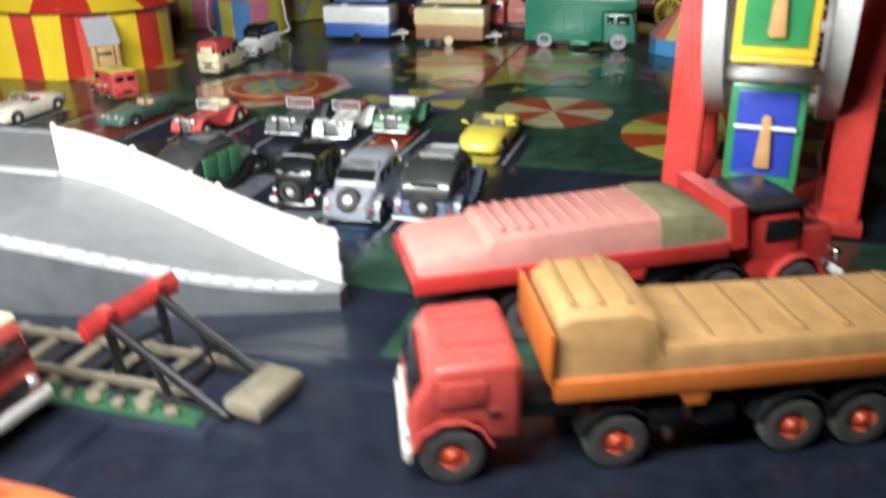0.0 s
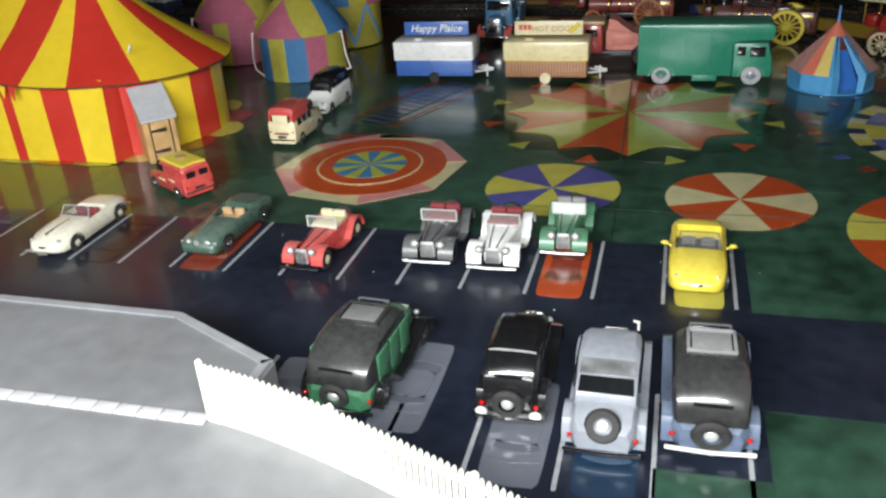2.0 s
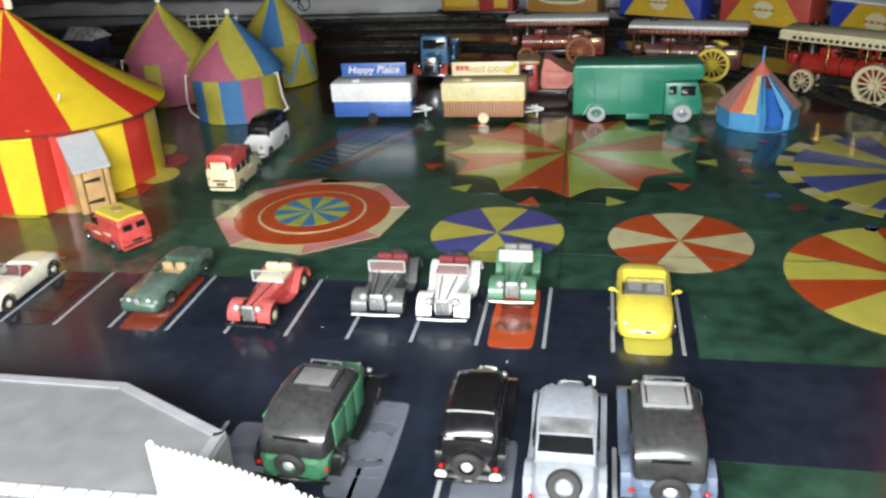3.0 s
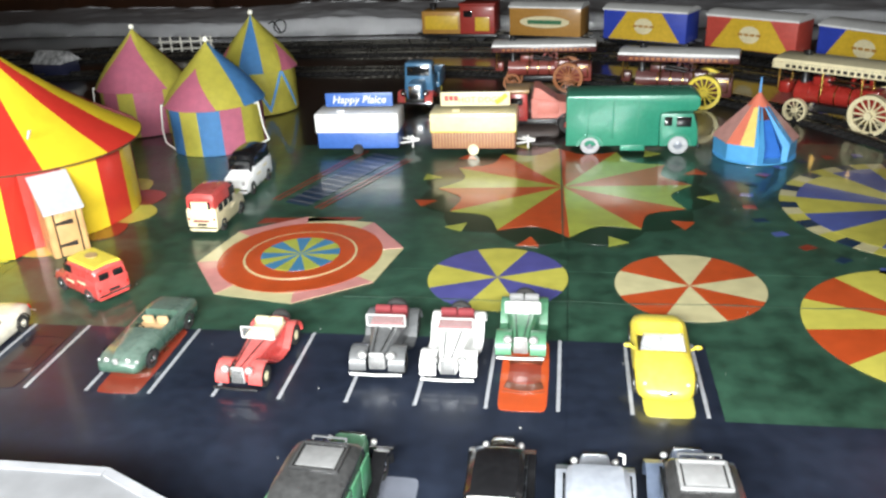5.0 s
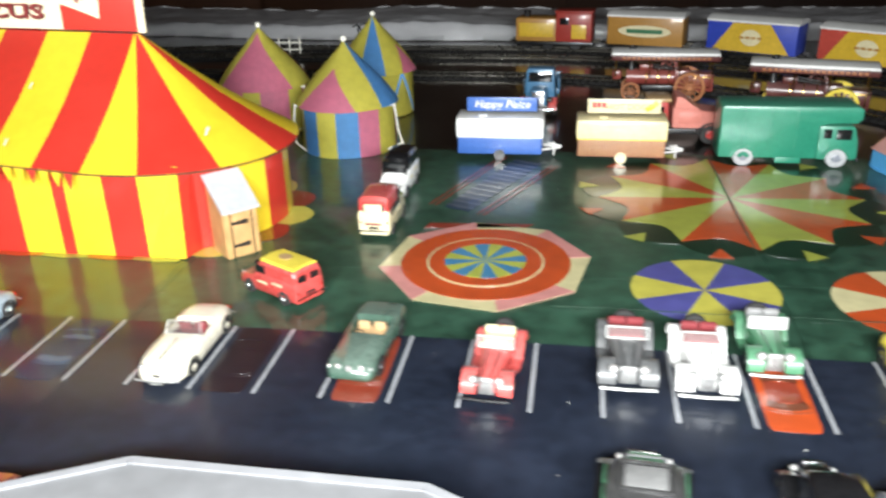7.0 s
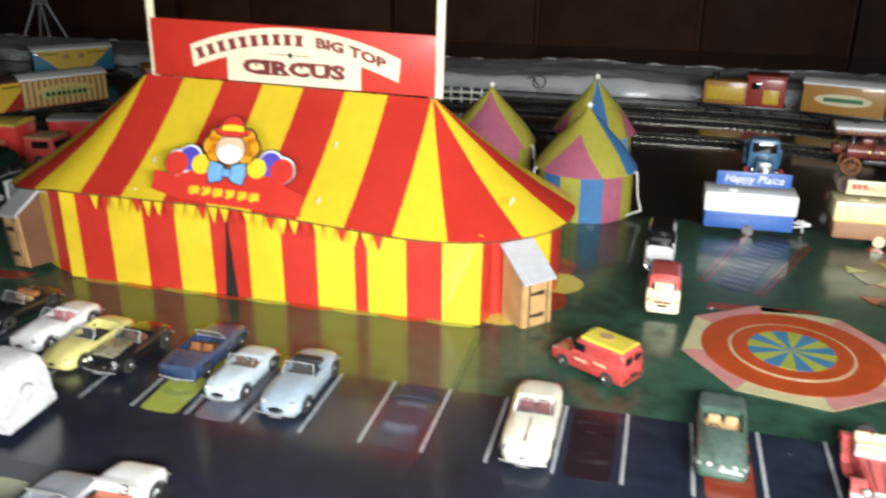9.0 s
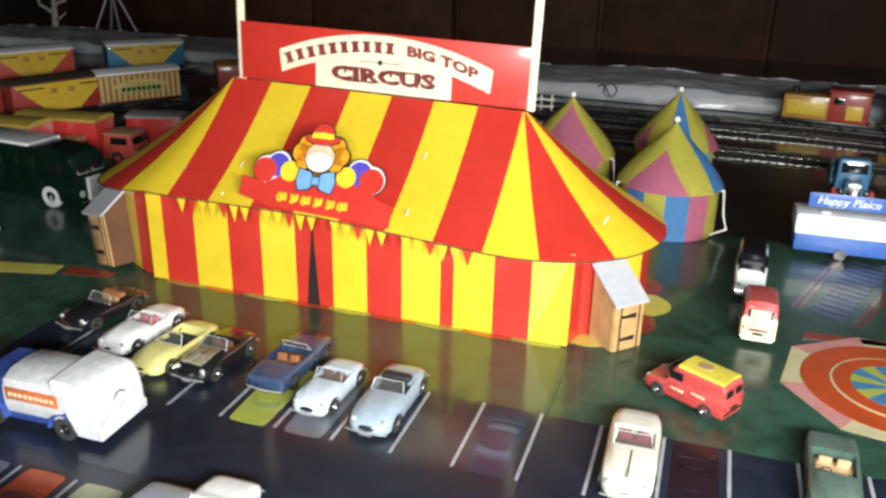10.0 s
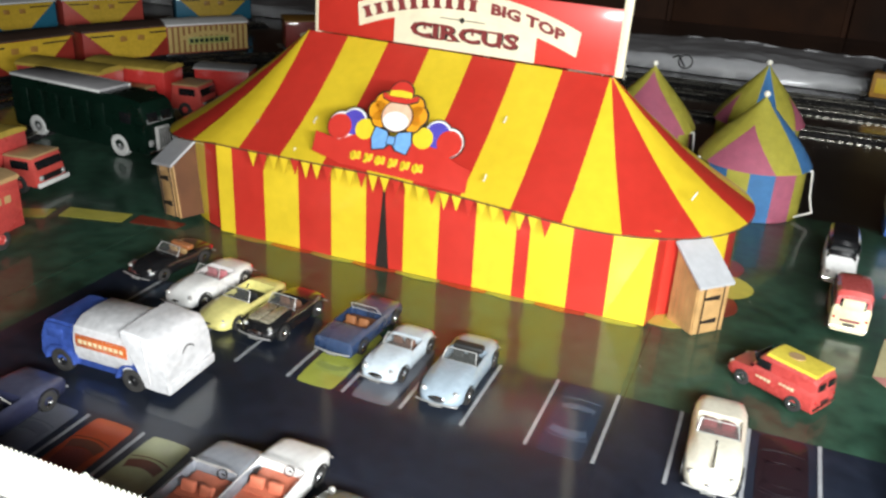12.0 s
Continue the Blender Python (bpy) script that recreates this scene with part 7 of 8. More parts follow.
def picket_fence(m_pts, label):
    """Pickets and two rails that follow points on the deck edge."""
    f = thing("picket_fence", Matrix(), label, "fence", "platform fences")
    H = 0.0185
    for z0, z1 in ((0.0, 0.0062), (0.0146, 0.0156)):
        bm = B()
        rings = []
        for i, p in enumerate(m_pts):
            d = (m_pts[min(i + 1, len(m_pts) - 1)] - m_pts[max(i - 1, 0)]).normalized()
            n = Vector((-d.y, d.x, 0)) * 0.0006
            rings.append([p + n + Vector((0, 0, z0)), p - n + Vector((0, 0, z0)), p - n + Vector((0, 0, z1)), p + n + Vector((0, 0, z1))])
        loft(bm, rings)
        part("rail", bm, fence_cream, f)
    total = length(m_pts)
    s, k = 0.0006, 0
    while s < total:
        p, d = along(m_pts, s)
        post = k % 22 == 0
        w, h = (0.0020, H + 0.0012) if post else (0.00112, H)
        t = Matrix.Rotation(math.atan2(d.y, d.x), 4, "Z")
        bm = B()
        v = prism(bm, [(-w / 2, -0.0003, 0), (w / 2, -0.0003, 0), (w / 2, -0.0003, h - 0.0008), (0, -0.0003, h), (-w / 2, -0.0003, h - 0.0008)], (0, 0.0006, 0))
        bmesh.ops.transform(bm, matrix=Matrix.Translation(p) @ t, verts=v)
        part("post" if post else "picket", bm, fence_cream, f)
        s += 0.00178
        k += 1
    return f


picket_fence([Vector((x, far_y(x) - 0.0012, deck_z(x) + 0.0001)) for x in [-0.2095 + 0.1240 * i / 26 for i in range(27)]], "cream white plastic picket fence down the platform ramp")
picket_fence([Vector((-0.60 + 0.222 * i / 26, 0.2595, DECK)) for i in range(27)], "cream white plastic picket fence along the platform back")

# ---- siding with buffer stop ----
tt = thing("siding_track", Matrix(), "short toy siding with stone ballast edge and dull rails", "railway track")
green_base = mat("green_base", (0.02, 0.09, 0.04), 0.6, 0, 0.1, 120, 0.3, 0.2)
stone = mat("pale_ballast", (0.19, 0.165, 0.115), 0.8, 0, 0, 200, 0.25, 0.4)
navy_bed = mat("navy_bed", (0.012, 0.018, 0.034), 0.5, 0, 0.4, 60, 0.35, 0.15)
bm = B()
box(bm, (-0.17, 0.1955, 0.0005), (0.28, 0.012, 0.0006), 0.0001)
box(bm, (-0.23, 0.176, 0.0007), (0.28, 0.036, 0.0012), 0.0004)
part("base", bm, [navy_bed], tt)
bm = B()
box(bm, (-0.23, 0.1645, 0.0012), (0.272, 0.0075, 0.0020), 0.0004)
part("green_edge", bm, green_base, tt)
for sd in (-1, 1):
    bm = B()
    box(bm, (-0.2335, 0.1785 + sd * 0.00825, 0.0046), (0.271, 0.0014, 0.0028), 0.0004)
    part("rail", bm, stone, tt, "dull brass-brown rail")
for i in range(36):
    slab_part("sleeper", tt, (-0.105 - 0.0075 * i, 0.1785, 0.0022), (0.0032, 0.0285, 0.0022), stone if i % 2 else sleeper, 0.0003)
rng = random.Random(11)
for i in range(34):
    bm = B()
    box(bm, (-0.102 - 0.0078 * i, 0.1632, 0.0030), (rng.uniform(0.0028, 0.0042), 0.0034, rng.uniform(0.0012, 0.0022)), 0.0005, Matrix.Rotation(rng.uniform(-0.6, 0.6), 4, "Z"))
    part("stone", bm, stone, tt)

bs = thing("buffer_stop", pose(-0.1125, 0.1790, 0.0010, 0, 0, -9), "black plastic buffer stop with a red beam", "buffer stop")
bm = B()
prism(bm, [(-0.012, -0.0170, 0.0205), (-0.0105, -0.0170, 0.0245), (-0.0085, -0.0170, 0.0205), (-0.0095, -0.0170, 0.0165)], (0, 0.034, 0))
bmesh.ops.bevel(bm, geom=bm.edges[:], offset=0.0008, segments=2, affect="EDGES")
part("beam", bm, EN["fire_red"], bs, "red buffer beam")
for y in (-0.009, 0.009):
    bm = B()
    box(bm, (-0.0095, y, 0.0225), (0.004, 0.0036, 0.0036), 0.0006)
    part("pad", bm, EN["fire_red"], bs)
    bm = B()
    tube(bm, [(-0.0095, y, 0.0195), (0.026, y, 0.0008)], 0.0014)
    tube(bm, [(-0.0085, y, 0.0005), (-0.0095, y, 0.0195)], 0.0014)
    tube(bm, [(-0.0085, y, 0.0010), (0.026, y, 0.0008)], 0.0012)
    tube(bm, [(0.008, y, 0.0008), (0.004, y, 0.0120)], 0.001)
    part("frame", bm, black_plastic, bs)
bm = B()
for x, z in ((-0.0095, 0.010), (0.010, 0.0085), (0.026, 0.0012)):
    tube(bm, [(x, -0.009, z), (x, 0.009, z)], 0.0011)
part("cross_bar", bm, black_plastic, bs)
slab_part("ballast_block", bs, (0.0300, 0.002, 0.0028), (0.012, 0.020, 0.0050), stone, 0.0016)

# ---- foreground lorries ----


pale_tyre = mat("pale_tyre_rubber", (0.075, 0.072, 0.068), 0.6, 0, 0, 600, 0.3, 0.2)
hub_coral = mat("hub_coral_plastic", (0.72, 0.10, 0.035), 0.5, 0, 0.2)


def flat_lorry(m, label, cab_mat, bed_mat, load, wheels, L=0.128, tarp_rows=None, axles=(0.052, 0.015, -0.026, -0.043), bonnet=False):
    """A flatbed lorry, nose to +y, with a sheeted load."""
    t = thing("flatbed_lorry", m, label, "lorry", "foreground lorries")
    W, r = 0.032, 0.0074
    y0, y1 = (-L / 2, 0.030) if not bonnet else (-L / 2, 0.028)
    slab_part("chassis", t, (0, -0.004, 0.0115), (0.012, L * 0.9, 0.0045), black_plastic, 0.0006)
    slab_part("bed", t, (0, (y0 + y1) / 2, 0.0232), (W, y1 - y0, 0.0038), bed_mat, 0.0008)
    for s in (-1, 1):
        slab_part("side_rave", t, (s * W * 0.495, (y0 + y1) / 2, 0.0225), (0.001, y1 - y0, 0.0052), bed_mat, 0.0004)
        bm = B()
        prism(bm, [(s * W * 0.5, -0.006, 0.0215), (s * W * 0.5, 0.003, 0.0215), (s * W * 0.5, 0.0005, 0.0165), (s * W * 0.5, -0.0035, 0.0165)], (-s * 0.001, 0, 0))
        part("bracket", bm, bed_mat, t)
        for y in axles:
            wheel(t, (s * (W / 2 - 0.0032), y, r), r, 0.0052, wheels, 0.60, n=22, white=pale_tyre)
            bm = B()
            fender(bm, s * (W / 2 - 0.0032), 0.0058, [(y + 0.0090 * math.cos(radians(a)), r + 0.0090 * math.sin(radians(a))) for a in (15, 45, 75, 105, 135, 165)], 0.0006)
            part("mudguard", bm, black_plastic if y < 0.03 else cab_mat, t)
    for i in range(5):
        slab_part("chassis_tank", t, (0.0115 * (1 if i % 2 else -1), 0.004 - 0.012 * i * 0.5, 0.0125), (0.006, 0.009, 0.0065), black_plastic, 0.0012)
    bm = B()
    rings = []
    for y, w, h in tarp_rows:
        w = W / 2 * w
        rings.append([Vector((x, y, 0.0250 + q * h)) for x, q in ((w, 0), (w * 0.99, 0.55), (w * 0.93, 0.86), (w * 0.78, 0.97), (0, 1.0), (-w * 0.78, 0.97), (-w * 0.93, 0.86), (-w * 0.99, 0.55), (-w, 0))])
    loft(bm, rings)
    lo = part("load", bm, load[0], t, "sheeted load")
    return t, lo


def forward_cab(t, cab_mat, y=0.048, W=0.030, H=0.0300):
    bm = B()
    out = [(y - 0.0125, 0.0105), (y - 0.0056, 0.0105), (y - 0.0030, 0.0150), (y + 0.0056, 0.0150), (y + 0.0082, 0.0085), (y + 0.0116, 0.0080), (y + 0.0125, 0.013), (y + 0.0116, 0.021), (y + 0.0082, H - 0.0035), (y + 0.006, H), (y - 0.011, H + 0.0006), (y - 0.0125, H - 0.001)]
    prism(bm, [(-W / 2, a, b) for a, b in out], (W, 0, 0))
    bmesh.ops.bevel(bm, geom=bm.edges[:], offset=0.0018, segments=3, affect="EDGES", profile=0.5)
    c = part("cab", bm, cab_mat, t)
    slab_part("windscreen", c, (0, y + 0.0105, 0.0232), (W * 0.82, 0.001, 0.0072), dark_window, 0.0006, Matrix.Rotation(radians(17), 4, "X"))
    for s in (-1, 1):
        slab_part("side_window", c, (s * (W / 2 + 0.0001), y + 0.0005, 0.0232), (0.0008, 0.0105, 0.0062), cab_mat, 0.0005)
        slab_part("door_handle", c, (s * (W / 2 + 0.0004), y - 0.006, 0.0185), (0.0006, 0.0028, 0.0008), chrome, 0.0002)
        bm = B()
        ball(bm, (s * 0.0115, y + 0.0122, 0.0118), 0.0022, (1, 0.6, 1))
        part("headlight", bm, lamp_glass, c)
        slab_part("roof_rib", c, (s * 0.006, y - 0.003, H + 0.0006), (0.0014, 0.014, 0.0012), cab_mat, 0.0005)
    slab_part("grille", c, (0, y + 0.0126, 0.0145), (W * 0.55, 0.0008, 0.0065), white_plastic, 0.0004)
    slab_part("bumper", c, (0, y + 0.0128, 0.0082), (W * 0.98, 0.002, 0.0036), white_plastic, 0.0006)
    return c


tan_sheet = mat("tan_tarpaulin", (0.55, 0.31, 0.12), 0.7, 0, 0.05, 180, 0.2, 0.35)
pink_sheet = mat("pink_tarpaulin", (0.55, 0.24, 0.20), 0.7, 0, 0.05, 180, 0.15, 0.35)
olive = mat("olive_patch", (0.2, 0.19, 0.1), 0.75, 0, 0, 220, 0.3, 0.35)
coral = paint("coral_cab", (0.58, 0.06, 0.045), 0.4, 0.4)
tan_fold = paint("tan_fold", (0.42, 0.22, 0.06), 0.6, 0.1)
orange_bed = paint("orange_bed", (0.62, 0.15, 0.01), 0.42, 0.3)

l1, load1 = flat_lorry(at(0.0150, 0.1930, 113.5, 0.0005), "red-cabbed orange flatbed lorry with a tan sheeted load", coral, orange_bed, (tan_sheet,), hub_coral, 0.136, [(-0.066, 0.90, 0.0042), (-0.062, 0.96, 0.0056), (-0.02, 0.97, 0.0062), (0.006, 0.97, 0.0066), (0.008, 0.97, 0.0140), (0.012, 0.96, 0.0160), (0.026, 0.95, 0.0160), (0.029, 0.92, 0.0140)])
forward_cab(l1, coral, 0.0490)
for i in range(7):
    slab_part("sheet_fold", load1, (0, -0.058 + 0.0105 * i, 0.0312), (0.024, 0.0018, 0.0006), tan_fold, 0.0003)
for yy in (0.0135, 0.0195, 0.0255):
    slab_part("sheet_fold", load1, (0, yy, 0.0410), (0.024, 0.0016, 0.0006), tan_fold, 0.0003)
slab_part("headboard", l1, (0, 0.0308, 0.0305), (0.0325, 0.0014, 0.0125), orange_bed, 0.0005)

l2, load2 = flat_lorry(at(-0.0020, 0.2535, -60, 0.0005), "red articulated lorry with a faded pink sheeted load", EN["fire_red"], EN["fire_red"], (pink_sheet,), EN["fire_red"], 0.133, [(-0.0650, 0.90, 0.0030), (-0.0625, 0.96, 0.0050), (-0.045, 0.96, 0.0062), (-0.043, 0.95, 0.0085), (-0.02, 0.95, 0.0095), (0.012, 0.95, 0.0100), (0.022, 0.93, 0.0085), (0.0275, 0.86, 0.0040)], (0.053, 0.028, -0.0330, -0.0495), True)
bm = B()
rings = []
for y, w, hh in ((0.006, 0.955, 0.0102), (0.010, 0.962, 0.0106), (0.020, 0.955, 0.0097), (0.0285, 0.90, 0.0050)):
    w *= 0.0162
    rings.append([Vector((x, y, 0.0250 + q * hh)) for x, q in ((w, 0), (w * 0.99, 0.55), (w * 0.93, 0.87), (w * 0.78, 0.985), (0, 1.02), (-w * 0.78, 0.985), (-w * 0.93, 0.87), (-w * 0.99, 0.55), (-w, 0))])
loft(bm, rings)
part("load_patch", bm, olive, load2, "faded olive end of the sheet")
for i in range(10):
    slab_part("sheet_fold", load2, (0, -0.040 + 0.0042 * i, 0.0344), (0.022, 0.0018, 0.0006), pink_sheet, 0.0003)
bm = B()
prism(bm, [(-0.0162, 0.0285, 0.022), (-0.0162, 0.0335, 0.0225), (-0.0162, 0.0315, 0.036), (-0.0162, 0.0265, 0.0355)], (0.0324, 0, 0))
part("head_shield", bm, EN["fire_red"], l2)
slab_part("cab", l2, (0, 0.046, 0.0205), (0.0265, 0.018, 0.0235), EN["fire_red"], 0.0024, None, "", (0.92, 0.86))
slab_part("cab_roof", l2, (0, 0.0445, 0.0325), (0.0275, 0.0195, 0.0024), black_plastic, 0.0011)
slab_part("bonnet", l2, (0, 0.0605, 0.0160), (0.0205, 0.014, 0.0145), EN["fire_red"], 0.002)
slab_part("grille", l2, (0, 0.068, 0.0155), (0.0135, 0.001, 0.0105), chrome, 0.0005)
slab_part("bumper", l2, (0, 0.0695, 0.0078), (0.028, 0.0016, 0.003), white_metal, 0.0005)
for s in (-1, 1):
    slab_part("side_window", l2, (s * 0.0131, 0.0465, 0.0252), (0.0008, 0.0105, 0.0068), dark_window, 0.0004)
    bm = B()
    ball(bm, (s * 0.0105, 0.0685, 0.0140), 0.0022, (1, 0.7, 1))
    part("headlight", bm, chrome, l2)
slab_part("windscreen", l2, (0, 0.0553, 0.0262), (0.0205, 0.0008, 0.0068), dark_window, 0.0004)
bm = B()
lathe(bm, [(0.0035, -0.0022), (0.0060, -0.0026), (0.0068, 0), (0.0060, 0.0026), (0.0035, 0.0022)], 22, Matrix.Translation((-0.0135, 0.0335, 0.0195)) @ Matrix.Rotation(radians(90), 4, "Y"))
part("spare_wheel", bm, tyre, l2)

# red and yellow box lorry at the near edge
yb = paint("box_yellow", (0.7, 0.48, 0.02), 0.4, 0.4)


def box_lorry(m, label, cab_mat, roof_mat, body_mat, top_mat, L=0.1, W=0.029, H=0.044, group="box lorries", letters=True):
    t = thing("box_lorry", m, label, "lorry", group)
    slab_part("chassis", t, (0, 0, 0.0085), (W * 0.45, L * 0.95, 0.004), black_plastic, 0.0005)
    slab_part("body", t, (0, -L * 0.14, H * 0.58), (W, L * 0.66, H * 0.72), body_mat, 0.0012)
    bm = B()
    y0, y1 = -L * 0.475, L * 0.195
    loft(bm, [[Vector((x, y, z)) for x, z in ((W * 0.51, H * 0.9), (W * 0.50, H * 0.955), (W * 0.3, H * 1.0), (0, H * 1.01), (-W * 0.3, H * 1.0), (-W * 0.50, H * 0.955), (-W * 0.51, H * 0.9))] for y in (y0, y1)])
    part("roof", bm, top_mat, t)
    c = slab_part("cab", t, (0, L * 0.345, H * 0.4), (W * 0.96, L * 0.27, H * 0.52), cab_mat, 0.002, None, "", (0.92, 0.8))
    slab_part("cab_roof", t, (0, L * 0.34, H * 0.665), (W * 0.88, L * 0.21, 0.0016), roof_mat, 0.0006)
    slab_part("windscreen", c, (0, L * 0.462, H * 0.535), (W * 0.78, 0.001, H * 0.17), dark_window, 0.0005, Matrix.Rotation(radians(27), 4, "X"))
    slab_part("grille", c, (0, L * 0.483, H * 0.3), (W * 0.55, 0.001, H * 0.1), black_plastic, 0.0004)
    slab_part("bumper", c, (0, L * 0.487, H * 0.19), (W * 0.95, 0.0018, 0.003), white_metal, 0.0005)
    for s in (-1, 1):
        slab_part("side_window", c, (s * W * 0.462, L * 0.36, H * 0.53), (0.001, L * 0.13, H * 0.15), dark_window, 0.0004)
        bm = B()
        ball(bm, (s * W * 0.33, L * 0.48, H * 0.3), 0.0019, (1, 0.6, 1))
        part("headlight", bm, lamp_glass, c)
        slab_part("side_panel", t, (s * W * 0.505, -L * 0.14, H * 0.6), (0.0006, L * 0.56, H * 0.42), body_mat, 0.0003)
        for i in range(7 if letters else 0):
            slab_part("letter_bar", t, (s * W * 0.52, -L * 0.36 + L * 0.072 * i, H * 0.68), (0.0004, L * 0.045, H * 0.1), top_mat, 0)
        for y in (0.34, -0.28):
            wheel(t, (s * (W / 2 - 0.002), y * L, 0.0062), 0.0062, 0.004, EN["toy_red"], 0.6)
    return t


box_lorry(at(-0.180, 0.1455, -93, 0.0005), "red box lorry with yellow roofs at the near edge", coral, EN["butter"], coral, EN["butter"], 0.098, 0.029, 0.0435)
sports_car(at(-0.120, 0.1135, 88, 0.0), "orange and pale blue open model car at the near edge", EN["signal_orange"], EN["pale_blue"], 0.055, 0.0215, 0.0125, rows=SQUARE, group="")

# ---- big wheel ride ----
bw_ = thing("fairground_ride", pose(0.0460, 0.3720, 0.0012, 0, 0, -6), "red and white model ride with framed blue and green cars", "fairground ride")
gloss_red = paint("ride_red", (0.6, 0.03, 0.02), 0.3, 0.7)
ride_white = paint("ride_white", (0.8, 0.8, 0.78), 0.35, 0.6)
ride_green, ride_blue = paint("ride_green", (0.02, 0.25, 0.08)), paint("ride_blue", (0.02, 0.05, 0.45))
HZ, RR = 0.108, 0.070
for s in (-1, 1):
    x = s * 0.0292
    for d, y0, y1 in ((-1, -0.036, -0.020), (1, 0.040, 0.006)):
        bm = B()
        prism(bm, [(x - 0.0066, y0 - 0.005, 0), (x - 0.0066, y0 + 0.005, 0), (x - 0.0056, y1 + 0.004, HZ + 0.02), (x - 0.0056, y1 - 0.004, HZ + 0.02)], (0.0126, 0, 0))
        bmesh.ops.bevel(bm, geom=bm.edges[:], offset=0.0007, segments=2, affect="EDGES")
        part("leg", bm, gloss_red, bw_, "glossy red upright leg")
    slab_part("tie", bw_, (x, 0.004, 0.030), (0.006, 0.060, 0.008), gloss_red, 0.0006)
    slab_part("foot", bw_, (x, 0.002, 0.0025), (0.016, 0.092, 0.005), gloss_red, 0.0008)
    bm = B()
    lathe(bm, [(RR - 0.008, -0.0035), (RR + 0.004, -0.0035), (RR + 0.004, 0.0035), (RR - 0.008, 0.0035)], 48, Matrix.Translation((s * 0.0195, 0, HZ)) @ Matrix.Rotation(radians(90), 4, "Y"), closed=True)
    part("rim", bm, ride_white, bw_, "white wheel rim")
    for i in range(8):
        a = 2 * math.pi * i / 8
        bm = B()
        cyl(bm, (s * 0.0195, 0, HZ), (s * 0.0195, RR * math.cos(a), HZ + RR * math.sin(a)), 0.0016, n=8)
        part("spoke", bm, ride_white, bw_)
bm = B()
cyl(bm, (-0.036, 0, HZ), (0.036, 0, HZ), 0.004, n=16)
part("axle", bm, gloss_red, bw_)
slab_part("base", bw_, (0, 0, 0.002), (0.050, 0.05, 0.004), gloss_red, 0.0008)
for i in range(8):
    a = 2 * math.pi * i / 8 + radians(1)
    y, z = (RR - 0.001) * math.cos(a), HZ + (RR - 0.001) * math.sin(a)
    bm = B()
    cyl(bm, (-0.0195, y, z), (0.0195, y, z), 0.0026, n=10)
    part("cross_bar", bm, ride_white, bw_)
    frame_m, panel_m = (ride_green, ride_blue) if i % 2 else (yb, ride_green)
    yo = y - 0.006
    c = slab_part("car", bw_, (0, yo, z - 0.020), (0.0250, 0.003, 0.036), frame_m, 0.001)
    slab_part("panel", c, (0, yo - 0.0017, z - 0.019), (0.0195, 0.001, 0.0300), panel_m, 0.0004)
    slab_part("floor", c, (0, yo - 0.0035, z - 0.0372), (0.024, 0.009, 0.0018), frame_m, 0.0005)
    bm = B()
    tube(bm, [(-0.0100, yo - 0.0036, z - 0.0165), (0.0100, yo - 0.0036, z - 0.0165)], 0.0008)
    part("safety_bar", bm, ride_white, c)
    slab_part("peg", c, (0.0005, yo - 0.0034, z - 0.0215), (0.0058, 0.0030, 0.0190), tan_sheet, 0.0012, None, "plain tan peg", (0.55, 0.7))

# ---- refuse lorry ----
rl = thing("refuse_lorry", at(-0.6011, 0.3575, 91) @ size(0.92, 0.82, 0.80), "worn blue and white toy refuse lorry with an orange stripe", "lorry")
worn_white = mat("worn_white", (0.62, 0.62, 0.63), 0.55, 0, 0.1, 350, 0.16, 0.25)
worn_blue = mat("worn_blue", (0.035, 0.075, 0.3), 0.5, 0, 0.2, 350, 0.3, 0.25)
slab_part("chassis", rl, (0, -0.004, 0.0085), (0.024, 0.066, 0.0075), worn_blue, 0.001)
bm = B()
rings = []
for y, z in ((0.014, 0.97), (0.013, 1.0), (-0.018, 1.0), (-0.020, 1.0)):
    rings.append([Vector((x, y, 0.0105 + q * 0.0235 * z)) for x, q in ((0.0135, 0), (0.0150, 0.2), (0.0152, 0.55), (0.0138, 0.82), (0.009, 0.97), (0, 1), (-0.009, 0.97), (-0.0138, 0.82), (-0.0152, 0.55), (-0.0150, 0.2), (-0.0135, 0))])
loft(bm, rings)
part("hopper_body", bm, worn_white, rl, "worn white barrel body")
bm = B()
rings = []
for y, z0, zt, k in ((-0.0165, 0.0300, 0.0352, 0.99), (-0.0225, 0.0190, 0.0354, 1.0), (-0.0285, 0.0060, 0.0352, 1.0), (-0.0355, 0.0056, 0.0346, 1.0), (-0.0385, 0.0056, 0.0325, 0.99), (-0.0402, 0.0056, 0.0285, 0.985), (-0.0412, 0.0058, 0.0200, 0.98)):
    w = 0.0156 * k
    rings.append([Vector((x, y, z)) for x, z in ((w, z0), (w * 1.01, (z0 + zt) / 2), (w, zt - (zt - z0) * 0.16), (w * 0.93, zt - (zt - z0) * 0.05), (w * 0.72, zt), (0, zt + 0.0005), (-w * 0.72, zt), (-w * 0.93, zt - (zt - z0) * 0.05), (-w, zt - (zt - z0) * 0.16), (-w * 1.01, (z0 + zt) / 2), (-w, z0))])
loft(bm, rings)
tail = part("tail_hopper", bm, worn_white, rl, "worn white sloping tail")
slab_part("tail_sill", tail, (0, -0.0415, 0.0082), (0.0316, 0.0026, 0.0056), worn_white, 0.0008)
for sx in (-1, 1):
    slab_part("seam", tail, (sx * 0.0157, -0.0300, 0.0205), (0.0006, 0.0009, 0.0240), worn_white, 0.0002, Matrix.Rotation(radians(-6), 4, "X"))
bm = B()
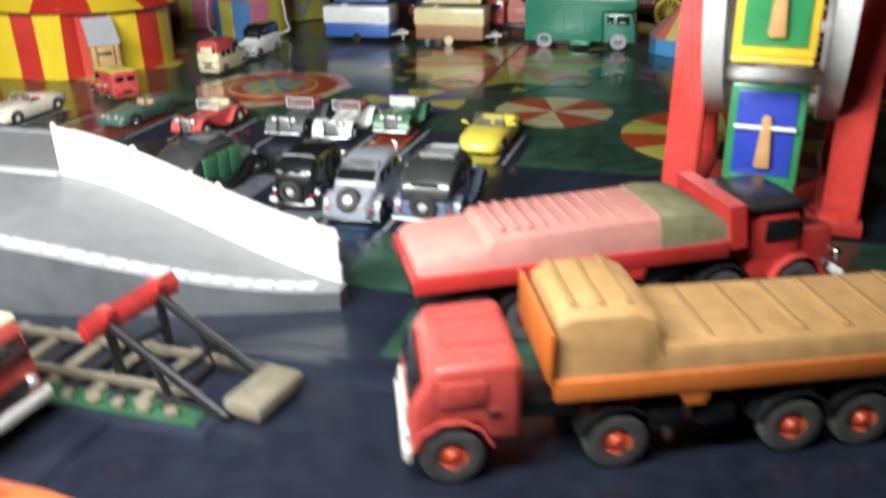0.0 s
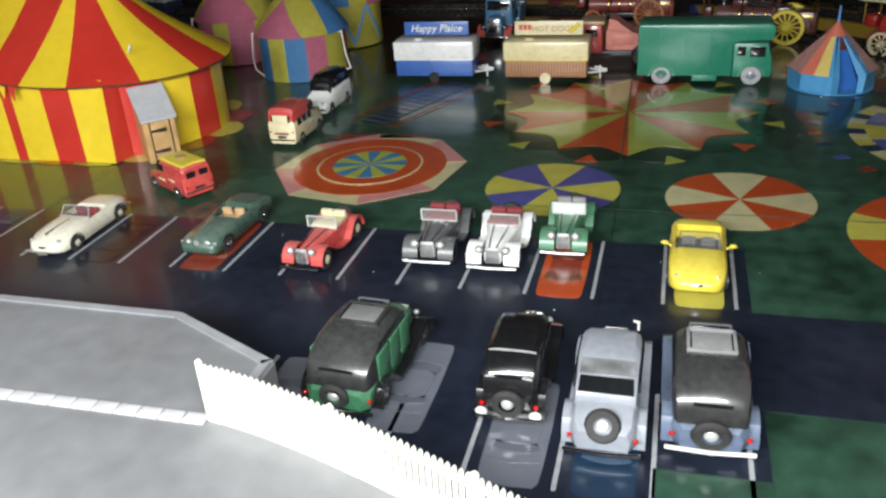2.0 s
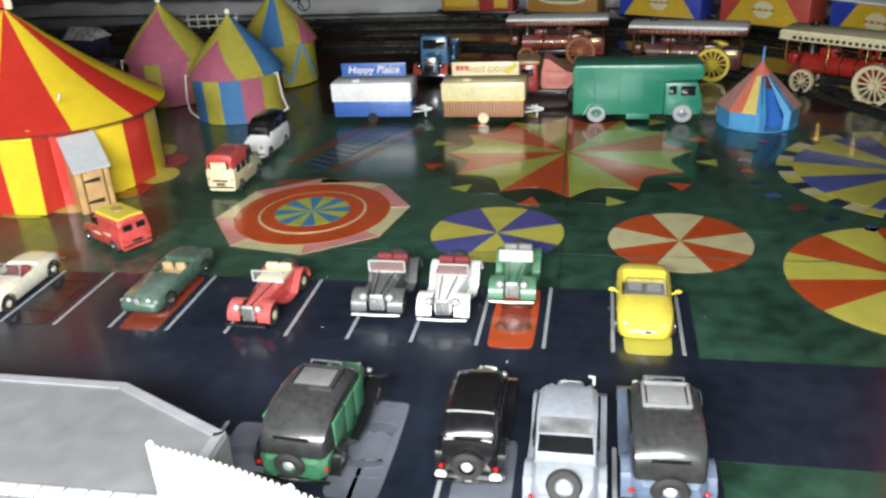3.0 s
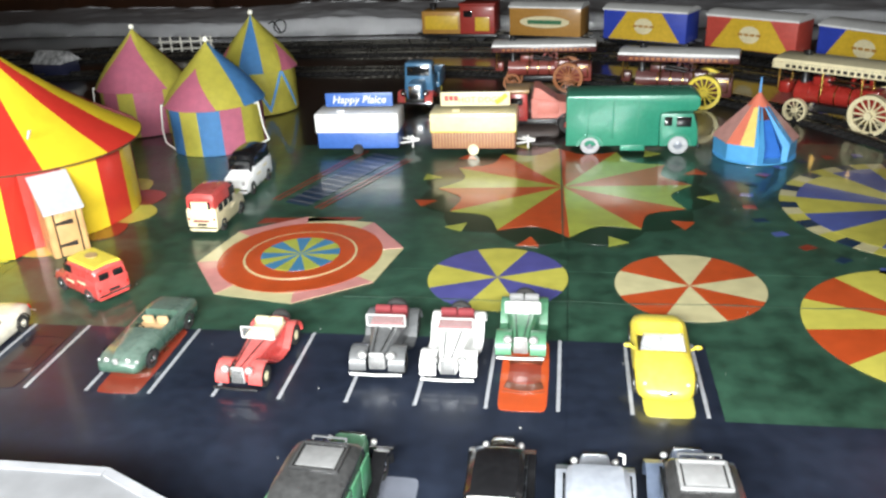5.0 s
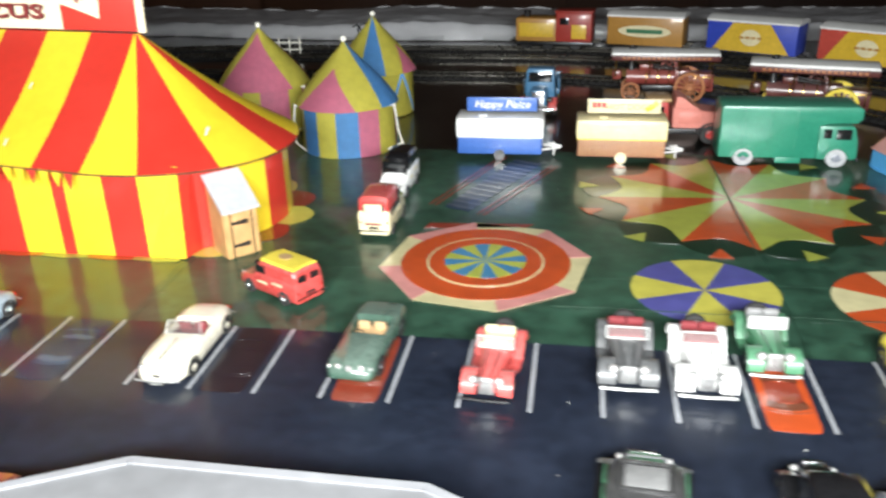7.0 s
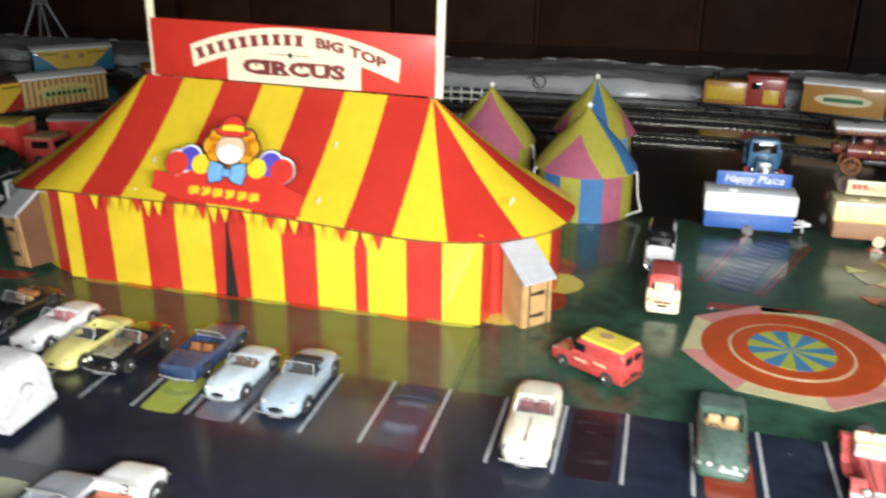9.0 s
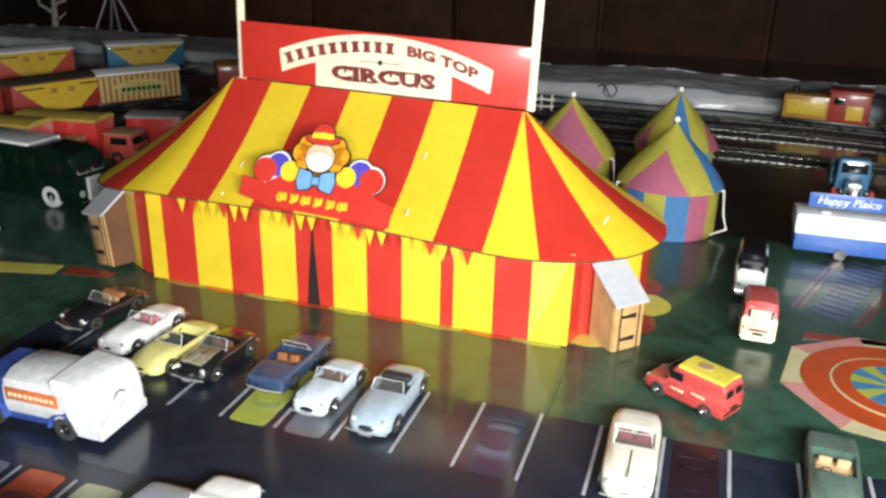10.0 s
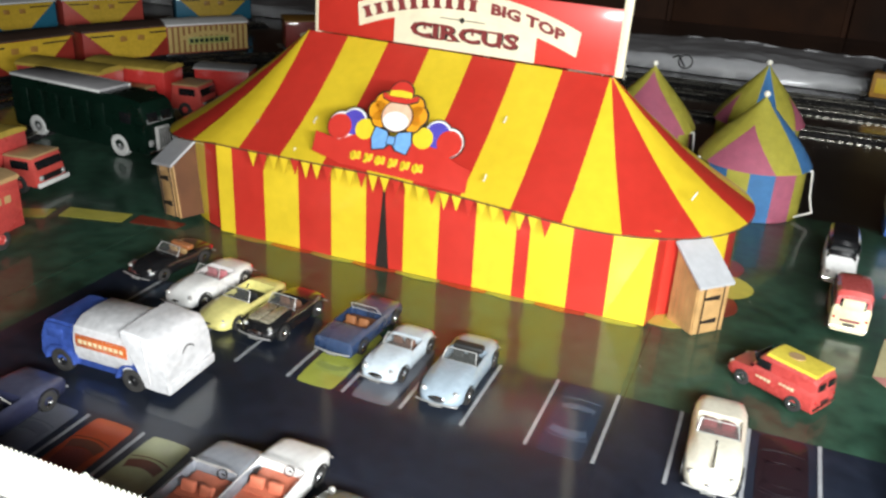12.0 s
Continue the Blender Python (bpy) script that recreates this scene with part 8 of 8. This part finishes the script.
lathe(bm, [(0.0042, 0), (0.0042, 0.0006), (0.0036, 0.0006), (0.0036, 0)], 18, Matrix.Translation((0, -0.0404, 0.0205)) @ Matrix.Rotation(radians(92), 4, "X"), closed=True)
for v in bm.verts:
    v.co.z = max(v.co.z, 0.0205)
part("hatch_rim", bm, black_plastic, tail)
bm = B()
out = [(0.0145, 0.0055), (0.0370, 0.0055), (0.0385, 0.0095), (0.0372, 0.0190), (0.0335, 0.0275), (0.0300, 0.0290), (0.0145, 0.0290)]
prism(bm, [(-0.0140, y, z) for y, z in out], (0.028, 0, 0))
bmesh.ops.bevel(bm, geom=bm.edges[:], offset=0.0014, segments=3, affect="EDGES")
cb = part("cab", bm, worn_blue, rl, "worn blue cab")
slab_part("windscreen", cb, (0, 0.0362, 0.0225), (0.0225, 0.0009, 0.0062), worn_blue, 0.0006, Matrix.Rotation(radians(20), 4, "X"))
slab_part("grille", cb, (0, 0.0384, 0.0115), (0.012, 0.0010, 0.0065), white_metal, 0.0005)
for s in (-1, 1):
    slab_part("side_window", cb, (s * 0.0141, 0.0265, 0.0222), (0.0008, 0.0095, 0.0055), dark_window if s > 0 else worn_blue, 0.0004)
    slab_part("stripe", rl, (s * 0.0152, -0.003, 0.0226), (0.0006, 0.031, 0.0048), EN["signal_orange"], 0.0002)
    for z in (0.0195, 0.0257):
        slab_part("stripe_line", rl, (s * 0.0151, -0.003, z), (0.0006, 0.031, 0.0007), EN["signal_orange"], 0.0001)
    for i in range(9):
        slab_part("letter_bar", rl, (s * 0.0156, -0.0155 + 0.0031 * i, 0.0226), (0.0003, 0.0020, 0.0022), EN["cream"], 0)
    for y in (0.0245, -0.0195):
        wheel(rl, (s * 0.0125, y, 0.0068), 0.0068, 0.0045, black_plastic, 0.55)
        bm = B()
        fender(bm, s * 0.0130, 0.0052, [(y + 0.0086 * math.cos(radians(a)), 0.0068 + 0.0086 * math.sin(radians(a))) for a in (0, 30, 60, 90, 120, 150, 180)], 0.0008)
        part("wheel_arch", bm, worn_blue, rl)

# ---- green bus and the vehicles by the bend ----
bus = thing("coach", at(-0.8403, 0.5960, -95) @ size(1, 1.1, 1.04), "very dark green toy coach with a pale roof and white-walled wheels", "bus")
bg = EN["bus_green"]
bm = B()
rings = []
for t, k, zt in ((-0.5, 0.9, 0.9), (-0.49, 0.97, 0.96), (0.3, 1, 0.97), (0.4, 1.0, 0.95), (0.450, 0.99, 0.91), (0.472, 0.98, 0.78), (0.482, 0.97, 0.60), (0.486, 0.96, 0.40)):
    w, z = 0.016 * k, 0.0435 * zt
    rings.append([Vector((x, t * 0.127, q)) for x, q in ((w * 0.94, 0.0052), (w, 0.008), (w, z * 0.6), (w * 0.95, z - 0.003), (w * 0.8, z), (-w * 0.8, z), (-w * 0.95, z - 0.003), (-w, z * 0.6), (-w, 0.008), (-w * 0.94, 0.0052))])
loft(bm, rings)
part("body", bm, bg, bus)
for s in (-1, 1):
    slab_part("roof_edge", bus, (s * 0.0142, -0.0200, 0.0428), (0.0014, 0.086, 0.0020), EN["pure_white"], 0.0004, None, "white roof edge")
slab_part("roof", bus, (0, -0.020, 0.0430), (0.0268, 0.086, 0.0022), mat("roof_grey", (0.42, 0.41, 0.42), 0.5, 0, 0.2, 120, 0.15), 0.0009, None, "pale grey roof panel")
for s in (-1, 1):
    for i in range(6):
        slab_part("side_panel", bus, (s * 0.0159, -0.052 + 0.0145 * i, 0.0262), (0.0008, 0.0125, 0.0185), bg, 0.0004)
    slab_part("cab_window", bus, (s * 0.0158, 0.0455, 0.0285), (0.0009, 0.0095, 0.0075), dark_window, 0.0005)
    ws_ = slab_part("windscreen", bus, (s * 0.0066, 0.0598, 0.0300), (0.0112, 0.0012, 0.0088), bright_frame, 0.0004, Matrix.Rotation(radians(16), 4, "X"), "bright windscreen frame")
    slab_part("pane", ws_, (s * 0.0066, 0.0603, 0.0300), (0.0096, 0.0012, 0.0072), dark_window, 0.0003, Matrix.Rotation(radians(16), 4, "X"))
    slab_part("louvre", bus, (s * 0.0161, 0.026, 0.017), (0.0006, 0.012, 0.006), bg, 0.0003)
    for y in (0.038, -0.040):
        wheel(bus, (s * 0.0140, y, 0.0080), 0.0080, 0.0048, EN["mid_grey"], 0.55, white=mat("white_wall", (0.6, 0.6, 0.58), 0.6))
    bm = B()
    ball(bm, (s * 0.0112, 0.0622, 0.0125), 0.0026, (1, 0.6, 1))
    part("headlight", bm, lamp_glass, bus)
slab_part("grille", bus, (0, 0.0624, 0.0150), (0.0125, 0.0024, 0.0160), white_metal, 0.0008)
for i in range(5):
    slab_part("grille_bar", bus, (-0.004 + 0.002 * i, 0.0637, 0.0150), (0.0008, 0.0006, 0.0135), black_plastic, 0.0001)
slab_part("bumper", bus, (0, 0.0640, 0.0062), (0.031, 0.0016, 0.0028), chrome, 0.0006)

khaki = mat("khaki_roof", (0.42, 0.3, 0.05), 0.6, 0, 0.1, 160, 0.2, 0.2)
box_lorry(at(-0.8340, 0.4965, -84), "red box lorry with tan cab roof and yellow box roof", coral, EN["tan"], EN["toy_red"], khaki, 0.100, 0.029, 0.036, "box lorries", False)
box_lorry(at(-0.7520, 0.3930, -176), "orange red living van with lettered side panels", coral, EN["tan"], EN["toy_red"], EN["tan"], 0.09, 0.032, 0.040, "living vans")
box_lorry(at(-0.897, 0.651, -86), "red box lorry with a long dull yellow roof", coral, EN["tan"], EN["toy_red"], khaki, 0.125, 0.03, 0.0425, "box lorries", False)
box_lorry(at(-0.870, 0.695, -82), "red box lorry with dull yellow roof and tan cab", coral, EN["tan"], EN["fire_red"], khaki, 0.115, 0.03, 0.040, "box lorries", False)
box_lorry(at(-0.822, 0.752, -72), "red lorry with a pale roof board behind the coach", EN["fire_red"], EN["pure_white"], EN["fire_red"], EN["mid_grey"], 0.075, 0.026, 0.034, "box lorries", False)

# ---- circus railway wagons ----
wagon_red = mat("wagon_red", (0.32, 0.03, 0.02), 0.5, 0, 0.2)
wagon_blue = mat("wagon_blue", (0.03, 0.06, 0.42), 0.5, 0, 0.2)
wagon_teal = mat("wagon_teal", (0.02, 0.16, 0.26), 0.5, 0, 0.2)
wagon_yellow = mat("wagon_yellow", (0.62, 0.4, 0.03), 0.5, 0, 0.2)
wagon_ochre = mat("wagon_ochre", (0.4, 0.2, 0.04), 0.5, 0, 0.2)
stripe_cream = mat("stripe_cream", (0.55, 0.4, 0.14), 0.5, 0, 0.2)
stripe_brown = mat("stripe_brown", (0.27, 0.12, 0.04), 0.5, 0, 0.2)
dark_roof = mat("wagon_dark_roof", (0.06, 0.035, 0.025), 0.6)
coral_w = mat("wagon_coral", (0.5, 0.07, 0.05), 0.5, 0, 0.2)


def wagon(line, s, label, base, kind, second=None, roof=None, L=0.092, W=0.033, H=0.044, group="circus wagons"):
    """A four-wheeled van s metres along a track; kind sets the picture on its sides."""
    p, d = along(line, s)
    w = thing("railway_wagon", pose(p.x, p.y, 0.0046, 0, 0, math.degrees(math.atan2(d.y, d.x))), label, "railway wagon", group)
    z0, z1 = 0.0085, H - 0.006
    slab_part("underframe", w, (0, 0, 0.0065), (L, W * 0.8, 0.0035), black_plastic, 0.0005)
    slab_part("body", w, (0, 0, (z0 + z1) / 2), (L * 0.97, W, z1 - z0), base, 0.0006)
    bm = B()
    loft(bm, [[Vector((x, y, z)) for y, z in ((W * 0.53, z1 - 0.0004), (W * 0.52, z1 + 0.0012), (W * 0.3, z1 + 0.0040), (0, z1 + 0.0052), (-W * 0.3, z1 + 0.0040), (-W * 0.52, z1 + 0.0012), (-W * 0.53, z1 - 0.0004))] for x in (-L * 0.495, L * 0.495)])
    part("roof", bm, roof or EN["pure_white"], w)
    for sd in (-1, 1):
        y = sd * W * 0.505
        if kind == "fan":
            bm = B()
            prism(bm, [(-L * 0.42, y, z0 + 0.0006), (L * 0.42, y, z0 + 0.0006), (L * 0.2, y, z1 - 0.0008), (-L * 0.2, y, z1 - 0.0008)], (0, sd * 0.0004, 0))
            pn = part("side_picture", bm, second, w)
            bm = B()
            prism(bm, [(L * 0.11 * math.cos(q * math.pi / 8), y + sd * 0.0005, (z0 + z1) / 2 + 0.008 * math.sin(q * math.pi / 8)) for q in range(16)], (0, sd * 0.0003, 0))
            part("picture_oval", bm, EN["cream"], pn)
            for i in range(4):
                slab_part("letter_bar", pn, (-0.009 + 0.006 * i, y + sd * 0.0010, (z0 + z1) / 2), (0.0045, 0.0003, 0.0022), wagon_ochre, 0)
        elif kind == "vee":
            bm = B()
            prism(bm, [(-L * 0.47, y, z1 - 0.0008), (L * 0.47, y, z1 - 0.0008), (L * 0.16, y, z0 + 0.0006), (-L * 0.16, y, z0 + 0.0006)], (0, sd * 0.0004, 0))
            pn = part("side_picture", bm, second, w)
            for i in (-1, 1):
                slab_part("side_window", pn, (i * L * 0.09, y + sd * 0.0005, z1 - 0.009), (L * 0.07, 0.0004, 0.0052), wagon_ochre, 0.0001)
                slab_part("letter_bar", pn, (i * L * 0.3, y + sd * 0.0005, z1 - 0.005), (L * 0.24, 0.0004, 0.0014), ink, 0)
        elif kind == "stripe":
            slab_part("side_picture", w, (0, y, (z0 + z1) / 2), (L * 0.95, 0.0006, z1 - z0 - 0.002), stripe_brown, 0)
            for i in range(15):
                slab_part("side_stripe", w, (-L * 0.455 + L * 0.91 * i / 14, y + sd * 0.0005, (z0 + z1) / 2), (L * 0.036, 0.0006, z1 - z0 - 0.003), stripe_cream, 0)
            hump = [-L * 0.34 + L * 0.68 * i / 12 for i in range(13)]
            bm = B()
            prism(bm, [(x, y + sd * 0.0004, z1 - 0.0065 - 6.0 * x * x) for x in hump] + [(x, y + sd * 0.0004, z1 - 0.0105 - 6.0 * x * x) for x in reversed(hump)], (0, sd * 0.0009, 0))
            part("scroll", bm, stripe_cream, w, "pale arched scroll")
            sg = slab_part("name_board", w, (0, y + sd * 0.0008, (z0 + z1) / 2 - 0.0015), (L * 0.50, 0.0010, 0.0075), EN["lime"], 0.0002)
            for i in range(8):
                slab_part("letter_bar", sg, (-L * 0.21 + L * 0.06 * i, y + sd * 0.0015, (z0 + z1) / 2 - 0.0015), (L * 0.04, 0.0003, 0.0042), p_darkgreen, 0)
        else:
            bm = B()
            prism(bm, [(L * 0.34 * math.cos(q * math.pi / 10), y, (z0 + z1) / 2 + 0.0062 * math.sin(q * math.pi / 10)) for q in range(20)], (0, sd * 0.0004, 0))
            sg = part("name_oval", bm, EN["cream"], w)
            slab_part("letter_bar", sg, (0, y + sd * 0.0006, (z0 + z1) / 2), (L * 0.46, 0.0003, 0.0042), EN["mid_green"], 0)
        slab_part("step_board", w, (0, sd * W * 0.46, 0.0045), (L * 0.8, 0.0016, 0.0008), black_plastic, 0)
        for x in (-L * 0.3, L * 0.3):
            bm = B()
            lathe(bm, [(0.00001, -0.0012), (0.0058, -0.0012), (0.0066, 0), (0.0058, 0.0012), (0.00001, 0.0012)], 16, Matrix.Translation((x, sd * 0.0082, 0.006)) @ Matrix.Rotation(radians(90), 4, "X"))
            part("wheel", bm, black_plastic, w)
    for sx in (-1, 1):
        bm = B()
        cyl(bm, (sx * L * 0.5, 0.008, 0.0085), (sx * (L * 0.5 + 0.006), 0.008, 0.0085), 0.0012, n=8)
        cyl(bm, (sx * L * 0.5, -0.008, 0.0085), (sx * (L * 0.5 + 0.006), -0.008, 0.0085), 0.0012, n=8)
        part("buffer", bm, steel, w)
    return w


def station_of(line, x, y):
    """Metres along the line to the point nearest to (x, y)."""
    best, run, out = 9, 0.0, 0.0
    for a, b in zip(line, line[1:]):
        d = (a - Vector((x, y, 0))).length
        if d < best:
            best, out = d, run
        run += (b - a).length
    return out


OUT = LINES[0]
lab = "circus van with painted side and white roof"
HEAD = station_of(OUT, -0.235, 1.088)
p, d = along(OUT, HEAD)
lk = thing("locomotive", pose(p.x, p.y, 0.0046, 0, 0, math.degrees(math.atan2(d.y, d.x))), "ochre and red toy locomotive at the head of the circus train", "locomotive")
slab_part("underframe", lk, (0, 0, 0.0065), (0.088, 0.026, 0.0040), black_plastic, 0.0006)
slab_part("body", lk, (-0.019, 0, 0.0215), (0.046, 0.030, 0.0250), wagon_ochre, 0.0016)
cb_ = slab_part("cab", lk, (0.022, 0, 0.0245), (0.040, 0.031, 0.0315), wagon_red, 0.0020)
slab_part("cab_roof", lk, (0.022, 0, 0.0410), (0.042, 0.032, 0.0022), wagon_red, 0.0009)
bm = B()
cyl(bm, (-0.032, 0, 0.033), (-0.032, 0, 0.0405), 0.0034, 0.0040, 16)
part("chimney", bm, black_plastic, lk)
for sd in (-1, 1):
    slab_part("side_panel", lk, (-0.019, sd * 0.0152, 0.0215), (0.038, 0.0008, 0.0150), wagon_yellow, 0.0003)
    slab_part("cab_panel", cb_, (0.028, sd * 0.0157, 0.0200), (0.016, 0.0008, 0.0150), wagon_yellow, 0.0003)
    slab_part("side_window", cb_, (0.012, sd * 0.0157, 0.0310), (0.010, 0.0008, 0.0070), dark_window, 0.0003)
    for x in (-0.030, -0.006, 0.024):
        bm = B()
        lathe(bm, [(0.00001, -0.0012), (0.0062, -0.0012), (0.0070, 0), (0.0062, 0.0012), (0.00001, 0.0012)], 16, Matrix.Translation((x, sd * 0.0105, 0.0064)) @ Matrix.Rotation(radians(90), 4, "X"))
        part("wheel", bm, black_plastic, lk)
for sx in (-1, 1):
    bm = B()
    for y in (-0.008, 0.008):
        cyl(bm, (sx * 0.044, y, 0.0085), (sx * 0.050, y, 0.0085), 0.0012, n=8)
    part("buffer", bm, steel, lk)
for i, (b_, kd, sc, tx) in enumerate(((wagon_ochre, "oval", None, "ochre"), (wagon_blue, "fan", wagon_yellow, "blue and yellow"), (coral_w, "fan", wagon_yellow, "coral and yellow"), (wagon_blue, "fan", wagon_yellow, "blue and yellow"), (wagon_teal, "vee", wagon_yellow, "teal and yellow"), (wagon_red, "vee", wagon_yellow, "red and yellow"))):
    wagon(OUT, HEAD + 0.101 + 0.1120 * i, tx + " " + lab, b_, kd, sc, L=0.082 if kd == "oval" else 0.092)
# vans standing on the left bend
for x, y, b_, kd, sc, tx, rf in ((-0.942, 0.882, wagon_red, "stripe", None, "yellow and red striped circus van with a name board", EN["pure_white"]), (-1.010, 0.800, wagon_red, "vee", wagon_yellow, "red and yellow circus coach with dark roof", dark_roof), (-1.04, 0.690, wagon_red, "vee", wagon_yellow, "red and yellow circus coach with dark roof", dark_roof), (-0.868, 0.976, wagon_red, "oval", None, "dull red circus van half hidden by the tent", wagon_ochre)):
    wagon(OUT, station_of(OUT, x, y), tx, b_, kd, sc, rf, L=0.092 if kd == "stripe" else 0.104)
bend = [Vector((-0.575 + 0.680 * math.cos(radians(a)), 0.625 + 0.680 * math.sin(radians(a)), 0)) for a in range(190, 131, -3)]
track(bend, "outer toy railway track round the bend")
for q, b_, sc, tx in ((140, wagon_teal, wagon_yellow, "teal and yellow"), (150, coral_w, wagon_yellow, "coral and yellow"), (160, wagon_teal, wagon_yellow, "teal and yellow"), (170, coral_w, wagon_yellow, "coral and yellow")):
    wagon(bend, station_of(bend, -0.575 + 0.68 * math.cos(radians(q)), 0.625 + 0.68 * math.sin(radians(q))), tx + " " + lab, b_, "vee", sc, L=0.1)

# lattice mast behind the bend
lat = thing("lattice_mast", pose(-1.385, 1.385, 0.0) @ Matrix.Scale(1.15, 4), "small pale lattice mast on splayed legs", "mast")
for sx in (-1, 1):
    for sy in (-1, 1):
        bm = B()
        cyl(bm, (sx * 0.026, sy * 0.020, 0), (sx * 0.006, sy * 0.006, 0.056), 0.0018, n=6)
        part("leg", bm, EN["mid_grey"], lat)
        bm = B()
        cyl(bm, (sx * 0.006, sy * 0.006, 0.056), (sx * 0.003, sy * 0.003, 0.19), 0.0012, n=6)
        part("stay", bm, EN["mid_grey"], lat)
for k in range(8):
    w0, w1 = 0.006 - 0.0004 * k, 0.006 - 0.0004 * (k + 1)
    z0 = 0.056 + 0.0165 * k
    bm = B()
    for sy in (-1, 1):
        cyl(bm, (-w0, sy * w0, z0), (w1, sy * w1, z0 + 0.0165), 0.0008, n=6)
        cyl(bm, (w0, sy * w0, z0), (-w1, sy * w1, z0 + 0.0165), 0.0008, n=6)
    part("brace", bm, EN["mid_grey"], lat)
slab_part("platform", lat, (0, 0, 0.057), (0.017, 0.017, 0.003), EN["mid_grey"], 0.0005)

# pale bare tree beyond the bend
bt = thing("model_tree", pose(-1.505, 1.370, 0.0) @ Matrix.Scale(1.1, 4), "pale bare model tree with a few thick crooked branches", "tree")
bark = mat("pale_bark", (0.42, 0.38, 0.30), 0.8, 0, 0, 200, 0.35, 0.4)
bm = B()
for p, q, r0, r1 in (((0, 0, 0), (0.004, 0, 0.035), 0.006, 0.0045), ((0.004, 0, 0.035), (0.002, 0.003, 0.075), 0.0045, 0.003), ((0.002, 0.003, 0.075), (-0.006, 0.002, 0.125), 0.003, 0.0016)):
    cyl(bm, p, q, r0, r1, 10)
part("trunk", bm, bark, bt)
for p, q, w, r0 in (((0.004, 0, 0.030), (-0.020, -0.004, 0.044), (-0.034, 0.002, 0.066), 0.0032), ((0.003, 0.001, 0.045), (0.024, 0.004, 0.052), (0.033, 0, 0.074), 0.003), ((0.003, 0.002, 0.060), (-0.014, 0.006, 0.074), (-0.026, 0.004, 0.078), 0.0024), ((0.002, 0, 0.022), (0.018, -0.006, 0.024), (0.030, -0.004, 0.034), 0.0026)):
    bm = B()
    cyl(bm, p, q, r0, r0 * 0.75, 8)
    cyl(bm, q, w, r0 * 0.75, r0 * 0.3, 8)
    part("branch", bm, bark, bt)

# white gate fence on the board behind the round tents
wf = thing("field_fence", pose(-0.560, 1.060, 0.0, 0, 0, 4), "short white post and rail fence by the track", "fence")
for i in range(6):
    slab_part("post", wf, (-0.03 + 0.012 * i, 0, 0.010), (0.0018, 0.0018, 0.02), white_plastic, 0.0003)
for z in (0.006, 0.014):
    slab_part("rail", wf, (0, -0.0012, z), (0.066, 0.0008, 0.0018), white_plastic, 0.0002)
# dark model house with a pale roof behind the tent
hs = thing("model_house", pose(-0.661, 0.955, 0.0, 0, 0, -12) @ Matrix.Scale(0.62, 4), "small dark model building with a pale worn roof", "house")
slab_part("wall", hs, (0, 0, 0.012), (0.06, 0.045, 0.024), EN["navy"], 0.0006)
bm = B()
prism(bm, [(-0.033, -0.026, 0.0235), (-0.033, 0.026, 0.0235), (-0.033, 0.0, 0.042)], (0.066, 0, 0))
part("roof", bm, mat("speckled_roof", (0.5, 0.5, 0.5), 0.8, 0, 0, 900, 0.8, 0.4), hs, "pale speckled roof")
# black cable clip on the sheet
cc = thing("cable_clip", pose(-0.476, 1.150, 0.008) @ Matrix.Scale(0.75, 4), "small black wire clip on the white sheet", "clip")
bm = B()
lathe(bm, [(0.0095, -0.001), (0.0115, -0.001), (0.0115, 0.001), (0.0095, 0.001)], 20, Matrix.Rotation(radians(70), 4, "X") @ Matrix.Translation((0, 0.008, 0)), closed=True)
tube(bm, [(0, 0, 0.0), (-0.012, 0.004, 0.016), (-0.02, 0.004, 0.012)], 0.0013)
part("wire", bm, black_plastic, cc)
